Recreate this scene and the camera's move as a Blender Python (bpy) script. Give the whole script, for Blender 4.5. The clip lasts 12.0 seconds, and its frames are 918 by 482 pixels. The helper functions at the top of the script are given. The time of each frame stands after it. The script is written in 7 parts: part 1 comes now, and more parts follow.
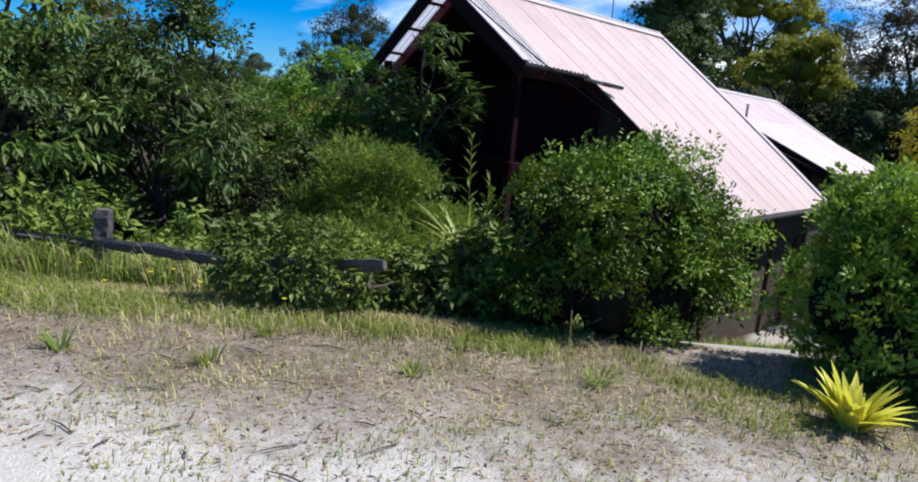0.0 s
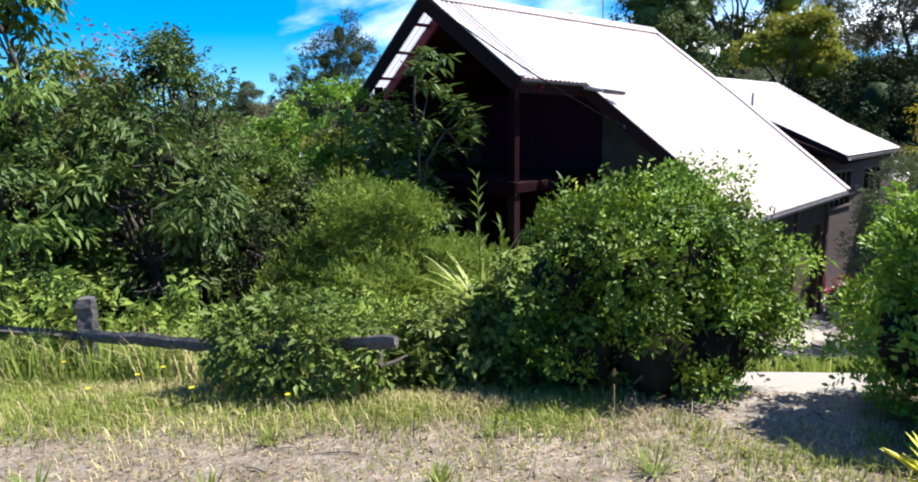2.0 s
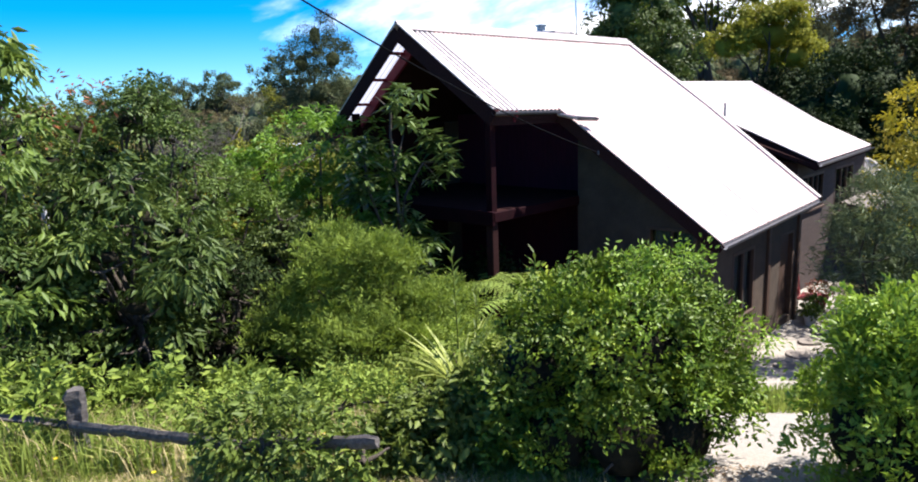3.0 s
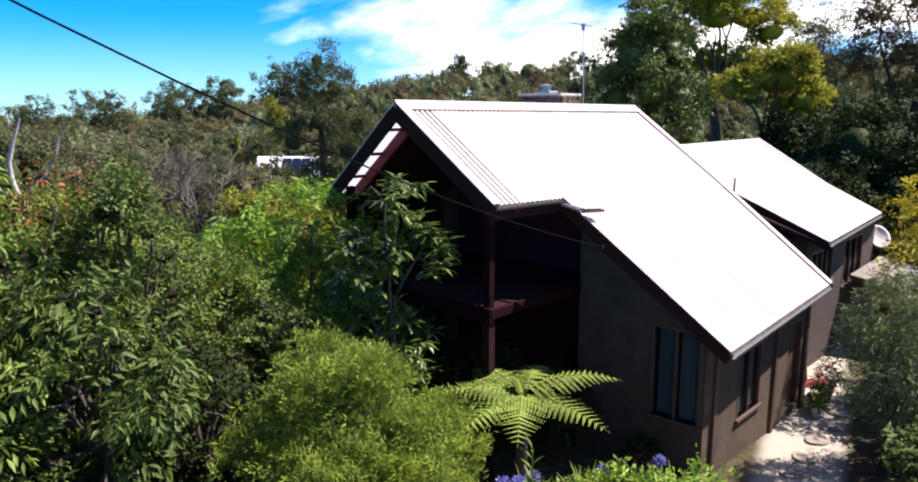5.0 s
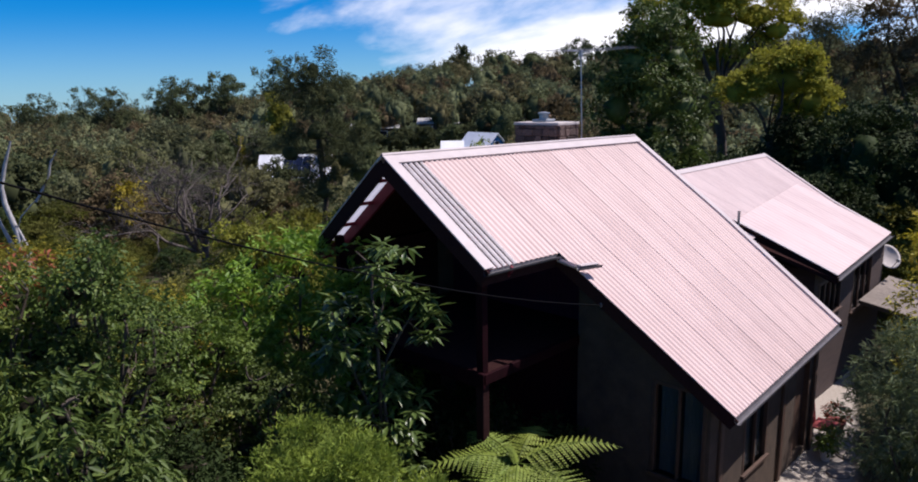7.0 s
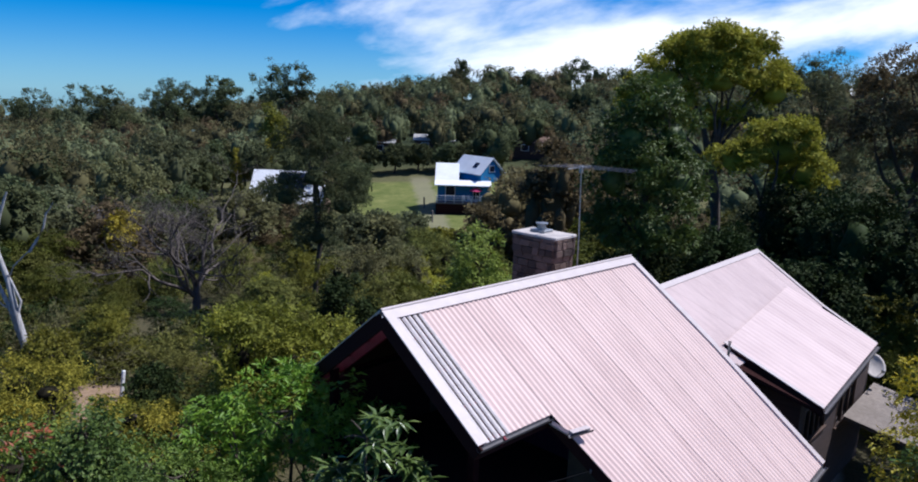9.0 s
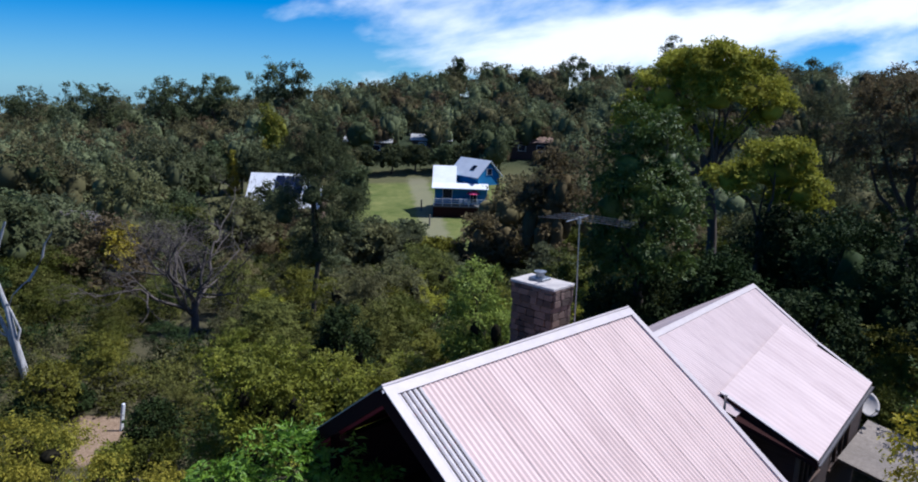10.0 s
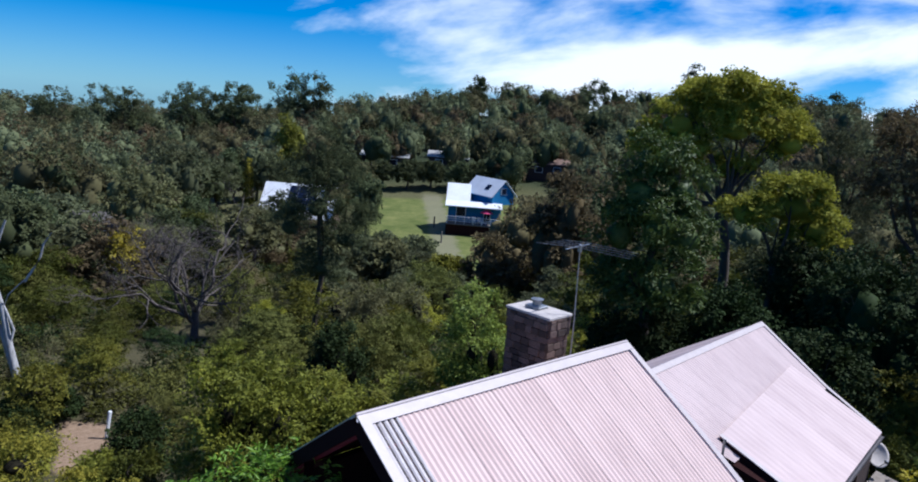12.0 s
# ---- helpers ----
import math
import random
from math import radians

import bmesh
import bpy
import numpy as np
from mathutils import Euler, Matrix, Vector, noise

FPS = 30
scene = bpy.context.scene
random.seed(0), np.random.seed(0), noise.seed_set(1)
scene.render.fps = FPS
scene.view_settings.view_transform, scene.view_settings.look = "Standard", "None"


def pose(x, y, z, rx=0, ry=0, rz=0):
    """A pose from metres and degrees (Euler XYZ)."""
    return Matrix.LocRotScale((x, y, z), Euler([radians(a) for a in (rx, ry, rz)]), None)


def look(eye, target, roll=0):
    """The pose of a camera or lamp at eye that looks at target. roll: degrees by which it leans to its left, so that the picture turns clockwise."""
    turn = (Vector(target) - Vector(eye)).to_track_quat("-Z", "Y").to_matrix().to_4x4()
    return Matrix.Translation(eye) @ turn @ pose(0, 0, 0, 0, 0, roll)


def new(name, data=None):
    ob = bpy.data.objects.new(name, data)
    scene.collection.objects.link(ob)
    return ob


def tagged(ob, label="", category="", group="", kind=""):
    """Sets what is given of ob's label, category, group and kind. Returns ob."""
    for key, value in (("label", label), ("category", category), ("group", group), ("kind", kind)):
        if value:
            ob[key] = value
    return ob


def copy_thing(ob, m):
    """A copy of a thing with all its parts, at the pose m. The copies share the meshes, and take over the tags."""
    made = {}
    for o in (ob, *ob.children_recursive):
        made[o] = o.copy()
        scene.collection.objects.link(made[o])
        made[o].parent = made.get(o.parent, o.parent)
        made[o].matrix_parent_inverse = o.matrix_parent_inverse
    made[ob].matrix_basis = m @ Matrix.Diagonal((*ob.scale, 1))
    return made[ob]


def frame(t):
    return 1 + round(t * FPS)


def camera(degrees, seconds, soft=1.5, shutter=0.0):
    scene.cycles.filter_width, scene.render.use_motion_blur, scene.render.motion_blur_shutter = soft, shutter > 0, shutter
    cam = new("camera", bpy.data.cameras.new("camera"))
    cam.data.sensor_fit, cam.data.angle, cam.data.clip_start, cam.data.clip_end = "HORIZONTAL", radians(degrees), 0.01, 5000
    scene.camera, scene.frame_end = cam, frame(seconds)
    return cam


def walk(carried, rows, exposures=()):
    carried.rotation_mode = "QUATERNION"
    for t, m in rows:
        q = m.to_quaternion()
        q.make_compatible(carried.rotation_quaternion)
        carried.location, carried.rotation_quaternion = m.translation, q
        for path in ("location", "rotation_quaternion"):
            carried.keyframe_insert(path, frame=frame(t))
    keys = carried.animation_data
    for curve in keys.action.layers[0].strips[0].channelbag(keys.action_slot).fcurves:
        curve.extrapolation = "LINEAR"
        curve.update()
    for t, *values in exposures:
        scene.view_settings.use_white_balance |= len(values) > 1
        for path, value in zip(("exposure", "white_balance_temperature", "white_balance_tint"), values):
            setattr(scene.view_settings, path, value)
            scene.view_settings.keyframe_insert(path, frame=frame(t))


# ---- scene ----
cam = camera(65.5, 12.0, soft=1.9)
# seconds, eye in metres, turn in degrees
PATH = [
    (0.0, -0.250, 0.032, 1.532, 79.84, -5.30, -44.59),
    (0.5, -0.129, 0.160, 1.586, 79.60, -5.70, -44.59),
    (1.0, -0.062, 0.441, 1.504, 80.51, 1.28, -44.69),
    (1.5, 0.019, 0.521, 1.559, 80.67, 1.07, -44.91),
    (2.0, 0.143, 0.503, 1.826, 80.34, 0.32, -44.98),
    (2.5, 0.204, 0.261, 2.327, 81.83, -6.56, -44.76),
    (3.0, 0.170, 0.396, 2.675, 78.95, 1.92, -46.54),
    (3.2, 0.194, 0.402, 2.780, 78.47, 1.86, -46.84),
    (4.8, 0.786, 0.916, 3.858, 79.63, 1.79, -46.31),
    (5.0, 0.882, 0.984, 4.000, 79.62, -0.03, -46.30),
    (5.5, 1.188, 1.114, 4.339, 79.62, -0.01, -46.65),
    (6.0, 1.492, 1.140, 4.915, 80.86, -4.86, -46.41),
    (6.5, 1.617, 1.200, 5.030, 80.02, -3.67, -46.65),
    (7.0, 1.574, 1.301, 5.097, 78.58, 0.93, -46.01),
    (7.2, 1.589, 1.302, 5.240, 79.44, -3.81, -45.37),
    (9.0, 1.738, 1.673, 7.691, 78.93, -1.90, -46.24),
    (9.5, 1.746, 1.767, 8.350, 78.72, -2.17, -46.32),
    (10.0, 1.786, 1.865, 9.141, 78.34, -2.02, -46.48),
    (10.5, 1.839, 1.916, 9.587, 77.84, -2.33, -46.67),
    (11.0, 1.852, 2.035, 9.476, 78.90, 0.87, -45.93),
    (11.5, 2.269, 1.989, 9.325, 79.33, -4.63, -45.01),
    (12.0, 2.543, 1.945, 9.175, 79.65, -4.54, -44.77),
]
walk(cam, [(t, pose(x, y, z, rx, ry, rz)) for t, x, y, z, rx, ry, rz in PATH],
     exposures=[(0.0, 0.58, 6050, 7), (0.6, 0.9, 6200, 7), (1.2, 1.2, 6200, 6), (3.2, 1.38, 6600, 11), (5.0, 1.38, 7000, 14), (5.6, 1.2, 6950, 15), (6.1, 0.47, 6600, 16), (6.4, 0.37, 6560, 17), (7.2, 0.35, 6500, 19), (9.0, 0.30, 5950, 13), (12.0, 0.28, 5700, 10)])

def calc(n, l, op, a, b=0.0, c=0.0):
    m = n.new("ShaderNodeMath"); m.operation = op
    for sock, v in zip(m.inputs, (a, b, c)):
        if isinstance(v, (int, float)):
            sock.default_value = v
        else:
            l.new(v, sock)
    return m.outputs[0]


# ---- world and sun ----
SUN_TO = Vector((0.82, -0.52, 1.42)).normalized()
world = bpy.data.worlds.new("sky")
scene.world = world
world.use_nodes = True
wn, wl = world.node_tree.nodes, world.node_tree.links
wn.clear()
sky = wn.new("ShaderNodeTexSky")
sky.sky_type = "NISHITA"
sky.sun_disc = False
sky.sun_elevation = math.asin(SUN_TO.z)
sky.sun_rotation = math.atan2(SUN_TO.x, SUN_TO.y)
sky.air_density, sky.dust_density, sky.ozone_density = 1.0, 0.0, 5.0
tc = wn.new("ShaderNodeTexCoord")
sep = wn.new("ShaderNodeSeparateXYZ")
wl.new(tc.outputs["Generated"], sep.inputs[0])


def wcalc(op, a, b=0.0, c=0.0):
    return calc(wn, wl, op, a, b, c)


def hump(u, mid, half):
    """1 at the middle of a stretch, falling off to both sides."""
    k = wcalc("MULTIPLY", wcalc("SUBTRACT", u, mid), 1.0 / half)
    return wcalc("EXPONENT", wcalc("MULTIPLY", wcalc("MULTIPLY", k, k), -1.0))


def rise(u, lo, hi):
    k = wn.new("ShaderNodeMapRange"); k.interpolation_type = "SMOOTHSTEP"
    wl.new(u, k.inputs["Value"]); k.inputs["From Min"].default_value, k.inputs["From Max"].default_value = lo, hi
    return k.outputs["Result"]


# the sky towards the valley, on the camera's heading: across to the south-east, and up, both as slopes; clouds are set
# to fit its view
ahead = wcalc("MAXIMUM", wcalc("ADD", wcalc("MULTIPLY", sep.outputs["X"], 0.705), wcalc("MULTIPLY", sep.outputs["Y"], 0.709)), 0.12)
across = wcalc("DIVIDE", wcalc("SUBTRACT", wcalc("MULTIPLY", sep.outputs["X"], 0.709), wcalc("MULTIPLY", sep.outputs["Y"], 0.705)), ahead)
height = wcalc("DIVIDE", sep.outputs["Z"], ahead)


def streaks(scale, rise_by, stretch, detail=7.0):
    """Wind-drawn cloud threads that climb by a slope towards the south-east."""
    v = wn.new("ShaderNodeCombineXYZ")
    wl.new(wcalc("MULTIPLY", across, 1.0), v.inputs[0])
    wl.new(wcalc("MULTIPLY", wcalc("SUBTRACT", height, wcalc("MULTIPLY", across, rise_by)), stretch), v.inputs[1])
    t = wn.new("ShaderNodeTexNoise")
    t.inputs["Scale"].default_value, t.inputs["Detail"].default_value, t.inputs["Roughness"].default_value, t.inputs["Distortion"].default_value = scale, detail, 0.55, 0.35
    wl.new(v.outputs[0], t.inputs["Vector"])
    return t.outputs["Fac"]


threads, puffs = streaks(4.2, 0.17, 3.4), streaks(9.0, 0.12, 2.2)
band = wcalc("MULTIPLY", hump(wcalc("SUBTRACT", height, wcalc("MULTIPLY", across, 0.166)), 0.036, 0.032), rise(across, -0.04, 0.20))
low_band = wcalc("MULTIPLY", hump(height, 0.028, 0.016), hump(across, 0.60, 0.12))
veil = wcalc("MULTIPLY", rise(across, -0.24, 0.0), wcalc("SUBTRACT", 1.0, wcalc("MULTIPLY", rise(across, 0.30, 0.45), 0.55)))
small = wcalc("MULTIPLY", hump(wcalc("SUBTRACT", height, wcalc("MULTIPLY", across, 0.12)), 0.122, 0.017), hump(across, -0.20, 0.06))
amount = wcalc("ADD", wcalc("ADD", wcalc("MULTIPLY", band, 0.58), wcalc("MULTIPLY", low_band, 0.42)), wcalc("ADD", wcalc("MULTIPLY", veil, 0.33), wcalc("MULTIPLY", small, 0.26)))
cloud = wcalc("ADD", wcalc("ADD", wcalc("MULTIPLY", threads, 1.15), wcalc("MULTIPLY_ADD", puffs, 0.55, -0.35)), wcalc("ADD", amount, wcalc("MULTIPLY_ADD", rise(across, -0.34, -0.2), 0.16, -0.16)))
haze = wcalc("MULTIPLY", wcalc("SUBTRACT", 1.0, rise(height, -0.02, 0.13)), 0.15)
cover = wcalc("MAXIMUM", wcalc("MULTIPLY", rise(cloud, 0.54, 1.18), 0.94), haze)
cmix = wn.new("ShaderNodeMix"); cmix.data_type = "RGBA"
cmix.inputs[7].default_value = (15.0, 15.4, 15.8, 1)
hue = wn.new("ShaderNodeHueSaturation"); hue.inputs["Saturation"].default_value = 1.12; hue.inputs["Value"].default_value = 0.92
tint = wn.new("ShaderNodeMix"); tint.data_type = "RGBA"; tint.blend_type = "MULTIPLY"; tint.inputs[0].default_value = 1.0; tint.inputs[7].default_value = (0.36, 0.91, 1.52, 1)
bg = wn.new("ShaderNodeBackground"); bg.inputs["Strength"].default_value = 0.062
wo = wn.new("ShaderNodeOutputWorld")
wl.new(cover, cmix.inputs[0])
wl.new(sky.outputs["Color"], tint.inputs[6]); wl.new(tint.outputs[2], hue.inputs["Color"]); wl.new(hue.outputs["Color"], cmix.inputs[6])
wl.new(cmix.outputs[2], bg.inputs["Color"]); wl.new(bg.outputs[0], wo.inputs["Surface"])

sun_data = bpy.data.lights.new("sun", "SUN")
sun_data.energy, sun_data.angle, sun_data.color = 5.0, radians(0.5), (1.0, 0.975, 0.93)
sun = new("sun", sun_data)
sun.matrix_world = look((0, 0, 60), Vector((0, 0, 60)) - SUN_TO)


# ---- materials ----
def base_mat(name, rough=0.8, metal=0.0, spec=0.4):
    m = bpy.data.materials.new(name)
    m.use_nodes = True
    b = m.node_tree.nodes["Principled BSDF"]
    b.inputs["Roughness"].default_value, b.inputs["Metallic"].default_value = rough, metal
    b.inputs["Specular IOR Level"].default_value = spec
    return m, m.node_tree.nodes, m.node_tree.links, b


def ramp(n, stops):
    r = n.new("ShaderNodeValToRGB")
    el = r.color_ramp.elements
    while len(el) < len(stops):
        el.new(0.5)
    for e, (p, c) in zip(el, stops):
        e.position, e.color = p, (*c, 1)
    return r


def noise_tex(n, l, scale, detail=5.0, rough=0.6, stretch=None, coord="Object"):
    t = n.new("ShaderNodeTexNoise")
    t.inputs["Scale"].default_value, t.inputs["Detail"].default_value, t.inputs["Roughness"].default_value = scale, detail, rough
    c = n.new("ShaderNodeTexCoord")
    if stretch:
        mp = n.new("ShaderNodeMapping")
        mp.inputs["Scale"].default_value = stretch
        l.new(c.outputs[coord], mp.inputs["Vector"]); l.new(mp.outputs[0], t.inputs["Vector"])
    else:
        l.new(c.outputs[coord], t.inputs["Vector"])
    return t


def mix_col(n, l, fac, a, b, mode="MIX"):
    m = n.new("ShaderNodeMix"); m.data_type = "RGBA"; m.blend_type = mode
    for sock, v in ((m.inputs[0], fac), (m.inputs[6], a), (m.inputs[7], b)):
        if isinstance(v, (int, float)):
            sock.default_value = v
        elif isinstance(v, tuple):
            sock.default_value = (*v, 1)
        else:
            l.new(v, sock)
    return m.outputs[2]


def surface(name, dark, light, scale=6.0, rough=0.8, bump=0.2, metal=0.0, fine=60.0, stretch=None, spec=0.4, by_object=0.0):
    """A surface with stains at one scale and grain at another."""
    m, n, l, b = base_mat(name, rough, metal, spec)
    big = noise_tex(n, l, scale, 4.0, 0.6, stretch)
    small = noise_tex(n, l, fine, 3.0, 0.7, stretch)
    r = ramp(n, [(0.32, dark), (0.68, light)])
    f = calc(n, l, "ADD", calc(n, l, "MULTIPLY", big.outputs["Fac"], 0.65), calc(n, l, "MULTIPLY", small.outputs["Fac"], 0.35))
    l.new(f, r.inputs["Fac"])
    out = r.outputs["Color"]
    if by_object:
        oi = n.new("ShaderNodeObjectInfo")
        hs = n.new("ShaderNodeHueSaturation")
        l.new(out, hs.inputs["Color"])
        l.new(calc(n, l, "MULTIPLY_ADD", oi.outputs["Random"], by_object, 1 - by_object / 2), hs.inputs["Value"])
        out = hs.outputs["Color"]
    l.new(out, b.inputs["Base Color"])
    bp = n.new("ShaderNodeBump"); bp.inputs["Strength"].default_value = bump; bp.inputs["Distance"].default_value = 0.02
    l.new(f, bp.inputs["Height"]); l.new(bp.outputs[0], b.inputs["Normal"])
    return m


def leaf_mat(name, dark, light, rough=0.5, trans=0.25, tip=None, vary=0.35, spec=0.35, gain=0.95, patch=2.2):
    """Leaf blades: colour drifts from spray to spray, differs a little from leaf to leaf and from plant to plant, and some light comes through."""
    m, n, l, b = base_mat(name, rough, 0.0, spec)
    warm = (1.08 * gain, gain, 0.82 * gain)
    dark, light, tip = (c and tuple(a * b for a, b in zip(c, warm)) for c in (dark, light, tip))
    g = n.new("ShaderNodeNewGeometry")
    stops = [(0.0, dark), (0.75, light)] + ([(0.97, tip)] if tip else [])
    r = ramp(n, stops)
    spray = calc(n, l, "MULTIPLY_ADD", noise_tex(n, l, patch, 3.0, 0.6).outputs["Fac"], 2.2, -0.6)
    l.new(calc(n, l, "ADD", calc(n, l, "MULTIPLY", g.outputs["Random Per Island"], 0.42), calc(n, l, "MULTIPLY", spray, 0.58)), r.inputs["Fac"])
    oi = n.new("ShaderNodeObjectInfo")
    big = noise_tex(n, l, patch * 0.32, 2.0, 0.5)
    hs = n.new("ShaderNodeHueSaturation")
    l.new(calc(n, l, "MULTIPLY_ADD", oi.outputs["Random"], 0.03, 0.485), hs.inputs["Hue"])
    v = calc(n, l, "MULTIPLY_ADD", oi.outputs["Random"], vary, 0.58 - vary / 2)
    l.new(calc(n, l, "ADD", v, calc(n, l, "MULTIPLY", big.outputs["Fac"], 0.84)), hs.inputs["Value"])
    l.new(r.outputs["Color"], hs.inputs["Color"]); l.new(hs.outputs["Color"], b.inputs["Base Color"])
    tr = n.new("ShaderNodeBsdfTranslucent"); l.new(hs.outputs["Color"], tr.inputs["Color"])
    mx = n.new("ShaderNodeMixShader"); mx.inputs[0].default_value = trans
    out = n["Material Output"]
    l.new(b.outputs[0], mx.inputs[1]); l.new(tr.outputs[0], mx.inputs[2]); l.new(mx.outputs[0], out.inputs["Surface"])
    return m


def plain(name, c, rough=0.5, metal=0.0, spec=0.4):
    m, n, l, b = base_mat(name, rough, metal, spec)
    t = noise_tex(n, l, 9.0)
    r = ramp(n, [(0.3, tuple(v * 0.85 for v in c)), (0.7, c)])
    l.new(t.outputs["Fac"], r.inputs["Fac"]); l.new(r.outputs["Color"], b.inputs["Base Color"])
    return m


def roof_mat(name, dark, light, rough, metal):
    m, n, l, b = base_mat(name, rough, metal, 0.25)
    big = noise_tex(n, l, 0.7, 4.0, 0.6)
    streak = noise_tex(n, l, 2.2, 5.0, 0.65, (3.0, 0.35, 0.35))
    f = calc(n, l, "ADD", calc(n, l, "MULTIPLY", big.outputs["Fac"], 0.4), calc(n, l, "MULTIPLY", streak.outputs["Fac"], 0.6))
    oi = n.new("ShaderNodeObjectInfo")
    f = calc(n, l, "ADD", f, calc(n, l, "MULTIPLY_ADD", oi.outputs["Random"], 0.16, -0.08))
    r = ramp(n, [(0.34, dark), (0.62, light)])
    l.new(f, r.inputs["Fac"]); l.new(r.outputs["Color"], b.inputs["Base Color"])
    l.new(calc(n, l, "MULTIPLY_ADD", streak.outputs["Fac"], 0.25, rough - 0.12), b.inputs["Roughness"])
    return m


M_ROOF = roof_mat("painted corrugated iron", (0.490, 0.350, 0.325), (0.615, 0.455, 0.420), 0.62, 0.0)
M_ROOF2 = roof_mat("pale corrugated iron", (0.440, 0.334, 0.325), (0.545, 0.424, 0.410), 0.7, 0.0)
M_FLASH = surface("flashing paint", (0.40, 0.335, 0.325), (0.48, 0.41, 0.40), 4.0, 0.5, 0.05)
M_GUTTER = surface("dark gutter paint", (0.05, 0.045, 0.05), (0.11, 0.10, 0.105), 5.0, 0.45, 0.05)
# dark boards; also the near-black that stands in for shade in voids
M_BARGE = surface("dark timber and void shade", (0.018, 0.007, 0.007), (0.038, 0.017, 0.016), 7.0, 0.95, 0.2, stretch=(1, 6, 6), spec=0.04)
# one red timber: a bright copy for sunlit boards, a dark copy for shaded posts
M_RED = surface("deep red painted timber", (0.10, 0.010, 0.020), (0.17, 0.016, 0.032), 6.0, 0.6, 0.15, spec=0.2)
M_RED_SHADED = surface("red timber darkened for shade", (0.007, 0.0012, 0.0022), (0.019, 0.0025, 0.005), 6.0, 0.8, 0.15, spec=0.08)
M_MAROON = surface("deep maroon boards", (0.045, 0.005, 0.014), (0.085, 0.010, 0.026), 4.0, 0.75, 0.3, stretch=(5, 5, 0.4), spec=0.15)
M_MUD = surface("mud brick", (0.046, 0.031, 0.022), (0.092, 0.062, 0.043), 3.0, 0.95, 0.6, fine=35.0)
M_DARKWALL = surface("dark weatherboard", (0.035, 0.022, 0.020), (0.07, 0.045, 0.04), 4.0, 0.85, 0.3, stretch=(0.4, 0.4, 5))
M_FRAME = surface("brown window timber", (0.05, 0.028, 0.02), (0.09, 0.05, 0.035), 8.0, 0.6, 0.15)
M_CURTAIN = surface("curtain cloth", (0.13, 0.13, 0.11), (0.21, 0.21, 0.18), 9.0, 0.95, 0.2, stretch=(12, 12, 0.6))
M_STONE = surface("chimney stone", (0.040, 0.026, 0.021), (0.145, 0.096, 0.078), 7.0, 0.9, 0.6, by_object=1.2)
M_MORTAR = surface("chimney mortar", (0.06, 0.045, 0.04), (0.12, 0.095, 0.085), 12.0, 0.95, 0.5)
M_SLAB = surface("concrete slab", (0.39, 0.345, 0.32), (0.52, 0.465, 0.435), 5.0, 0.9, 0.3)
M_STEEL = surface("galvanised steel", (0.22, 0.23, 0.25), (0.36, 0.37, 0.39), 9.0, 0.4, 0.05, metal=0.8)
M_LOG = surface("weathered grey timber", (0.035, 0.029, 0.026), (0.16, 0.138, 0.128), 5.0, 0.95, 0.9, fine=24.0, stretch=(0.5, 7, 7))
M_BARK = surface("brown bark", (0.035, 0.026, 0.020), (0.10, 0.078, 0.06), 6.0, 0.95, 0.7, stretch=(4, 4, 0.8))
# near-black fill that paints the shade inside crowns
M_INNER_SHADE = surface("near-black inner shade", (0.010, 0.009, 0.006), (0.028, 0.024, 0.015), 14.0, 0.95, 0.8, spec=0.05)
M_GREYBARK = surface("dead grey wood", (0.048, 0.038, 0.033), (0.135, 0.112, 0.10), 5.0, 0.95, 0.6, stretch=(4, 4, 0.8))
M_WHITEBARK = surface("bleached dead wood", (0.17, 0.16, 0.155), (0.55, 0.53, 0.53), 3.0, 0.85, 0.4, stretch=(4, 4, 0.8))
M_WIRE = plain("black cable sheath", (0.004, 0.004, 0.005), 0.9, 0.0, 0.05)
M_CLAY = surface("terracotta", (0.22, 0.03, 0.03), (0.34, 0.05, 0.05), 8.0, 0.6, 0.1)
M_WHITEPOT = surface("white glaze", (0.6, 0.6, 0.6), (0.8, 0.8, 0.8), 8.0, 0.35, 0.05)
M_PAVER = surface("stepping stone", (0.16, 0.13, 0.11), (0.26, 0.22, 0.19), 9.0, 0.9, 0.4, by_object=0.3)


def glass_mat(name, tint, clear):
    m, n, l, b = base_mat(name, 0.08, 0.0, 0.5)
    b.inputs["Base Color"].default_value = (*tint, 1)
    t = n.new("ShaderNodeBsdfTransparent"); t.inputs["Color"].default_value = (0.82, 0.86, 0.9, 1)
    mx = n.new("ShaderNodeMixShader"); mx.inputs[0].default_value = clear
    l.new(b.outputs[0], mx.inputs[1]); l.new(t.outputs[0], mx.inputs[2]); l.new(mx.outputs[0], n["Material Output"].inputs["Surface"])
    return m


M_PANE = glass_mat("window glass", (0.02, 0.022, 0.025), 0.85)


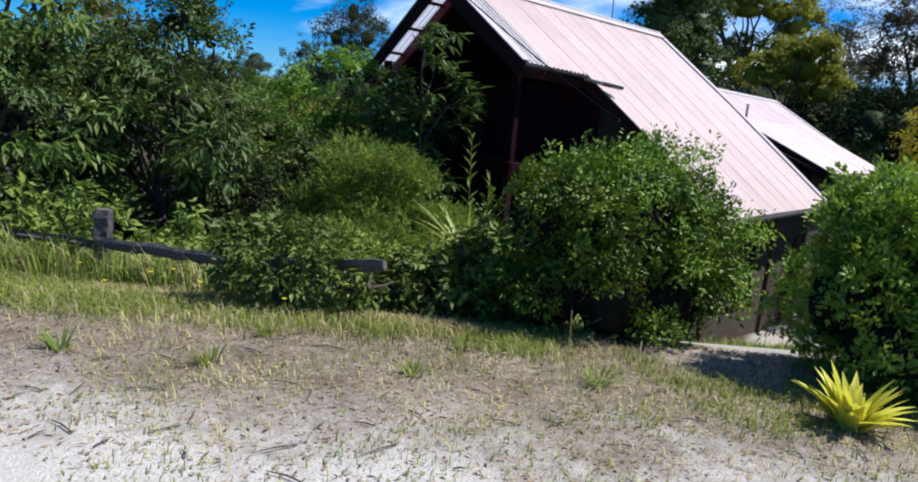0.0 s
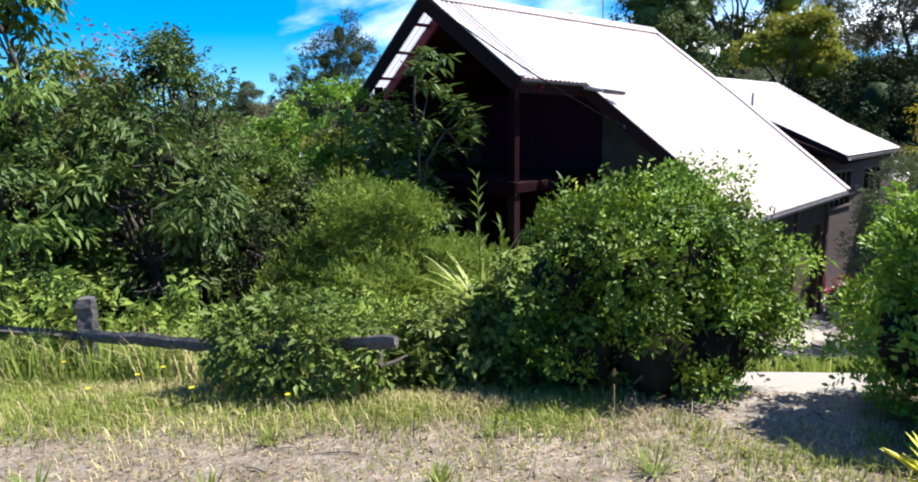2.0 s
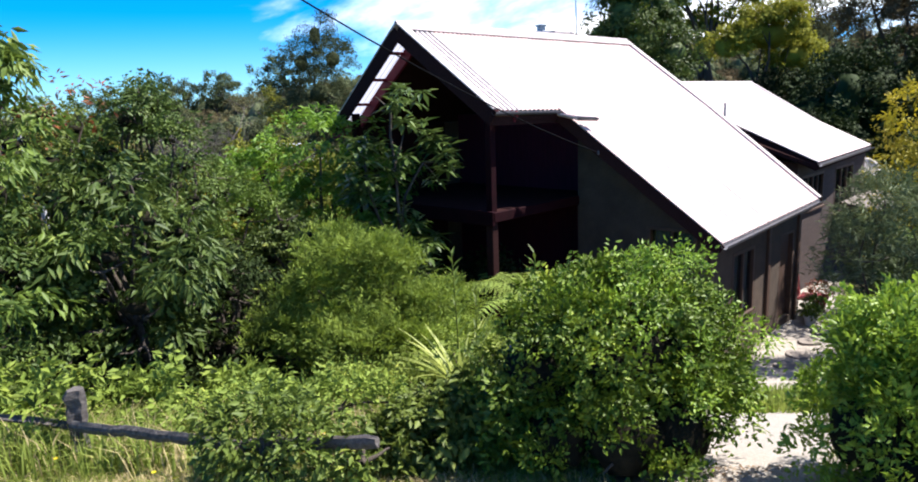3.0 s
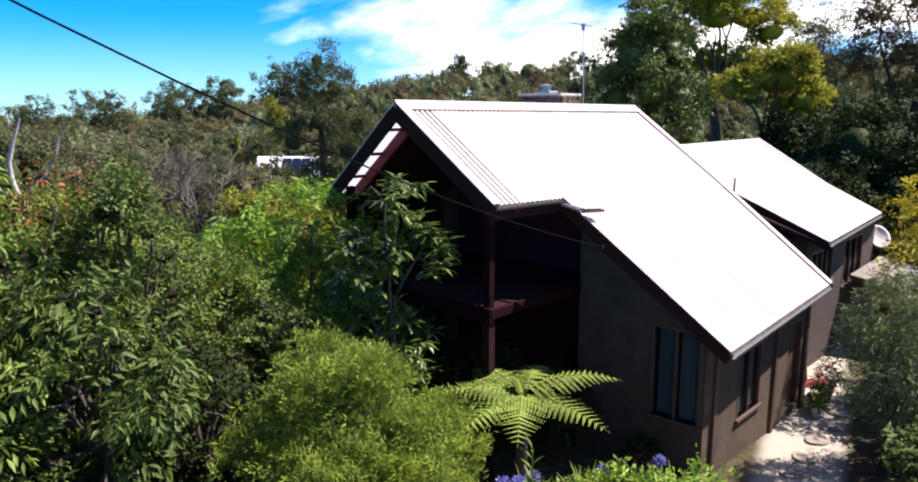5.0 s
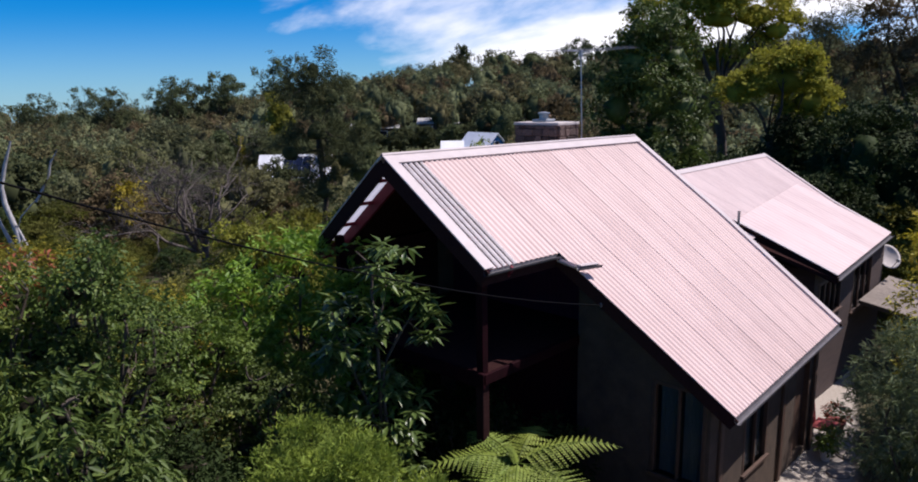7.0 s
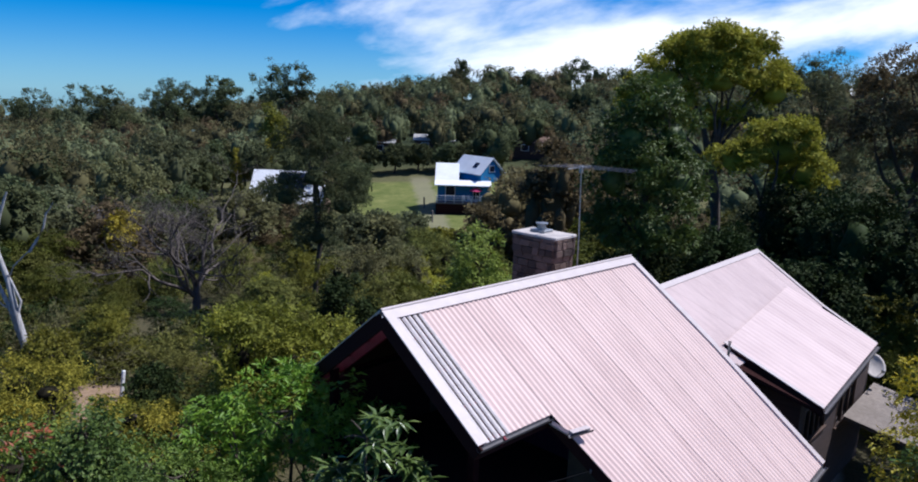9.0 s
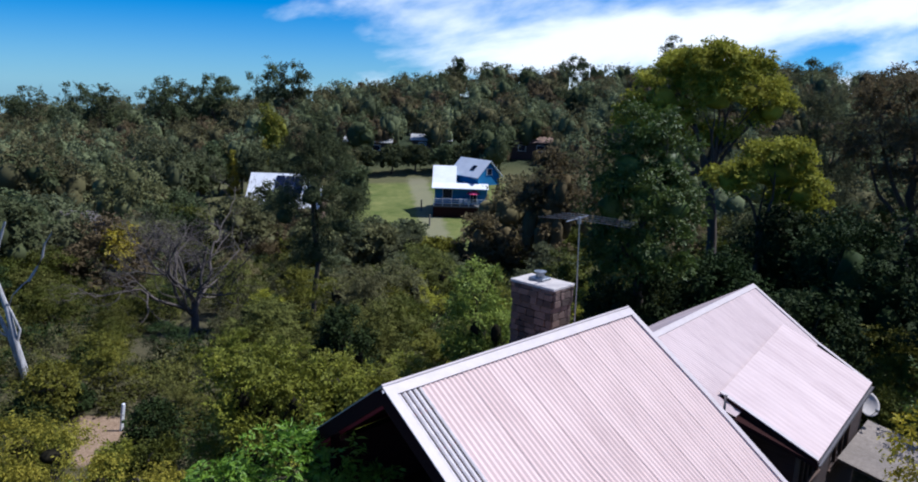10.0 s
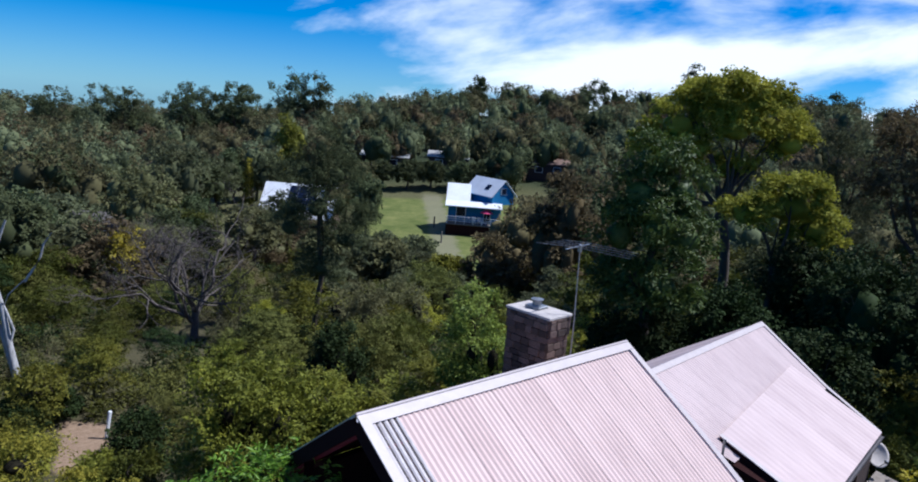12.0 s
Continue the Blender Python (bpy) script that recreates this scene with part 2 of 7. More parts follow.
def clear_sheet(pitch, start):
    """Clear roof sheet in stripes: grey and opaque along the crests, see-through along the troughs."""
    m, n, l, b = base_mat("striped clear roof sheet", 0.45, 0.0, 0.4)
    t = noise_tex(n, l, 8.0)
    r = ramp(n, [(0.3, (0.44, 0.38, 0.38)), (0.7, (0.58, 0.51, 0.51))])
    l.new(t.outputs["Fac"], r.inputs["Fac"]); l.new(r.outputs["Color"], b.inputs["Base Color"])
    c = n.new("ShaderNodeTexCoord"); sp = n.new("ShaderNodeSeparateXYZ"); l.new(c.outputs["Object"], sp.inputs[0])
    w = calc(n, l, "COSINE", calc(n, l, "MULTIPLY", calc(n, l, "SUBTRACT", sp.outputs["X"], start), 2 * math.pi / pitch))
    k = calc(n, l, "LESS_THAN", w, -0.45)
    tr = n.new("ShaderNodeBsdfTransparent"); tr.inputs["Color"].default_value = (0.80, 0.85, 0.9, 1)
    mx = n.new("ShaderNodeMixShader"); l.new(calc(n, l, "MULTIPLY_ADD", k, 0.75, 0.1), mx.inputs[0])
    l.new(b.outputs[0], mx.inputs[1]); l.new(tr.outputs[0], mx.inputs[2]); l.new(mx.outputs[0], n["Material Output"].inputs["Surface"])
    return m


M_CLEAR = clear_sheet((17.46 - 9.34) / 64, 9.34)
M_CLOUDY, cn_, cl_, cb_ = base_mat("milky roof sheet", 0.5, 0.0, 0.3)
cb_.inputs["Base Color"].default_value = (0.52, 0.50, 0.53, 1)
ct_ = cn_.new("ShaderNodeBsdfTranslucent"); ct_.inputs["Color"].default_value = (0.62, 0.60, 0.66, 1)
cx_ = cn_.new("ShaderNodeMixShader"); cx_.inputs[0].default_value = 0.6
cl_.new(cb_.outputs[0], cx_.inputs[1]); cl_.new(ct_.outputs[0], cx_.inputs[2]); cl_.new(cx_.outputs[0], cn_["Material Output"].inputs["Surface"])

L_BIG = leaf_mat("glossy hedge leaf", (0.026, 0.046, 0.006), (0.110, 0.165, 0.016), 0.5, 0.16, (0.34, 0.39, 0.05), 0.1, 0.22, gain=1.15)
L_RIGHT = leaf_mat("yellow green shrub leaf", (0.055, 0.115, 0.014), (0.19, 0.32, 0.04), 0.45, 0.3, (0.36, 0.47, 0.07), 0.1, 0.3, gain=1.3)
L_SOFT = leaf_mat("soft needle foliage", (0.068, 0.108, 0.020), (0.21, 0.27, 0.042), 0.75, 0.32, (0.30, 0.34, 0.05), 0.1, gain=1.15)
L_DARK = leaf_mat("dark broad leaf", (0.024, 0.048, 0.014), (0.080, 0.130, 0.034), 0.52, 0.24, (0.19, 0.23, 0.06), 0.25, 0.20, gain=1.15)
L_MID = leaf_mat("mid green leaf", (0.036, 0.066, 0.014), (0.122, 0.176, 0.038), 0.52, 0.28, (0.25, 0.28, 0.065), 0.25, 0.22, gain=1.15)
L_LIGHT = leaf_mat("light green feather leaf", (0.055, 0.14, 0.016), (0.17, 0.31, 0.036), 0.5, 0.35, (0.25, 0.40, 0.05), 0.15)
L_LOQUAT = leaf_mat("large leathery leaf", (0.025, 0.060, 0.018), (0.12, 0.18, 0.055), 0.35, 0.25, (0.34, 0.42, 0.18), 0.1, 0.5)
L_BLUE = leaf_mat("grey green wispy foliage", (0.055, 0.09, 0.045), (0.14, 0.19, 0.095), 0.7, 0.2, None, 0.15)
L_YELLOW = leaf_mat("golden foliage", (0.13, 0.12, 0.012), (0.42, 0.36, 0.03), 0.6, 0.25, (0.6, 0.48, 0.05), 0.15)
L_RED = leaf_mat("reddish new growth", (0.14, 0.04, 0.02), (0.30, 0.09, 0.045), 0.5, 0.25, None, 0.2)
# lightened and greyed: distance haze is mixed into this leaf colour
L_OLIVE = leaf_mat("hazed olive gum foliage", (0.095, 0.100, 0.058), (0.165, 0.172, 0.095), 0.85, 0.3, (0.21, 0.21, 0.11), 0.4, 0.05, patch=0.5)
# yellow gum leaf, its gain raised to carry sunlight in the colour
L_GUM = leaf_mat("gum foliage brightened for sunlight", (0.095, 0.11, 0.018), (0.29, 0.29, 0.048), 0.75, 0.32, (0.40, 0.38, 0.08), 0.1, 0.1, gain=1.15, patch=0.8)
L_BUSH = leaf_mat("olive green valley leaf", (0.050, 0.064, 0.012), (0.185, 0.198, 0.032), 0.65, 0.3, (0.34, 0.32, 0.05), 0.3, 0.15, gain=1.1, patch=1.0)
L_BUSHD = leaf_mat("dull dark valley leaf", (0.028, 0.042, 0.012), (0.106, 0.118, 0.024), 0.7, 0.28, (0.20, 0.20, 0.04), 0.3, 0.1, patch=1.0)
# far leaf colours, raised and greyed to paint in the haze of distance
L_FARD = leaf_mat("hazed dark far foliage", (0.054, 0.072, 0.042), (0.095, 0.118, 0.065), 0.85, 0.28, None, 0.4, 0.05, patch=0.4)
L_FARB = leaf_mat("hazed brownish far foliage", (0.098, 0.085, 0.054), (0.166, 0.141, 0.088), 0.85, 0.3, None, 0.4, 0.05, patch=0.4)
L_FARG = leaf_mat("hazed grey green far foliage", (0.088, 0.104, 0.066), (0.146, 0.170, 0.104), 0.85, 0.3, None, 0.4, 0.05, patch=0.4)
L_SAGE = leaf_mat("sage green valley foliage", (0.060, 0.072, 0.024), (0.150, 0.164, 0.054), 0.8, 0.3, (0.21, 0.21, 0.07), 0.4, 0.05, gain=1.05, patch=0.6)
L_FERN = leaf_mat("tree fern frond", (0.10, 0.17, 0.03), (0.26, 0.36, 0.08), 0.55, 0.3, None, 0.1)
L_GRASS = leaf_mat("green grass blade", (0.11, 0.17, 0.035), (0.28, 0.35, 0.09), 0.7, 0.4, (0.46, 0.43, 0.20), 0.2, 0.1, gain=1.0, patch=3.0)
L_DRY = leaf_mat("dry grass blade", (0.32, 0.28, 0.15), (0.58, 0.52, 0.31), 0.75, 0.35, None, 0.2)
L_LITTER = leaf_mat("fallen dry leaf", (0.14, 0.095, 0.06), (0.36, 0.27, 0.19), 0.85, 0.05, (0.5, 0.44, 0.36), 0.1)
L_PETAL = leaf_mat("yellow petal", (0.55, 0.48, 0.02), (0.8, 0.7, 0.04), 0.6, 0.3, None, 0.1)
L_BLUEP = leaf_mat("blue violet petal", (0.08, 0.09, 0.42), (0.22, 0.24, 0.70), 0.6, 0.3, None, 0.1)
L_PALE = leaf_mat("pale strap leaf", (0.20, 0.30, 0.07), (0.45, 0.55, 0.18), 0.5, 0.35, None, 0.1)
# brighter copy of L_MID with the sun behind the fence put into its colour
L_LUSH = leaf_mat("weedy leaf brightened for sunlight", (0.060, 0.105, 0.022), (0.19, 0.26, 0.055), 0.6, 0.28, (0.33, 0.37, 0.09), 0.2, 0.15, gain=1.2)
L_LEMON = leaf_mat("lemon yellow leaf", (0.50, 0.46, 0.04), (0.78, 0.72, 0.12), 0.5, 0.35, None, 0.1)
# leaf green taken near black, so that shade sits in its colour
L_SHADE = leaf_mat("deep green foliage darkened for shade", (0.010, 0.020, 0.008), (0.032, 0.052, 0.018), 0.7, 0.12, None, 0.3, 0.08)


# ---- the lie of the land ----
KNOTS_A = [-3000, 0, 4.2, 6, 8, 11, 13.5, 30, 45, 85, 105, 125, 160, 190, 220, 320, 900, 3000]
KNOTS_Z = [0.0, 0.02, 0.02, -0.22, -0.95, -2.05, -2.55, -3.0, -4.8, -9.2, -7.4, -5.4, 0.6, 6.0, 8.4, 4.0, -40.0, -150.0]


def land(x, y):
    """Height of the ground: level yard, fall to the house, valley, far hill."""
    x, y = np.asarray(x, float), np.asarray(y, float)
    a, b = 0.72 * x + 0.69 * y, 0.69 * x - 0.72 * y
    z = sum(np.interp(a + d, KNOTS_A, KNOTS_Z) for d in (-0.7, -0.35, 0.0, 0.35, 0.7)) / 5
    far = np.clip((a - 90) / 110, 0, 1)
    z = z + far * np.where(b < 0, np.maximum(0.15 * b, -13), np.minimum(0.045 * b, 4))
    rough = 0.02 * np.sin(x * 2.1 + 0.6 * y) * np.cos(y * 1.7 - 0.3 * x)
    return z + rough


def mesh_of(name, verts, faces, material=None, smooth=False):
    """A mesh from arrays of corners and of equal-sided faces."""
    verts, faces = np.asarray(verts, np.float32), np.asarray(faces, np.int32)
    me = bpy.data.meshes.new(name)
    k = faces.shape[1]
    me.vertices.add(len(verts)); me.vertices.foreach_set("co", verts.ravel())
    me.loops.add(faces.size); me.loops.foreach_set("vertex_index", faces.ravel())
    me.polygons.add(len(faces))
    me.polygons.foreach_set("loop_start", np.arange(0, faces.size, k, dtype=np.int32))
    if smooth:
        me.polygons.foreach_set("use_smooth", np.ones(len(faces), bool))
    me.update(calc_edges=True)
    if material:
        me.materials.append(material)
    return me


def thing(name, label, category, at=(0, 0, 0), group="", rz=0.0, scale=1.0):
    ob = new(name)
    ob.empty_display_size = 0.2
    ob.matrix_world = pose(*at, 0, 0, rz) @ Matrix.Scale(scale, 4)
    return tagged(ob, label, category, group)


def part(name, data, material, parent, label="", at=None, smooth=False):
    """Links a bmesh or a mesh as one object under a thing or a part."""
    if isinstance(data, bmesh.types.BMesh):
        me = bpy.data.meshes.new(name)
        data.to_mesh(me); data.free()
        if smooth:
            for p in me.polygons:
                p.use_smooth = True
    else:
        me = data
    if material and not me.materials:
        me.materials.append(material)
    ob = new(name, me)
    ob.parent = parent
    if at is not None:
        ob.matrix_basis = at
    if label:
        ob["label"] = label
    return ob


def lone(name, data, material, label, category, kind="", group="", at=None, smooth=False):
    ob = part(name, data, material, None, label, at, smooth)
    return tagged(ob, label, category, group, kind)


def box(bm, x0, x1, y0, y1, z0, z1, bevel=0.0):
    """A box from corner to corner, with its edges taken off."""
    r = bmesh.ops.create_cube(bm, size=1.0)
    bmesh.ops.transform(bm, matrix=Matrix.Translation(((x0 + x1) / 2, (y0 + y1) / 2, (z0 + z1) / 2)) @ Matrix.Diagonal((x1 - x0, y1 - y0, z1 - z0, 1)), verts=r["verts"])
    if bevel:
        es = list({e for v in r["verts"] for e in v.link_edges})
        bmesh.ops.bevel(bm, geom=es, offset=bevel, segments=1, affect="EDGES")
    return bm


def boxed(x0, x1, y0, y1, z0, z1, bevel=0.008):
    return box(bmesh.new(), x0, x1, y0, y1, z0, z1, bevel)


def beam(p, q, w, h, bevel=0.006, up=(0, 0, 1)):
    """A squared timber from p to q."""
    p, q = Vector(p), Vector(q)
    d = q - p
    bm = boxed(0, d.length, -w / 2, w / 2, -h / 2, h / 2, bevel)
    x = d.normalized(); y = Vector(up).cross(x).normalized(); z = x.cross(y)
    m = Matrix((x, y, z)).transposed().to_4x4()
    m.translation = p
    bmesh.ops.transform(bm, matrix=m, verts=bm.verts)
    return bm


def tube(pts, radii, sides=7, v0=0):
    """Corners and faces of a tapering tube through the points."""
    pts = np.asarray(pts, float)
    n = len(pts)
    d = np.gradient(pts, axis=0)
    d /= np.linalg.norm(d, axis=1, keepdims=True) + 1e-9
    ref = np.where(np.abs(d[:, 2:3]) > 0.9, np.array([[1.0, 0, 0]]), np.array([[0, 0, 1.0]]))
    u = np.cross(d, ref); u /= np.linalg.norm(u, axis=1, keepdims=True)
    w = np.cross(d, u)
    a = np.linspace(0, 2 * np.pi, sides, endpoint=False)
    ring = np.cos(a)[None, :, None] * u[:, None] + np.sin(a)[None, :, None] * w[:, None]
    v = (pts[:, None] + ring * np.asarray(radii, float)[:, None, None]).reshape(-1, 3)
    i, j = np.meshgrid(np.arange(n - 1), np.arange(sides), indexing="ij")
    k = (j + 1) % sides
    f = np.stack([i * sides + j, i * sides + k, (i + 1) * sides + k, (i + 1) * sides + j], -1).reshape(-1, 4)
    return v, f + v0


def tubes(name, list_of, sides=7, material=None):
    vs, fs, k = [], [], 0
    for pts, radii in list_of:
        v, f = tube(pts, radii, sides, k)
        vs.append(v); fs.append(f); k += len(v)
    return mesh_of(name, np.concatenate(vs), np.concatenate(fs), material, True)


def unit(v):
    return v / (np.linalg.norm(v, axis=-1, keepdims=True) + 1e-9)


def blades(base, axis, nrm, length, width, fold=0.18):
    """Folded leaf blades: four corners and two faces each."""
    side = unit(np.cross(axis, nrm))
    nrm = np.cross(side, axis)
    L, W = length[:, None], width[:, None]
    mid = base + axis * L * 0.45
    v = np.stack([base, mid + side * W / 2 + nrm * W * fold, base + axis * L - nrm * L * 0.12, mid - side * W / 2 + nrm * W * fold], 1).reshape(-1, 3)
    i = np.arange(len(base))[:, None] * 4
    f = np.concatenate([i + np.array([[0, 2, 1]]), i + np.array([[0, 3, 2]])], 1).reshape(-1, 3)
    return v, f


def flakes(base, axis, nrm, length, width):
    """Single three-cornered leaves, for foliage far off."""
    side = unit(np.cross(axis, nrm))
    L, W = length[:, None], width[:, None]
    v = np.stack([base - side * W * 0.55, base + side * W * 0.65 + axis * L * 0.25, base + axis * L * 1.05], 1).reshape(-1, 3)
    return v, np.arange(len(base) * 3).reshape(-1, 3)


def on_lobes(rng, lobes, n, low=-0.75, skin=(0.72, 1.05)):
    """Places spread over the skin of several rounded lobes, with the way outwards."""
    lobes = np.asarray(lobes, float)
    area = (lobes[:, 3] * lobes[:, 4] + lobes[:, 4] * lobes[:, 5] + lobes[:, 3] * lobes[:, 5])
    k = rng.choice(len(lobes), n, p=area / area.sum())
    d = unit(rng.normal(size=(n, 3)))
    d[:, 2] = np.where(d[:, 2] < low, -d[:, 2], d[:, 2])
    r = rng.uniform(*skin, (n, 1))
    p = lobes[k, :3] + d * lobes[k, 3:] * r
    return p, unit(d / lobes[k, 3:])


def foliage(rng, lobes, clumps, per, length, width, spread, droop=0.2, up=0.6, low=-0.75, skin=(0.72, 1.05), leaf=blades, loose=False):
    """Leaves set along small sprays over the lobes of a crown; loose ones stand out every way."""
    c, out = on_lobes(rng, lobes, clumps, low, skin)
    size = rng.uniform(0.6, 1.4, (clumps, 1))
    way = unit(out * 0.9 + rng.normal(size=(clumps, 3)) * 0.5 + np.array([0, 0, -droop * 0.5]))
    calm = 1.0 if loose or leaf is not flakes else 0.6
    if calm < 1:
        way = unit(np.cross(out, rng.normal(size=(clumps, 3))) + out * 0.25)
    face = unit(np.array([0, 0, up * calm]) + out * 0.85 / calm + rng.normal(size=(clumps, 3)) * (0.12 if calm < 1 else 0.22))
    side = unit(np.cross(way, face))
    face = np.cross(side, way)
    k = np.repeat(np.arange(clumps), per)
    n = len(k)
    t = rng.uniform(-0.5, 1.0, (n, 1))
    sg = np.where(rng.uniform(size=(n, 1)) < 0.5, -1.0, 1.0)
    base = c[k] + (way[k] * t * 1.1 + side[k] * sg * rng.uniform(0, 0.55, (n, 1)) * (1.1 - t * 0.7) + face[k] * rng.normal(size=(n, 1)) * 0.16) * spread * size[k]
    axis = unit(way[k] * 0.6 + side[k] * sg * 0.7 + rng.normal(size=(n, 3)) * 0.32 * calm + np.array([0, 0, -droop]))
    nrm = unit(face[k] + rng.normal(size=(n, 3)) * (0.12 if calm < 1 else 0.22))
    ln = length * rng.uniform(0.6, 1.25, n)
    return leaf(base, axis, nrm, ln, ln * (width / length) * rng.uniform(0.8, 1.2, n))


def limbs(rng, foot, fork, lobes, r0, bend=0.15, r1=0.02):
    """A trunk from the foot to the fork and a limb to each lobe."""
    foot, fork = np.array(foot, float), np.array(fork, float)
    def way(p, q, r, s):
        t = np.linspace(0, 1, 7)[:, None]
        w = p + (q - p) * t + rng.normal(size=3) * np.sin(np.pi * t) * bend * np.linalg.norm(q - p) * 0.5
        w[1:-1] += rng.normal(size=(5, 3)) * bend * 0.07 * np.linalg.norm(q - p)
        return w, r + (s - r) * t[:, 0]
    out = [way(foot, fork, r0, r0 * 0.7)]
    out[0][1][0] *= 1.35
    for lo in lobes:
        q = np.array(lo[:3], float) + rng.normal(size=3) * 0.1
        out.append(way(fork - (fork - foot) * rng.uniform(0, 0.25), q, r0 * 0.5, r1))
        for _ in range(3):
            e = q + unit(rng.normal(size=3) + np.array([0, 0, 0.4])) * np.array(lo[3:]) * 0.75
            s = out[-1][0][4] if _ == 0 else q
            out.append(way(np.array(s), e, max(r1, r0 * 0.16), r1 * 0.4))
    return out


def plant(name, label, category, at, lobes, leafmat, bark, seed, clumps, per, length, width, spread, r0=0.08, fork=0.4, group="", droop=0.2, up=0.6, low=-0.75, skin=(0.72, 1.05), extra=(), sides=7, stem="trunk", crown="crown", leaf=blades, boughs=None, dense=0.0, shade_core=0.0):
    """A tree or shrub: trunk with limbs, and a crown of leaves. Lobes are given from its foot."""
    rng = np.random.default_rng(seed)
    ob = thing(name, label, category, at, group)
    top = max(l[2] for l in lobes)
    mid = np.mean([l[:2] for l in lobes], axis=0)
    part(stem, tubes(stem, limbs(rng, (0, 0, -0.25), (mid[0] * 0.5, mid[1] * 0.5, top * fork), boughs or lobes, r0), sides), bark, ob)
    v, f = foliage(rng, lobes, clumps, per, length, width, spread, droop, up, low, skin, leaf, True)
    if dense:
        v, f = joined(inner(rng, boughs or lobes, dense), (v, f))
    part(crown, mesh_of(crown, v, f, None, dense > 0), leafmat, ob)
    # lumps added inside the crown, dark in place of shade between its leaves
    if shade_core:
        tagged(part("twig_mass", mesh_of("twig_mass", *inner(rng, boughs or lobes, shade_core), None, True), M_INNER_SHADE, ob, "added near-black lump standing in for shade inside the crown"), kind="stuff")
    for en, em, ec, ep, el, ew, es, elo in extra:
        v, f = foliage(rng, elo, ec, ep, el, ew, es, droop, up)
        tagged(part(en, mesh_of(en, v, f), em, ob), kind="stuff")
    return ob


def lump(rng, r, h, n=6, base=0.35):
    """Lobes of an uneven rounded shrub of that radius and height."""
    out = [(0, 0, h * 0.52, r * 0.72, r * 0.72, h * 0.46)]
    for i in range(n):
        a = i * 2 * math.pi / n + rng.uniform(-0.4, 0.4)
        q = r * rng.uniform(0.4, 0.62)
        s = r * rng.uniform(0.34, 0.5)
        out.append((q * math.cos(a), q * math.sin(a), h * rng.uniform(base, 0.72), s, s, h * rng.uniform(0.2, 0.32)))
    return out


def pads(rng, r, h, n, low=0.26):
    """Separate leafy pads up a crown, with gaps between them."""
    out = []
    for k in range(n):
        u = (k + rng.random()) / n
        reach = r * (1.0 - max(0.0, u - 0.45) * 1.45) * rng.uniform(0.45, 0.95)
        s = r * rng.uniform(0.26, 0.42)
        t = k * 2.4 + rng.uniform(-0.5, 0.5)
        out.append((reach * math.cos(t), reach * math.sin(t), h * (low + (0.94 - low) * u), s, s, s * rng.uniform(0.45, 0.7)))
    return out


ball = bmesh.new()
bmesh.ops.create_icosphere(ball, subdivisions=2, radius=1.0)
BALL_V, BALL_F = np.array([v.co[:] for v in ball.verts]), np.array([[v.index for v in f.verts] for f in ball.faces])
ball.free()


def inner(rng, lobes, shrink=0.84):
    """The closed inner mass of a dense crown: a knobbly lump in each lobe, to lie under its leaves."""
    lobes = np.asarray(lobes, float)
    v = np.concatenate([lo[:3] + BALL_V * lo[3:] * shrink * rng.uniform(0.80, 1.12, (len(BALL_V), 1)) for lo in lobes])
    return v, np.concatenate([BALL_F + k * len(BALL_V) for k in range(len(lobes))])


def joined(*pieces):
    vs, fs, k = [], [], 0
    for v, f in pieces:
        vs.append(v); fs.append(f + k); k += len(v)
    return np.concatenate(vs), np.concatenate(fs)


def clustered(seed, lobes, n, lo, hi, flat=0.8):
    """Small leafy lobes spread over the skin of a few large ones, so that the crown breaks up into clumps."""
    rng = np.random.default_rng(seed)
    p, _ = on_lobes(rng, lobes, n, -0.55, (0.78, 0.98))
    return [(*c, q, q, q * flat) for c, q in zip(p, rng.uniform(lo, hi, n))]


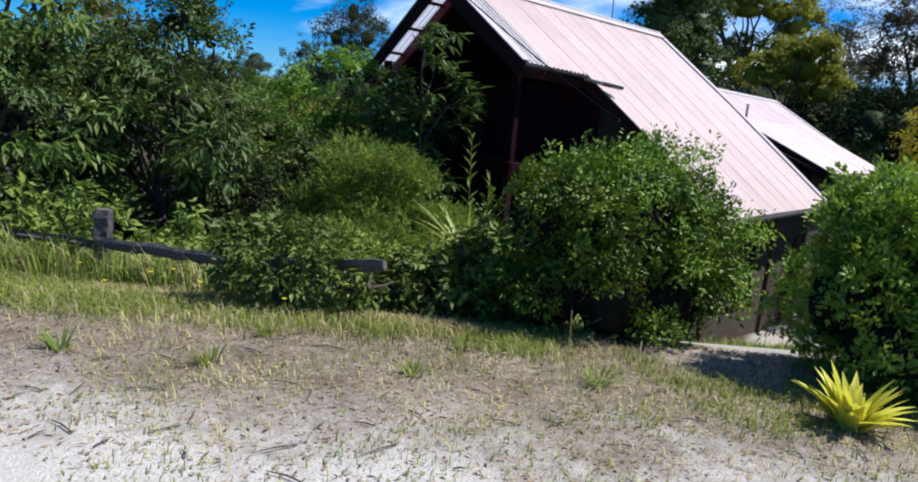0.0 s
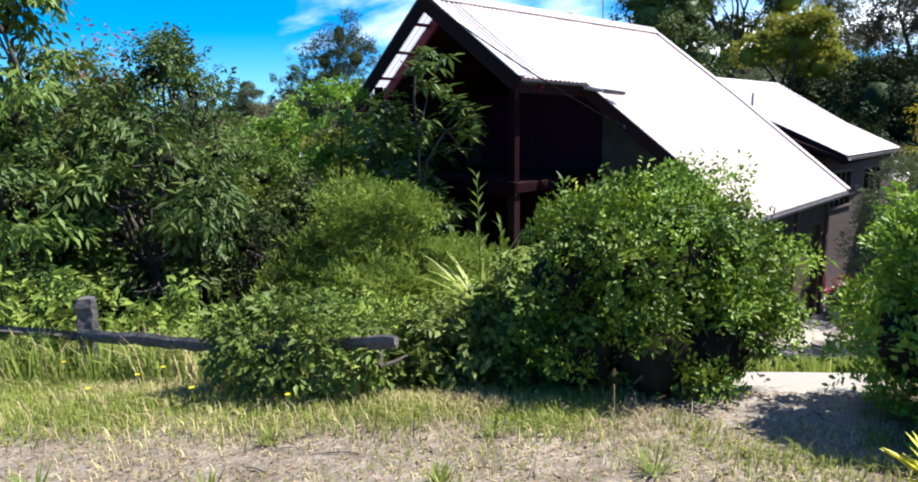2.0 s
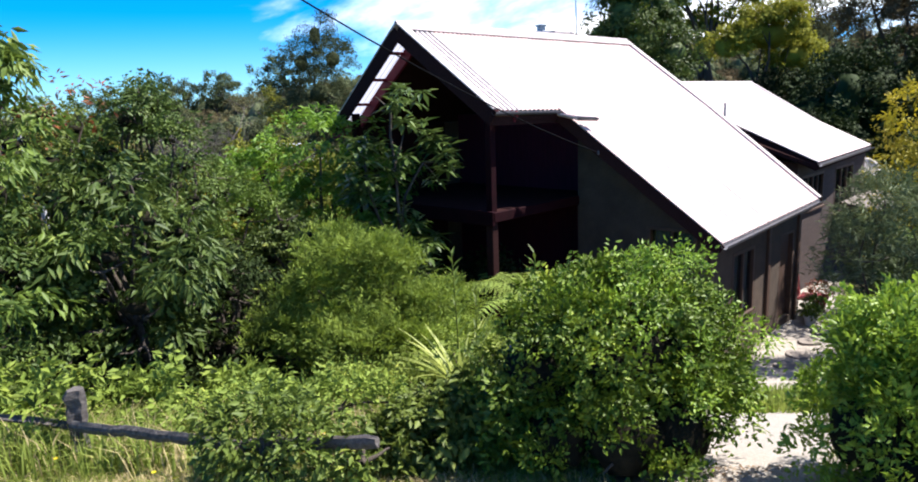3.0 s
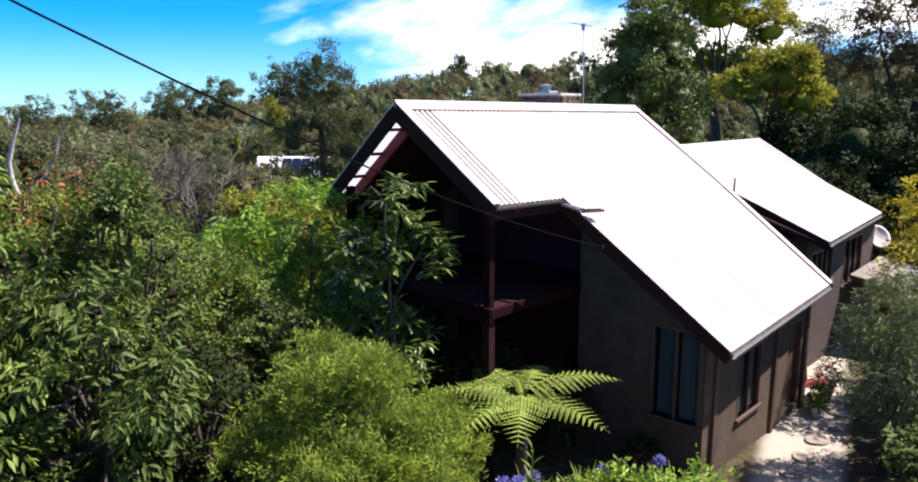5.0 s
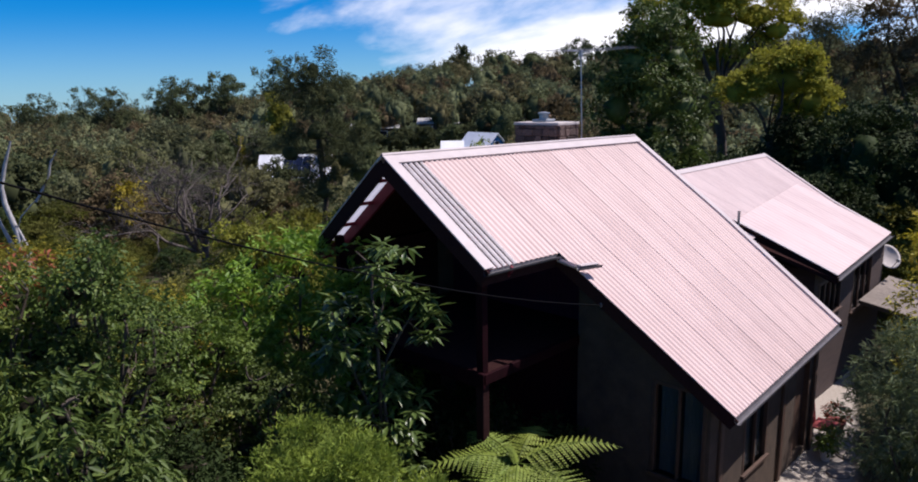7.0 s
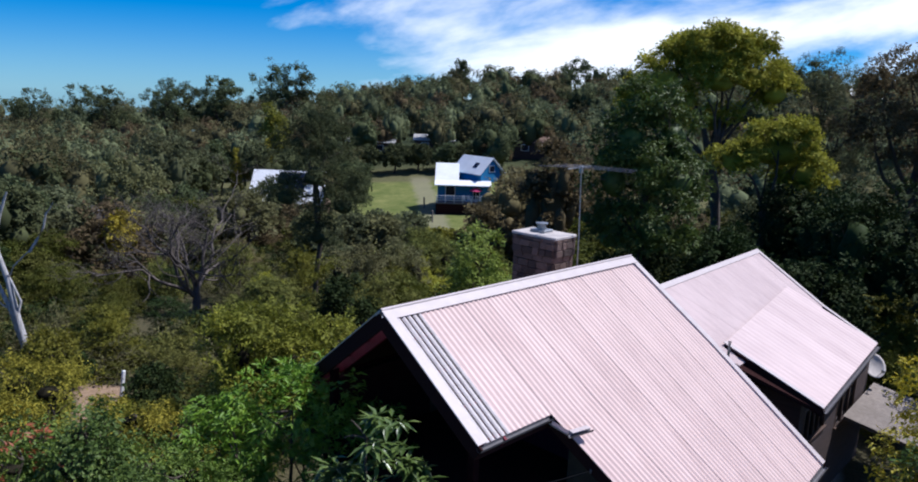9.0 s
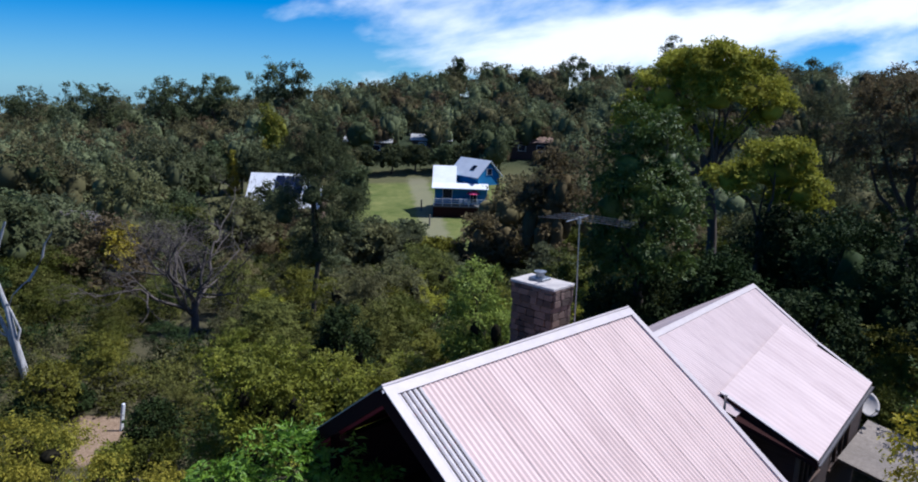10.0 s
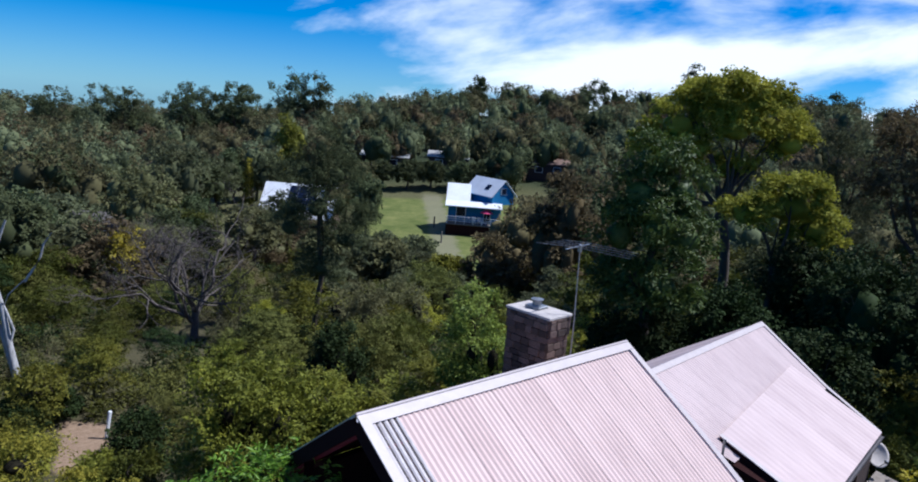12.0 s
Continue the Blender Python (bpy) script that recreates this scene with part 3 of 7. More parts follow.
# ---- ground ----
def ground_material():
    m, n, l, b = base_mat("yard ground", 0.95, 0.0, 0.15)
    tc = n.new("ShaderNodeTexCoord")
    sp = n.new("ShaderNodeSeparateXYZ"); l.new(tc.outputs["Object"], sp.inputs[0])
    X, Y = sp.outputs["X"], sp.outputs["Y"]
    A = calc(n, l, "ADD", calc(n, l, "MULTIPLY", X, 0.72), calc(n, l, "MULTIPLY", Y, 0.69))
    B = calc(n, l, "SUBTRACT", calc(n, l, "MULTIPLY", X, 0.69), calc(n, l, "MULTIPLY", Y, 0.72))
    big = noise_tex(n, l, 0.9, 4.0, 0.6).outputs["Fac"]
    med = noise_tex(n, l, 7.0, 5.0, 0.65).outputs["Fac"]
    fin = noise_tex(n, l, 55.0, 4.0, 0.75).outputs["Fac"]

    def step(v, lo, hi):
        k = n.new("ShaderNodeMapRange"); k.interpolation_type = "SMOOTHSTEP"
        l.new(v, k.inputs["Value"]); k.inputs["From Min"].default_value, k.inputs["From Max"].default_value = lo, hi
        return k.outputs["Result"]

    def both(*fs):
        o = fs[0]
        for f in fs[1:]:
            o = calc(n, l, "MULTIPLY", o, f)
        return o
    wob = calc(n, l, "MULTIPLY_ADD", big, 2.4, -1.2)
    gr = ramp(n, [(0.30, (0.085, 0.064, 0.043)), (0.44, (0.185, 0.148, 0.110)), (0.56, (0.265, 0.222, 0.176)), (0.72, (0.400, 0.355, 0.300))])
    l.new(calc(n, l, "ADD", calc(n, l, "MULTIPLY", fin, 0.62), calc(n, l, "MULTIPLY", med, 0.38)), gr.inputs["Fac"])
    patch = ramp(n, [(0.34, (0.62, 0.58, 0.54)), (0.50, (0.90, 0.88, 0.85)), (0.64, (1.08, 1.06, 1.05))])
    l.new(noise_tex(n, l, 2.3, 5.0, 0.62).outputs["Fac"], patch.inputs["Fac"])
    chip = n.new("ShaderNodeTexVoronoi"); chip.inputs["Scale"].default_value = 46.0
    l.new(tc.outputs["Object"], chip.inputs["Vector"])
    chips = ramp(n, [(0.0, (0.45, 0.42, 0.40)), (0.35, (0.85, 0.82, 0.80)), (0.8, (1.05, 1.03, 1.02)), (0.96, (1.55, 1.55, 1.55))])
    cs = n.new("ShaderNodeSeparateColor"); l.new(chip.outputs["Color"], cs.inputs[0]); l.new(cs.outputs[0], chips.inputs["Fac"])
    gr_chips = mix_col(n, l, 0.5, gr.outputs["Color"], chips.outputs["Color"], "MULTIPLY")
    gravel = mix_col(n, l, 1.0, gr_chips, patch.outputs["Color"], "MULTIPLY")
    sand = ramp(n, [(0.3, (0.39, 0.345, 0.305)), (0.7, (0.57, 0.515, 0.465))]); l.new(fin, sand.inputs["Fac"])
    turf = ramp(n, [(0.3, (0.062, 0.078, 0.024)), (0.5, (0.130, 0.138, 0.054)), (0.72, (0.245, 0.222, 0.120))])
    l.new(calc(n, l, "ADD", calc(n, l, "MULTIPLY", fin, 0.5), calc(n, l, "MULTIPLY", med, 0.5)), turf.inputs["Fac"])
    earth = ramp(n, [(0.3, (0.027, 0.022, 0.014)), (0.7, (0.086, 0.066, 0.039))]); l.new(med, earth.inputs["Fac"])
    lawn = ramp(n, [(0.3, (0.065, 0.092, 0.020)), (0.7, (0.175, 0.180, 0.058))]); l.new(noise_tex(n, l, 0.35, 5.0, 0.7).outputs["Fac"], lawn.inputs["Fac"])
    clay = ramp(n, [(0.3, (0.203, 0.133, 0.086)), (0.7, (0.312, 0.218, 0.148))]); l.new(med, clay.inputs["Fac"])
    # bare sandy drive nearest, litter and gravel, then a band of turf, then earth under the trees
    col = mix_col(n, l, step(calc(n, l, "ADD", A, calc(n, l, "MULTIPLY_ADD", med, 1.6, calc(n, l, "MULTIPLY_ADD", wob, 0.9, -0.8))), 2.3, 3.6), sand.outputs["Color"], gravel)
    # rough grass on the other side of the drive
    col = mix_col(n, l, step(calc(n, l, "MULTIPLY", calc(n, l, "ADD", A, calc(n, l, "MULTIPLY", wob, 1.6)), -1.0), 3.2, 5.0), col, turf.outputs["Color"])
    T = calc(n, l, "SUBTRACT", calc(n, l, "ADD", A, calc(n, l, "MULTIPLY", B, -0.22)), calc(n, l, "MULTIPLY", wob, 0.5))
    turfband = both(step(T, 4.7, 5.5), step(calc(n, l, "MULTIPLY", B, -1.0), -2.6, -1.6))
    col = mix_col(n, l, calc(n, l, "MULTIPLY", turfband, 0.9), col, turf.outputs["Color"])
    col = mix_col(n, l, step(A, 6.6, 7.4), col, mix_col(n, l, step(A, 13.0, 20.0), earth.outputs["Color"], mix_col(n, l, 0.2, earth.outputs["Color"], turf.outputs["Color"])))
    # trodden path beside the house
    pc = calc(n, l, "SUBTRACT", Y, calc(n, l, "MULTIPLY_ADD", X, 0.27, 1.08))
    pathm = both(step(X, 4.0, 5.2), calc(n, l, "SUBTRACT", 1.0, step(X, 25.0, 27.0)), calc(n, l, "SUBTRACT", 1.0, step(calc(n, l, "ABSOLUTE", calc(n, l, "ADD", pc, calc(n, l, "MULTIPLY", wob, 0.15))), 0.55, 0.95)))
    col = mix_col(n, l, pathm, col, mix_col(n, l, 0.5, sand.outputs["Color"], gr.outputs["Color"]))
    # far lawn, drive beside the blue house, clay clearing
    hill = step(A, 126.0, 140.0)
    far = step(A, 60.0, 75.0)
    col = mix_col(n, l, far, col, mix_col(n, l, 0.5, earth.outputs["Color"], turf.outputs["Color"]))
    lw = both(step(A, 80.0, 83.0), calc(n, l, "SUBTRACT", 1.0, step(A, 121.0, 124.0)), step(calc(n, l, "ADD", B, wob), -16.0, -14.0), calc(n, l, "SUBTRACT", 1.0, step(B, 8.0, 9.0)))
    col = mix_col(n, l, lw, col, lawn.outputs["Color"])
    dv = calc(n, l, "ABSOLUTE", calc(n, l, "SUBTRACT", calc(n, l, "MULTIPLY_ADD", wob, 0.9, B), calc(n, l, "MULTIPLY_ADD", A, -0.13, 10.0)))
    drv = both(step(A, 84.0, 90.0), calc(n, l, "SUBTRACT", 1.0, step(A, 124.0, 128.0)), calc(n, l, "SUBTRACT", 1.0, step(dv, 1.0, 2.2)))
    col = mix_col(n, l, calc(n, l, "MULTIPLY", drv, 0.75), col, (0.20, 0.185, 0.12))
    col = mix_col(n, l, hill, col, (0.030, 0.040, 0.018))
    S = calc(n, l, "MULTIPLY_ADD", calc(n, l, "SUBTRACT", A, 24.0), 0.52, B)
    cl = both(step(A, 23.0, 23.5), calc(n, l, "SUBTRACT", 1.0, step(A, 26.7, 27.1)), step(calc(n, l, "ADD", S, calc(n, l, "MULTIPLY", wob, 0.3)), -12.3, -11.9), calc(n, l, "SUBTRACT", 1.0, step(S, -10.6, -10.3)))
    col = mix_col(n, l, cl, col, clay.outputs["Color"])
    l.new(col, b.inputs["Base Color"])
    bp = n.new("ShaderNodeBump"); bp.inputs["Strength"].default_value = 0.6; bp.inputs["Distance"].default_value = 0.03
    l.new(calc(n, l, "ADD", fin, med), bp.inputs["Height"]); l.new(bp.outputs[0], b.inputs["Normal"])
    return m


def grid_axis():
    fine = np.arange(-6, 32, 0.32)
    step, x, hi = 0.3, 32.0, []
    while x < 2600:
        hi.append(x); step *= 1.09; x += step
    step, x, lo = 0.3, -6.0, []
    while x > -2600:
        step *= 1.12; x -= step; lo.append(x)
    return np.concatenate([lo[::-1], fine, hi])


gx = grid_axis()
GX, GY = np.meshgrid(gx, gx, indexing="ij")
nx = len(gx)
ii, jj = np.meshgrid(np.arange(nx - 1), np.arange(nx - 1), indexing="ij")
gf = np.stack([ii * nx + jj, (ii + 1) * nx + jj, (ii + 1) * nx + jj + 1, ii * nx + jj + 1], -1).reshape(-1, 4)
lone("ground", mesh_of("ground", np.stack([GX, GY, land(GX, GY)], -1).reshape(-1, 3), gf, ground_material(), True), None,
     "dry gravelly yard falling to a bushy valley", "ground", "structure")


# ---- the house ----
def wpart(name, data, material, parent, label="", smooth=False):
    """A part built in the place's own measures."""
    ob = part(name, data, material, parent, label, None, smooth)
    if parent.parent is None:
        ob.matrix_parent_inverse = parent.matrix_basis.inverted()
    return ob


RL, RR = Vector((9.36, 10.66, 4.10)), Vector((17.17, 10.42, 4.05))
EL, MR = Vector((9.34, 8.34, 2.50)), Vector((17.46, 8.28, 2.36))
LL, LR = Vector((11.93, 5.46, 0.11)), Vector((17.80, 5.68, 0.20))
FL, FR = Vector((9.60, 13.10, 2.25)), Vector((17.20, 12.95, 2.25))
X0, X1, XS = EL.x, MR.x, 11.19
PITCH = (X1 - X0) / 64


def on_roof(xm, v):
    """A place on the near slope: xm along the middle line, v 0 at the ridge, 1 at the middle line, 2 at the low eave."""
    w = (xm - X0) / (X1 - X0)
    mid = EL.lerp(MR, w)
    if v <= 1:
        return RL.lerp(RR, w).lerp(mid, v)
    w2 = (xm - XS) / (X1 - XS)
    return mid.lerp(LL.lerp(LR, w2), v - 1)


def off_roof(xm, v):
    """The way out of the near slope."""
    e = 0.02
    a, b = on_roof(xm + e, min(v, 1.98)) - on_roof(xm, min(v, 1.98)), on_roof(xm, min(v, 1.98) + e) - on_roof(xm, min(v, 1.98))
    n = a.cross(b).normalized()
    return n if n.z > 0 else -n


def on_far(xm, v):
    w = (xm - X0) / (X1 - X0)
    return RL.lerp(RR, w).lerp(FL.lerp(FR, w), v)


def corrugated(place, way, xa, xb, vs, amp=0.014, lift=0.0):
    """A corrugated sheet between xa and xb."""
    m = max(6, int(round((xb - xa) / PITCH * 6)))
    verts = []
    for i in range(m + 1):
        xm = xa + (xb - xa) * i / m
        h = amp * math.cos(2 * math.pi * (xm - X0) / PITCH) + lift
        for v in vs:
            verts.append(place(xm, v) + way(xm, v) * h)
    k = len(vs)
    faces = [(i * k + j, (i + 1) * k + j, (i + 1) * k + j + 1, i * k + j + 1) for i in range(m) for j in range(k - 1)]
    return mesh_of("roof_sheet", verts, faces, None, True)


def strip(p, q, across, width, thick, up):
    """A flat folded strip from p to q."""
    p, q, across, up = Vector(p), Vector(q), Vector(across).normalized(), Vector(up).normalized()
    bm = bmesh.new()
    vs = []
    for a in (p, q):
        for s, t in ((0, 0), (width, 0), (width, -thick), (0, -thick)):
            vs.append(bm.verts.new(a + across * s + up * t))
    for f in ((0, 1, 5, 4), (1, 2, 6, 5), (2, 3, 7, 6), (3, 0, 4, 7), (3, 2, 1, 0), (4, 5, 6, 7)):
        bm.faces.new([vs[i] for i in f])
    return bm


def slab(corners, depth):
    """A slab under four or more corners."""
    bm = bmesh.new()
    top = [bm.verts.new(c) for c in corners]
    bot = [bm.verts.new(Vector(c) - Vector((0, 0, depth))) for c in corners]
    bm.faces.new(top); bm.faces.new(bot[::-1])
    for i in range(len(top)):
        j = (i + 1) % len(top)
        bm.faces.new((top[j], top[i], bot[i], bot[j]))
    bmesh.ops.recalc_face_normals(bm, faces=bm.faces)
    return bm


house = thing("house", "two-storey mud-brick house with a steep pale corrugated roof", "house", (12.5, 8.0, -2.6))

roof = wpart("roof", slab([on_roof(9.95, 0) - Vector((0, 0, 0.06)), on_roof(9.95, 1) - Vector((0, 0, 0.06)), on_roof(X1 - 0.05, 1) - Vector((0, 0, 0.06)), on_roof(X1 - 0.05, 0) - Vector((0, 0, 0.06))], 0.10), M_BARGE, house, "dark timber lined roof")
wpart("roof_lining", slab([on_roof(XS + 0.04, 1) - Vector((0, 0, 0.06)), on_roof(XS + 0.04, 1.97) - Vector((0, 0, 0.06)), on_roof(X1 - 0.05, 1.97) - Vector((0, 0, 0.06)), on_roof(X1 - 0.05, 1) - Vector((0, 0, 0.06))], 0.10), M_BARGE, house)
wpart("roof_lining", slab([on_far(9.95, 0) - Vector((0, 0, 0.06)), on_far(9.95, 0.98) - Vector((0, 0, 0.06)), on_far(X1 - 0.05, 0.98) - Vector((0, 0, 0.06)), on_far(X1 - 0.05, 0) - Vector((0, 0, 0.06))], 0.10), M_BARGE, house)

far_way = lambda xm, v: Vector((0, 0.6, 0.8))
EDGE = 0.15
CLEAR = 5 * PITCH
sheets = [(X0 + EDGE, X0 + EDGE + CLEAR)]
x = X0 + EDGE + CLEAR
while x < X1 - 0.1:
    nxt = min(x + 5 * PITCH, X1 - 0.05)
    if x < XS - 0.02 < nxt - 0.02:
        nxt = XS + 0.02 if XS + 0.02 - x > PITCH else nxt
    sheets.append((x, nxt)); x = nxt
for i, (a, b) in enumerate(sheets):
    vs = [0.03, 0.5, 1.0] if a < XS - 0.03 else [0.03, 0.5, 1.0, 1.5, 2.0]
    s = wpart("roof_sheet", corrugated(on_roof, off_roof, a, b + 0.02, vs, 0.015, 0.012 + 0.004 * (i % 2)), M_CLEAR if i == 0 else M_ROOF, roof, "smoky clear corrugated sheet" if i == 0 else "")
    s = wpart("roof_sheet", corrugated(on_far, far_way, a, b + 0.02, [0.03, 1.0], 0.015, 0.012 + 0.003 * (i % 2)), M_CLOUDY if i == 0 else M_ROOF, roof, "smoky clear corrugated sheet" if i == 0 else "")

# flashings, gutters, barge boards
up0 = off_roof(10, 0.5)
down0 = (EL - RL).normalized()
alongx = Vector((1, 0, 0))
wpart("ridge_cap", strip(RL + up0 * 0.05, RR + up0 * 0.05, down0, 0.20, 0.018, up0), M_FLASH, roof, "pale folded ridge cap")
wpart("ridge_cap", strip(RL + Vector((0, 0, 0.045)), RR + Vector((0, 0, 0.045)), (FL - RL), 0.20, 0.018, (0, 0.6, 0.8)), M_FLASH, roof)
wpart("ridge_roll", tubes("ridge_roll", [([RL + Vector((0, 0, 0.05)), RL.lerp(RR, 0.5) + Vector((0, 0, 0.05)), RR + Vector((0, 0, 0.05))], [0.035] * 3)], 8), M_FLASH, roof)
wpart("barge_flashing", strip(RL + up0 * 0.055, EL + up0 * 0.055, alongx, 0.20, 0.02, up0), M_FLASH, roof)
wpart("barge_flashing", strip(on_roof(XS, 1) + up0 * 0.045, LL + up0 * 0.045, alongx, 0.07, 0.015, off_roof(12, 1.5)), M_ROOF, roof)
wpart("barge_flashing", strip(RR + up0 * 0.05 - alongx * 0.14, MR + up0 * 0.05 - alongx * 0.14, alongx, 0.17, 0.02, off_roof(17, 0.5)), M_FLASH, roof)
wpart("barge_flashing", strip(MR + up0 * 0.05 - alongx * 0.14, LR + up0 * 0.05 - alongx * 0.14, alongx, 0.17, 0.02, off_roof(17, 1.5)), M_FLASH, roof)
wpart("barge_flashing", strip(RL + Vector((0, 0.03, 0.05)), FL + Vector((0, 0.03, 0.05)), alongx, 0.20, 0.02, (0, 0.6, 0.8)), M_FLASH, roof)
wpart("barge_board", beam(RL + Vector((0.03, 0, -0.13)), EL + Vector((0.03, -0.02, -0.13)), 0.045, 0.28), M_BARGE, roof, "dark brown barge board")
wpart("barge_board", beam(RL + Vector((0.03, 0, -0.13)), FL + Vector((0.03, 0.02, -0.13)), 0.045, 0.28), M_BARGE, roof)
wpart("barge_board", beam(on_roof(XS, 1) + Vector((0.03, 0, -0.12)), LL + Vector((0.03, 0, -0.12)), 0.04, 0.2), M_BARGE, roof)
wpart("barge_board", beam(RR + Vector((-0.03, 0, -0.12)), MR + Vector((-0.03, 0, -0.12)), 0.04, 0.2), M_BARGE, roof)
wpart("barge_board", beam(MR + Vector((-0.03, 0, -0.12)), LR + Vector((-0.03, 0, -0.12)), 0.04, 0.2), M_BARGE, roof)


def gutter(p, q, r=0.062):
    """A half-round gutter from p to q."""
    p, q = Vector(p), Vector(q)
    d = (q - p).normalized(); s = Vector((0, 0, 1)).cross(d).normalized()
    prof = [(-r, 0.0), (-r * 0.92, -r * 0.5), (-r * 0.5, -r * 0.95), (0, -r * 1.1), (r * 0.5, -r * 0.95), (r * 0.92, -r * 0.5), (r, 0.0), (r * 1.12, 0.012)]
    bm = bmesh.new()
    rows = [[bm.verts.new(e + s * a + Vector((0, 0, b))) for a, b in prof] for e in (p, q)]
    inner = [[bm.verts.new(e + s * a * 0.93 + Vector((0, 0, b * 0.93 + 0.003))) for a, b in prof] for e in (p, q)]
    for i in range(len(prof) - 1):
        bm.faces.new((rows[0][i], rows[0][i + 1], rows[1][i + 1], rows[1][i]))
        bm.faces.new((inner[1][i], inner[1][i + 1], inner[0][i + 1], inner[0][i]))
    return bm


wpart("gutter", gutter(LL + Vector((0.0, -0.07, -0.02)), LR + Vector((0, -0.07, -0.02))), M_GUTTER, roof, "dark half-round gutter")
wpart("gutter", gutter(EL + Vector((0.0, -0.05, -0.02)), on_roof(XS, 1) + Vector((0.0, -0.05, -0.02)), 0.05), M_GUTTER, roof)
wpart("gutter", gutter((11.10, 8.24, 2.40), (11.10, 7.84, 2.33), 0.045), M_FLASH, roof, "short pale gutter piece at the step of the roof")
wpart("gutter", gutter((11.06, 7.82, 2.33), (11.60, 7.74, 2.30), 0.055), M_GUTTER, roof)
wpart("flashing", strip((11.14, 7.80, 2.345), (11.58, 7.74, 2.315), (0.05, 0.35, 0.05), 0.10, 0.015, (0, -0.3, 0.95)), M_FLASH, roof, "pale strip over the gutter end")

# verandah under the gable
for v in (0.22, 0.48, 0.74, 0.97):
    p, q = on_far(9.40, v), on_far(10.05, v)
    wpart("batten", beam(p + Vector((0, 0, -0.05)), q + Vector((0, 0, -0.05)), 0.07, 0.06), M_RED, roof, "red roof batten")
    p, q = on_roof(9.40, v), on_roof(10.05, v)
    wpart("batten", beam(p + Vector((0, 0, -0.05)), q + Vector((0, 0, -0.05)), 0.07, 0.06), M_RED, roof)
wpart("rafter", beam(on_far(9.98, 0) + Vector((0, 0, -0.14)), on_far(9.98, 1) + Vector((0, 0, -0.14)), 0.06, 0.22), M_RED, roof, "red rafter")
wpart("rafter", beam(on_roof(9.98, 0) + Vector((0, 0, -0.14)), on_roof(9.98, 1) + Vector((0, 0, -0.14)), 0.06, 0.22), M_RED, roof)
wpart("fascia", beam(FL + Vector((0, 0, -0.13)), FR + Vector((0, 0, -0.13)), 0.04, 0.2), M_RED, roof, "red fascia board")
wpart("fascia", beam(FL + Vector((0.0, -0.12, -0.2)), FL + Vector((0.6, -0.12, -0.2)), 0.25, 0.12), M_RED, roof)
wpart("fascia", beam(EL + Vector((0, 0.06, -0.14)), on_roof(XS + 0.9, 1) + Vector((0, 0.06, -0.14)), 0.04, 0.2), M_BARGE, roof)
BALC = 0.72
for px, py, zt in ((9.62, 8.64, 2.5), (9.72, 12.45, 2.5)):
    wpart("verandah_post", boxed(px - 0.07, px + 0.07, py - 0.07, py + 0.07, BALC, zt, 0.01), M_RED_SHADED, house, "deep red timber post")
    wpart("stump", boxed(px - 0.08, px + 0.08, py - 0.08, py + 0.08, -2.9, BALC - 0.14, 0.01), M_BARGE, house, "dark timber stump")
wpart("balcony_floor", boxed(9.55, 12.93, 8.60, 12.5, BALC - 0.14, BALC, 0.01), M_BARGE, house, "dark boarded balcony floor")
wpart("balcony_beam", boxed(9.50, 12.15, 8.50, 8.56, BALC - 0.16, BALC + 0.02, 0.01), M_RED_SHADED, house, "deep red edge beam")
wpart("balcony_beam", boxed(9.48, 9.55, 8.50, 12.5, BALC - 0.22, BALC + 0.04, 0.01), M_RED_SHADED, house)


def upright(pts_u, fixed, axis, thick):
    """A wall panel in an upright plane: its outline in (along, height), its place across, its thickness inwards."""
    bm = bmesh.new()
    def at(u, z, w):
        return (fixed + w, u, z) if axis == "x" else (u, fixed + w, z)
    a = [bm.verts.new(at(u, z, 0)) for u, z in pts_u]
    b = [bm.verts.new(at(u, z, thick)) for u, z in pts_u]
    bm.faces.new(a); bm.faces.new(b[::-1])
    for i in range(len(a)):
        j = (i + 1) % len(a)
        bm.faces.new((a[j], a[i], b[i], b[j]))
    bmesh.ops.recalc_face_normals(bm, faces=bm.faces)
    return bm


def roof_z(y):
    """Underside of the roof over the walls."""
    return float(np.interp(y, [5.5, 8.3, 10.5, 13.1], [0.02, 2.28, 3.88, 2.08])) - 0.1


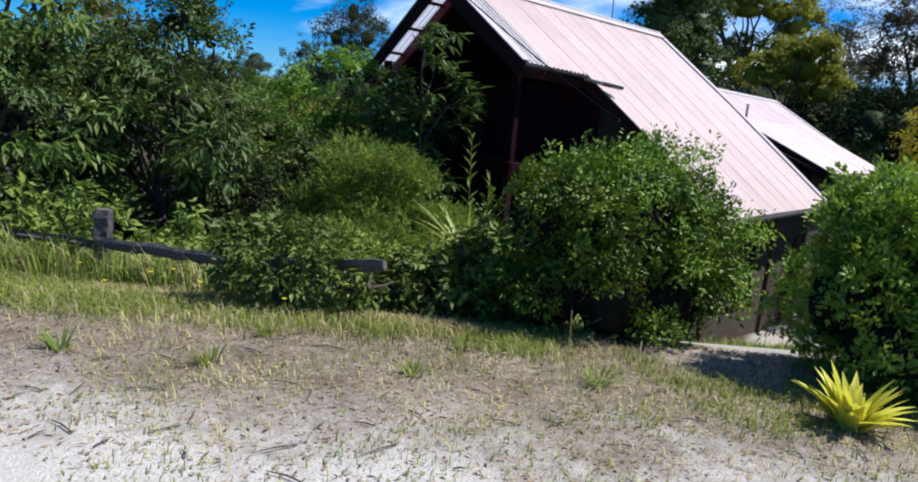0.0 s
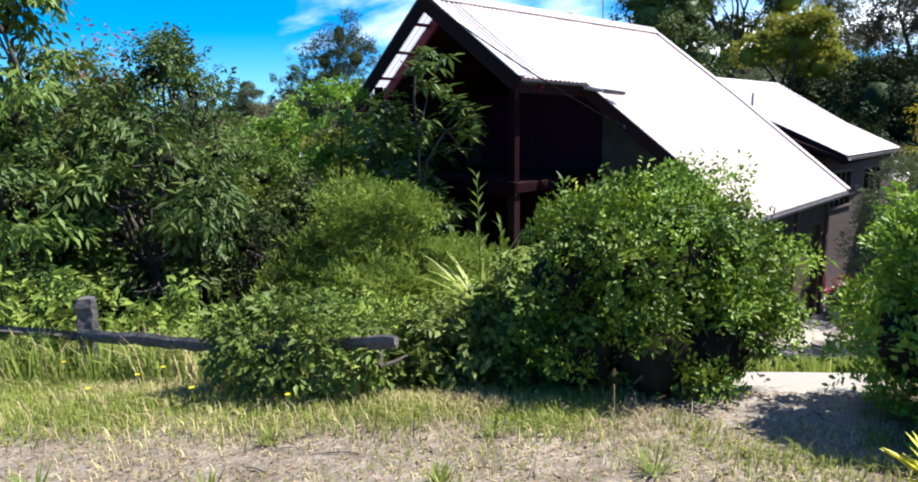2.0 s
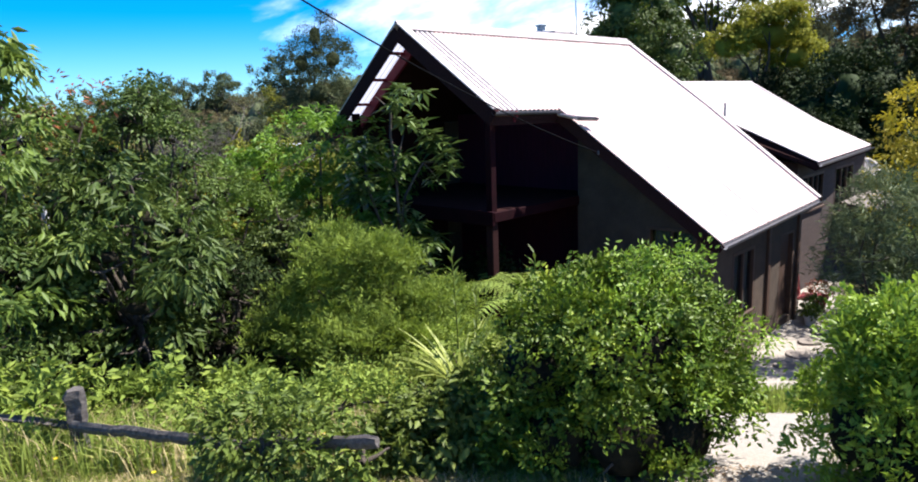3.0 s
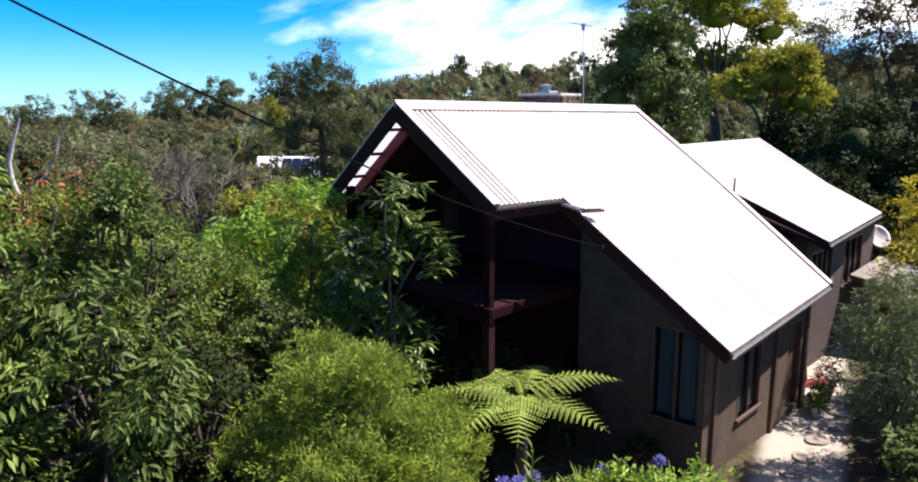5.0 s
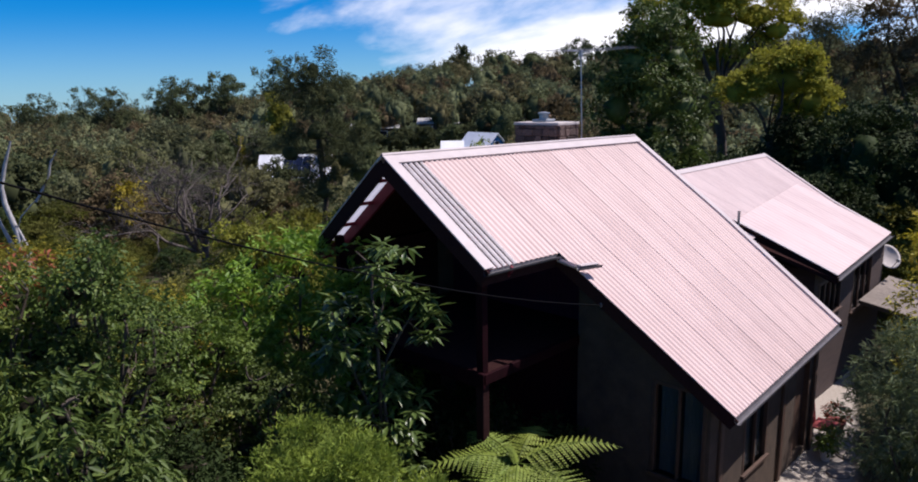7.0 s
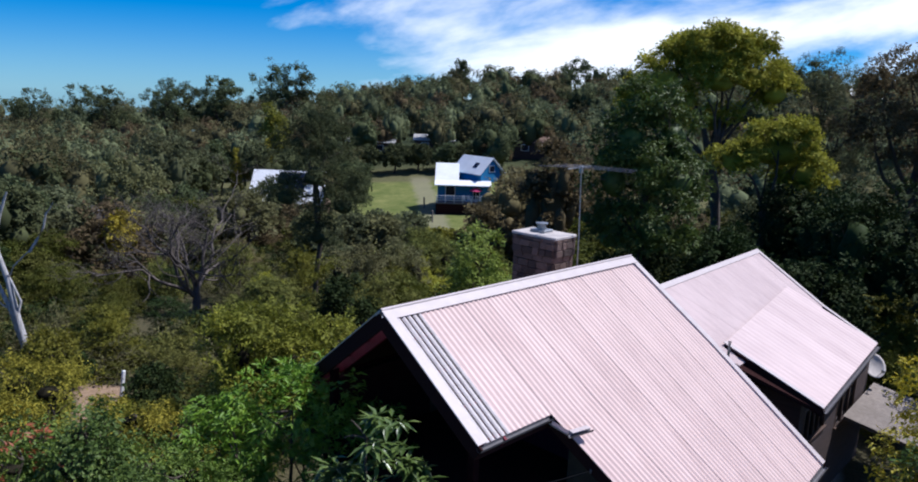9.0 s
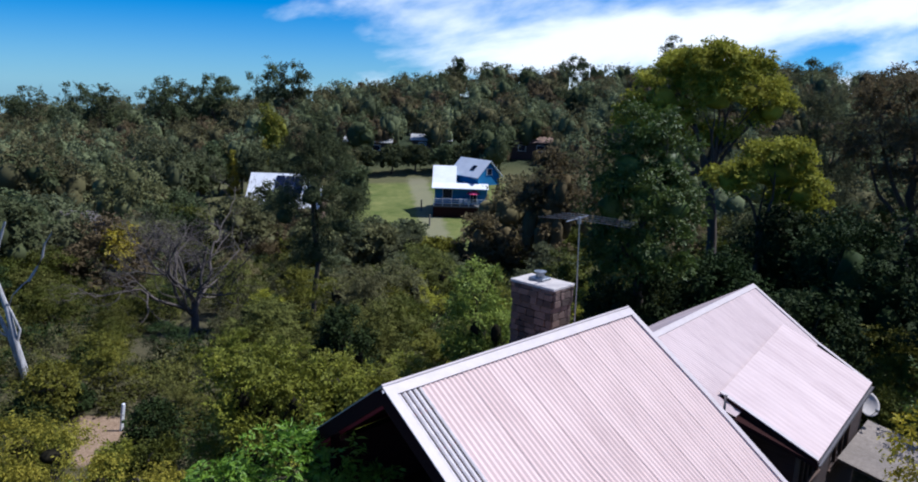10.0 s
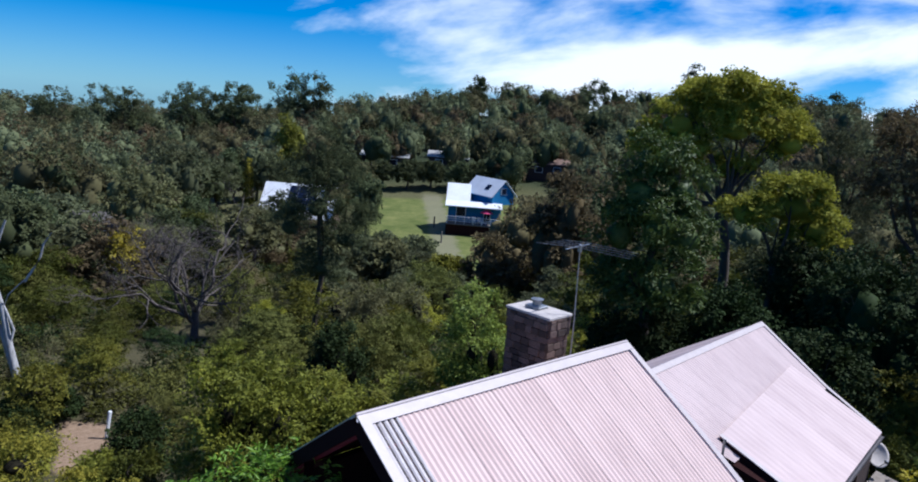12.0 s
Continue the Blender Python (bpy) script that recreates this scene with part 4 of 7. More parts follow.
def window(parent, axis, fixed, u0, u1, z0, z1, inward, curtain=True, mull=2):
    """A window set into an opening: frame, sill, panes, curtains behind."""
    f = 0.07
    def bx(ua, ub, za, zb, w0, w1, bev=0.006):
        lo, hi = sorted((fixed + w0 * inward, fixed + w1 * inward))
        return boxed(lo, hi, ua, ub, za, zb, bev) if axis == "x" else boxed(ua, ub, lo, hi, za, zb, bev)
    w = wpart("window", bx(u0, u1, z1 - f, z1, -0.01, 0.1), M_FRAME, parent, "brown timber window with pale curtains" if curtain else "brown timber window")
    wpart("frame", bx(u0, u0 + f, z0, z1 - f, -0.01, 0.1), M_FRAME, w)
    wpart("frame", bx(u1 - f, u1, z0, z1 - f, -0.01, 0.1), M_FRAME, w)
    wpart("sill", bx(u0 - 0.05, u1 + 0.05, z0 - 0.06, z0, -0.06, 0.12), M_FRAME, w)
    step = (u1 - u0 - 2 * f) / mull
    for i in range(mull):
        a = u0 + f + i * step
        if i:
            wpart("mullion", bx(a - 0.025, a + 0.025, z0, z1 - f, 0.0, 0.09), M_FRAME, w)
        pn = wpart("pane", bx(a + 0.025, a + step - 0.025, z0, z1 - f, 0.045, 0.052, 0.0), M_PANE, w)
        pn.visible_shadow = False
        if curtain:
            n = 24
            vs, fs = [], []
            for k in range(n + 1):
                u = a + 0.03 + (step - 0.08) * k / n
                d = 0.105 + 0.02 * math.sin(k * 1.9)
                for z in (z0 + 0.02, z1 - 0.08):
                    q = fixed + d * inward
                    vs.append((q, u, z) if axis == "x" else (u, q, z))
            fs = [(2 * k, 2 * k + 2, 2 * k + 3, 2 * k + 1) for k in range(n)]
            wpart("curtain", mesh_of("curtain", vs, fs, None, True), M_CURTAIN, w, "pale hanging curtain")
    return w


def holed_wall(parent, axis, fixed, u0, u1, zb, top, holes, thick, material, label):
    """A wall of panels round its openings. top: height as a function of the place along it."""
    cuts = sorted({u0, u1, *[h[0] for h in holes], *[h[1] for h in holes]})
    for i, (a, b) in enumerate(zip(cuts, cuts[1:])):
        inside = sorted((h[2], h[3]) for h in holes if h[0] <= a + 1e-6 and h[1] >= b - 1e-6)
        lo = zb
        for z0, z1 in inside:
            wpart("wall", upright([(a, lo), (b, lo), (b, z0), (a, z0)], fixed, axis, thick), material, parent, label)
            lo = z1
        wpart("wall", upright([(a, lo), (b, lo), (b, top(b)), (a, top(a))], fixed, axis, thick), material, parent, label)


WY, WX = 5.95, 12.22
holed_wall(house, "x", WX, WY, 8.58, -2.9, roof_z, [(6.02, 7.02, -1.45, 0.26)], 0.25, M_MUD, "brown mud-brick wall")
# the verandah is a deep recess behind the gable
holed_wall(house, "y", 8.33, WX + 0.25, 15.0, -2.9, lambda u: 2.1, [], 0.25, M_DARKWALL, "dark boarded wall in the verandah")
# added end wall, near black in place of the verandah's shade
holed_wall(house, "y", 12.56, 9.95, WX + 0.25, -2.9, lambda u: 2.2, [], 0.2, M_BARGE, "near-black wall added to darken the end of the verandah")
holed_wall(house, "x", 12.95, 8.58, 12.55, -2.9, roof_z, [], 0.2, M_MAROON, "deep maroon boarded wall in the verandah")
window(house, "x", WX, 6.02, 7.02, -1.45, 0.26, 1, True, 2)
holed_wall(house, "y", WY, WX + 0.25, 17.35, -2.9, lambda u: 0.12, [(13.65, 14.75, -1.75, -0.42), (16.2, 17.05, -2.45, -0.45)], 0.25, M_MUD, "brown mud-brick wall")
window(house, "y", WY, 13.65, 14.75, -1.75, -0.42, 1, True, 2)
door = wpart("door", boxed(16.26, 16.99, WY + 0.10, WY + 0.145, -2.45, -0.51, 0.006), M_FRAME, house, "dark brown timber door")
wpart("door_frame", boxed(16.2, 16.26, WY, WY + 0.2, -2.45, -0.45, 0.005), M_FRAME, door)
wpart("door_frame", boxed(16.99, 17.05, WY, WY + 0.2, -2.45, -0.45, 0.005), M_FRAME, door)
wpart("door_frame", boxed(16.26, 16.99, WY, WY + 0.2, -0.51, -0.45, 0.005), M_FRAME, door)
for xx in (12.6, 15.45, 17.25):
    wpart("wall_post", boxed(xx - 0.07, xx + 0.07, WY - 0.06, WY - 0.003, -2.75, 0.04, 0.01), M_FRAME, house, "brown timber wall post")
holed_wall(house, "x", 17.10, WY + 0.25, 12.8, -2.9, roof_z, [], 0.25, M_MUD, "brown mud-brick wall")
holed_wall(house, "y", 12.55, WX + 0.25, 17.10, -2.9, lambda u: 2.2, [], 0.25, M_MUD, "brown mud-brick wall")

# vent pipe at the edge of the roof
wpart("vent_pipe", tubes("vent_pipe", [([(17.66, 7.95, 1.6), (17.66, 7.95, 2.1), (17.66, 7.95, 2.40)], [0.03] * 3), ([(17.66, 7.95, 2.40), (17.66, 7.95, 2.42)], [0.04, 0.04])], 10), M_STEEL, house, "short grey vent pipe")

# ---- rear wing ----
wing = thing("rear_wing", "lower rear wing with a pale two-pitch iron roof and dark walls", "house", (22.0, 9.0, -2.6))
QR = Vector((26.38, 10.81, 3.00))
QL = Vector((16.9, 10.45, 3.00))
KR, KL = Vector((25.95, 8.35, 1.62)), Vector((18.4, 7.95, 1.62))
GR, GL = Vector((25.65, 6.63, 0.85)), Vector((19.12, 6.17, 0.86))
BR, BL = Vector((26.4, 13.6, 1.2)), Vector((17.6, 13.4, 1.2))
wroof = wpart("roof", slab([QL - Vector((0, 0, .05)), KL - Vector((0, 0, .05)), KR - Vector((0, 0, .05)), QR - Vector((0, 0, .05))], 0.1), M_BARGE, wing)
wpart("roof_lining", slab([KL - Vector((0, 0, .05)), GL - Vector((0, 0, .05)), GR - Vector((0, 0, .05)), KR - Vector((0, 0, .05))], 0.1), M_BARGE, wing)


def quad_sheets(parent, a, b, c, d, n, amp, lift, material, pitch=0.125):
    """n corrugated sheets over the four-sided slope a b (upper edge) to d c (lower edge)."""
    nrm = (b - a).cross(d - a).normalized()
    nrm = nrm if nrm.z > 0 else -nrm
    ln = (b - a).length
    for i in range(n):
        s0, s1 = i / n, (i + 1) / n
        m = max(4, int((s1 - s0) * ln / pitch * 5))
        vs = []
        for k in range(m + 1):
            s = s0 + (s1 - s0) * k / m
            h = amp * math.cos(2 * math.pi * s * ln / pitch) + lift
            vs += [a.lerp(b, s) + nrm * h, d.lerp(c, s) + nrm * h]
        fs = [(2 * k, 2 * k + 2, 2 * k + 3, 2 * k + 1) for k in range(m)]
        wpart("roof_sheet", mesh_of("roof_sheet", vs, fs, None, True), material, parent)


quad_sheets(wroof, QL, QR, KR, KL, 12, 0.012, 0.012, M_ROOF2)
SKL, SKR = QL.lerp(KL, 0.78) + Vector((0.6, 0, 0.05)), QR.lerp(KR, 0.62) + Vector((-0.9, 0, 0.06))
quad_sheets(wroof, SKL, SKR, GR + Vector((0, 0, 0.03)), GL + Vector((0, 0, 0.03)), 9, 0.006, 0.02, M_ROOF2, 0.25)
quad_sheets(wroof, QL, QR, BR, BL, 8, 0.012, 0.012, M_ROOF2)
wpart("ridge_cap", strip(QL + Vector((0, 0, 0.045)), QR + Vector((0, 0, 0.045)), KR - QR, 0.18, 0.018, (0, -0.5, 0.87)), M_FLASH, wroof)
wpart("ridge_cap", strip(QL + Vector((0, 0, 0.045)), QR + Vector((0, 0, 0.045)), BR - QR, 0.18, 0.018, (0, 0.5, 0.87)), M_FLASH, wroof)
wpart("barge_flashing", strip(GL + Vector((0, 0, 0.06)), SKL + Vector((0, 0, 0.06)), alongx, 0.15, 0.02, (0, -0.4, 0.9)), M_FLASH, wroof)
wpart("barge_flashing", strip(QR + Vector((-0.13, 0, 0.05)), KR + Vector((-0.13, 0, 0.05)), alongx, 0.15, 0.02, (0, -0.5, 0.87)), M_FLASH, wroof)
wpart("barge_flashing", strip(KR + Vector((-0.13, 0, 0.05)), GR + Vector((-0.13, 0, 0.06)), alongx, 0.15, 0.02, (0, -0.4, 0.9)), M_FLASH, wroof)
wpart("gutter", gutter(GL + Vector((0, -0.06, -0.01)), GR + Vector((0, -0.06, -0.01)), 0.055), M_GUTTER, wroof)
wpart("barge_board", beam(GL + Vector((0.03, 0, -0.1)), SKL + Vector((0.03, 0, -0.1)), 0.04, 0.18), M_BARGE, wroof)
wpart("barge_board", beam(GR + Vector((-0.03, 0, -0.1)), KR + Vector((-0.03, 0, -0.1)), 0.04, 0.18), M_BARGE, wroof)
wpart("barge_board", beam(KR + Vector((-0.03, 0, -0.1)), QR + Vector((-0.03, 0, -0.1)), 0.04, 0.18), M_BARGE, wroof)


def wing_z(y):
    return float(np.interp(y, [6.2, 8.1, 10.6, 13.5], [0.72, 1.5, 2.85, 1.1])) - 0.12


holed_wall(wing, "y", 6.75, 19.65, 25.4, -2.9, lambda u: 0.85, [(19.8, 21.6, -0.5, 0.45), (22.6, 24.4, -0.9, 0.45)], 0.2, M_DARKWALL, "dark boarded wall")
window(wing, "y", 6.75, 19.8, 21.6, -0.5, 0.45, 1, True, 4)
window(wing, "y", 6.75, 22.6, 24.4, -0.9, 0.45, 1, False, 3)
holed_wall(wing, "x", 19.45, 6.75, 13.0, -2.9, wing_z, [], 0.2, M_DARKWALL, "dark boarded wall")
holed_wall(wing, "x", 25.4, 6.75, 13.0, -2.9, wing_z, [], 0.2, M_DARKWALL, "dark boarded wall")
holed_wall(wing, "y", 12.8, 19.65, 25.4, -2.9, lambda u: 1.2, [], 0.2, M_DARKWALL, "dark boarded wall")

porch = thing("porch_roof", "low grey weathered porch roof on posts", "porch", (24.6, 5.6, -2.6))
quad_sheets(wpart("roof", slab([Vector((22.9, 6.6, -0.62)), Vector((22.9, 4.7, -0.95)), Vector((26.3, 4.9, -0.95)), Vector((26.3, 6.7, -0.62))], 0.08), M_LOG, porch),
            Vector((22.85, 6.62, -0.6)), Vector((26.35, 6.72, -0.6)), Vector((26.35, 4.85, -0.93)), Vector((22.85, 4.65, -0.93)), 5, 0.01, 0.01, M_PAVER)
for px, py in ((23.0, 4.85), (26.2, 5.0), (24.6, 4.92)):
    wpart("post", boxed(px - 0.05, px + 0.05, py - 0.05, py + 0.05, -3.0, -1.02, 0.008), M_FRAME, porch)

# ---- satellite dish at the corner of the wing ----
dish = thing("satellite_dish", "small grey satellite dish bracketed to the wing corner", "satellite dish", (25.9, 6.72, 0.08), rz=-40)
prof = [(0.36 * k / 6, 0.10 * (k / 6) ** 2) for k in range(7)]
ring = [(q * math.cos(2 * math.pi * j / 20), q * math.sin(2 * math.pi * j / 20) * 1.08, h) for lift in (0.0, -0.012) for q, h in [(q, h + lift) for q, h in prof] for j in range(20)]
faces = [(g * 140 + i * 20 + j, g * 140 + i * 20 + (j + 1) % 20, g * 140 + (i + 1) * 20 + (j + 1) % 20, g * 140 + (i + 1) * 20 + j) for g in (0, 1) for i in range(6) for j in range(20)]
faces += [(120 + j, 120 + (j + 1) % 20, 260 + (j + 1) % 20, 260 + j) for j in range(20)]
part("reflector", mesh_of("reflector", ring, faces, None, True), M_SLAB, dish, "pale grey reflector bowl", pose(0, 0, 0, 58, 0, 0))
part("arm", tubes("arm", [([(0, 0.02, -0.30), (0, -0.26, -0.24), (0, -0.46, -0.02)], [0.012, 0.012, 0.010])], 6), M_STEEL, dish)
part("feed_horn", boxed(-0.035, 0.035, -0.52, -0.42, -0.04, 0.05, 0.01), M_STEEL, dish)
part("bracket", beam((0, 0.05, -0.05), (-0.30, 0.10, -0.12), 0.04, 0.04), M_STEEL, dish, "steel wall bracket")

# ---- chimney ----
chimney = thing("chimney", "broad rough stone chimney with a pale slab on top", "chimney", (16.5, 12.6, 2.3))
CX0, CX1, CY0, CY1, CZ0, CZ1 = 16.10, 16.90, 11.95, 13.25, 1.6, 4.36
wpart("core", boxed(CX0 + 0.05, CX1 - 0.05, CY0 + 0.05, CY1 - 0.05, CZ0, CZ1, 0.02), M_MORTAR, chimney, "dark mortar core")
slabm = boxed(CX0 - 0.06, CX1 + 0.06, CY0 - 0.06, CY1 + 0.06, CZ1, CZ1 + 0.07, 0.012)
wpart("cap_slab", slabm, M_SLAB, chimney, "pale cement cap slab")
wpart("flue_base", boxed(16.35, 16.75, 12.5, 12.95, CZ1 + 0.07, CZ1 + 0.14, 0.01), M_STEEL, chimney)
wpart("flue", tubes("flue", [([(16.55, 12.72, CZ1 + 0.14), (16.55, 12.72, CZ1 + 0.20), (16.55, 12.72, CZ1 + 0.27)], [0.12, 0.12, 0.12]), ([(16.55, 12.72, CZ1 + 0.27), (16.55, 12.72, CZ1 + 0.30)], [0.16, 0.16]), ([(16.55, 12.72, CZ1 + 0.30), (16.55, 12.72, CZ1 + 0.33)], [0.17, 0.02])], 12), M_STEEL, chimney, "grey steel flue cowl")

srng = random.Random(5)
stone_meshes = []
for k in range(6):
    bm = boxed(-0.5, 0.5, -0.5, 0.5, -0.5, 0.5, 0.09)
    for v in bm.verts:
        v.co += Vector((srng.uniform(-0.06, 0.06), srng.uniform(-0.06, 0.06), srng.uniform(-0.05, 0.05)))
    me = bpy.data.meshes.new("stone"); bm.to_mesh(me); bm.free(); me.materials.append(M_STONE)
    stone_meshes.append(me)


def stone(at, size, rz=0.0):
    ob = new("stone", stone_meshes[srng.randrange(6)])
    ob.parent = chimney
    ob.matrix_parent_inverse = chimney.matrix_basis.inverted()
    ob.matrix_basis = pose(*at, 0, 0, rz) @ Matrix.Diagonal((*size, 1))


z = 2.1
while z < CZ1 - 0.02:
    h = min(srng.uniform(0.13, 0.20), CZ1 - z)
    out = 0.05 if CZ1 - z < 0.5 else 0.0
    for side in range(4):
        a0, a1 = ((CY0, CY1), (CX0, CX1))[side % 2]
        u = a0
        while u < a1 - 0.02:
            w = min(srng.uniform(0.16, 0.36), a1 - u)
            if a1 - u - w < 0.1:
                w = a1 - u
            d = srng.uniform(0.10, 0.15)
            c = (CX0 - out, None, CX1 + out, None)[side]
            if side % 2 == 0:
                stone((CX0 + 0.03 - out if side == 0 else CX1 - 0.03 + out, u + w / 2, z + h / 2), (d, w - 0.012, h - 0.012))
            else:
                stone((u + w / 2, CY0 + 0.03 - out if side == 1 else CY1 - 0.03 + out, z + h / 2), (w - 0.012, d, h - 0.012))
            u += w
    z += h

# ---- aerial ----
aerial = thing("tv_aerial", "thin television aerial on a tall mast beside the chimney", "aerial", (16.92, 11.80, 2.6))
wpart("mast", tubes("mast", [([(16.92, 11.80, 2.6), (16.91, 11.80, 4.4), (16.88, 11.84, 6.16)], [0.02, 0.018, 0.015])], 8), M_STEEL, aerial)
AC = Vector((16.88, 11.84, 6.16))
AU, AV = Vector((0.72, 0.69, 0)), Vector((0.69, -0.72, 0))
wpart("boom", beam(AC - AU * 0.55 - AV * 0.42, AC + AU * 0.45 + AV * 0.30, 0.03, 0.025, 0.004), M_STEEL, aerial, "flat grey boom")
for i in range(4):
    p = AC - AU * (0.30 - 0.24 * i) - AV * (0.22 - 0.17 * i) + Vector((0, 0, 0.025))
    wpart("element", tubes("element", [([p, p + AV * (0.62 - 0.03 * i) - AU * 0.45, p + AV * (1.2 - 0.06 * i) - AU * 0.95], [0.006, 0.005, 0.004])], 5), M_STEEL, aerial)
    wpart("element", tubes("element", [([p, p - AV * (0.45 - 0.03 * i) + AU * 0.1, p - AV * (0.85 - 0.06 * i) + AU * 0.2], [0.006, 0.005, 0.004])], 5), M_STEEL, aerial)
wpart("clamp", boxed(16.84, 16.92, 11.80, 11.88, 6.02, 6.20, 0.008), M_STEEL, aerial)

# ---- service cable ----
cab = []
W0, WD = Vector((11.35, 7.55, 1.68)), Vector((-0.891, -0.073, 0.447))
for i in range(25):
    s = i / 24
    cab.append(W0 + WD * 26 * s - Vector((0, 0, 1.46 * 4 * s * (1 - s))))
lone("service_cable", tubes("service_cable", [(cab, [0.010] * 25)], 6), M_WIRE, "black overhead service cable running to the house", "cable")
brk = thing("cable_bracket", "small metal bracket holding the service cable", "bracket", (11.5, 7.6, 1.6))
wpart("arm", beam((11.35, 7.55, 1.68), (11.60, 7.60, 1.60), 0.02, 0.02, 0.004), M_GUTTER, brk)
wpart("insulator", tubes("insulator", [([(11.35, 7.55, 1.64), (11.35, 7.55, 1.68), (11.35, 7.55, 1.72)], [0.015, 0.022, 0.012])], 8), M_GUTTER, brk)


# ---- yard: fence ----
def log(name, p, q, r, parent, seed, label="", flat=0.75):
    """A rough split log from p to q."""
    rng = np.random.default_rng(seed)
    n, s = 14, 9
    p, q = np.array(p, float), np.array(q, float)
    d = unit(q - p); side = unit(np.cross(d, [0, 0, 1.0])); up = np.cross(side, d)
    if abs(d[2]) > 0.9:
        side = np.array([1.0, 0, 0]); up = np.cross(side, d)
    ang = np.linspace(0, 2 * np.pi, s, endpoint=False)
    rad = 1 + 0.18 * rng.normal(size=s)
    vs = []
    for i in range(n):
        t = i / (n - 1)
        c = p + (q - p) * t + (side * rng.normal() + up * rng.normal()) * r * 0.10
        k = r * (1 + 0.08 * rng.normal()) * (0.82 if i in (0, n - 1) else 1)
        for j in range(s):
            kk = k * (rad[j] + 0.05 * rng.normal())
            vs.append(c + side * math.cos(ang[j]) * kk * flat + up * math.sin(ang[j]) * kk)
    fs = [(i * s + j, i * s + (j + 1) % s, (i + 1) * s + (j + 1) % s, (i + 1) * s + j) for i in range(n - 1) for j in range(s)]
    vs += [p, q]
    me = bpy.data.meshes.new(name)
    me.from_pydata([tuple(v) for v in vs], [], fs + [((j + 1) % s, j, n * s) for j in range(s)] + [((n - 1) * s + j, (n - 1) * s + (j + 1) % s, n * s + 1) for j in range(s)])
    me.update(); me.materials.append(M_LOG)
    return wpart(name, me, None, parent, label)


fence = thing("log_fence", "low weathered grey split-log fence half hidden by shrubs", "fence", (2.0, 6.75, -0.25))
log("post", (2.0, 6.78, -0.5), (2.01, 6.76, 0.39), 0.075, fence, 1, "weathered grey split post", 1.0)
log("post", (2.74, 4.86, -0.35), (2.74, 4.86, 0.30), 0.08, fence, 2, "", 1.0)
log("post", (0.85, 9.75, -0.9), (0.85, 9.75, 0.15), 0.09, fence, 8, "", 1.0)
log("rail", (0.80, 9.72, -0.12), (2.03, 6.66, 0.06), 0.042, fence, 3)
log("rail", (1.93, 6.68, 0.10), (2.52, 5.30, 0.17), 0.044, fence, 4)
log("rail", (2.44, 5.52, 0.15), (2.62, 5.04, 0.18), 0.038, fence, 5)
log("rail", (2.62, 5.05, 0.20), (3.06, 4.02, 0.385), 0.046, fence, 6)


# ---- yard: shrubs and small plants ----
def at_ground(x, y, dz=0.0):
    return (x, y, float(land(x, y)) + dz)


rr = random.Random(11)
HEDGE = [
    (0.0, 0.0, 0.85, 0.85, 0.85, 0.70), (-0.42, 0.38, 0.72, 0.58, 0.55, 0.58), (0.36, -0.34, 0.78, 0.50, 0.48, 0.62), (0.06, 0.06, 1.08, 0.60, 0.57, 0.38),
    (-0.6, 0.55, 0.42, 0.45, 0.42, 0.40), (0.36, -0.38, 0.42, 0.44, 0.42, 0.44), (0.4, 0.35, 0.7, 0.55, 0.55, 0.6), (-0.38, -0.30, 0.42, 0.55, 0.50, 0.44), (-0.62, 0.12, 0.36, 0.45, 0.45, 0.38), (0.0, -0.50, 0.40, 0.45, 0.45, 0.42)]
# new tips, crowded to the top and sunward side to paint its sunlight too
plant("hedge_shrub", "large rounded glossy dark green shrub, pale new tips massed on its sunlit side", "shrub", at_ground(4.9, 3.26), clustered(21, HEDGE, 190, 0.11, 0.21, 0.85),
    L_BIG, M_BARK, 21, 3500, 19, 0.048, 0.025, 0.10, 0.05, 0.35, droop=0.0, up=0.45, low=-0.9, boughs=HEDGE, shade_core=0.62,
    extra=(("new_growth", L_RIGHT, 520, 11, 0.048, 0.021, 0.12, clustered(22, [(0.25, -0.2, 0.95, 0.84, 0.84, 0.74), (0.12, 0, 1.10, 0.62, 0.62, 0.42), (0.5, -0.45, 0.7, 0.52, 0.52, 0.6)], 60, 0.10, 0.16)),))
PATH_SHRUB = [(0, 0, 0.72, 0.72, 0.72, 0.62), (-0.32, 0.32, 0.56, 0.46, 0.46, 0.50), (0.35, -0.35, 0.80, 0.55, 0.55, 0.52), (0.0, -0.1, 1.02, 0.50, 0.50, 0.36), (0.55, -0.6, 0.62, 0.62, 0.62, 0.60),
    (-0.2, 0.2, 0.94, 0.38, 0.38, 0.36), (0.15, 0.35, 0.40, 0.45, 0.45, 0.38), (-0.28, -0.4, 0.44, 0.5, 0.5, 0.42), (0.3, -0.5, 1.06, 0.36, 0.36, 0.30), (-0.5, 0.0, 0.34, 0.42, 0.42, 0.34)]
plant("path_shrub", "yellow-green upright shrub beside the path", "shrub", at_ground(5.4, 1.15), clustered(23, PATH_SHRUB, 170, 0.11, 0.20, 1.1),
    L_RIGHT, M_BARK, 22, 3300, 18, 0.050, 0.023, 0.10, 0.05, 0.35, up=0.3, droop=-0.35, low=-0.9, boughs=PATH_SHRUB, shade_core=0.6)
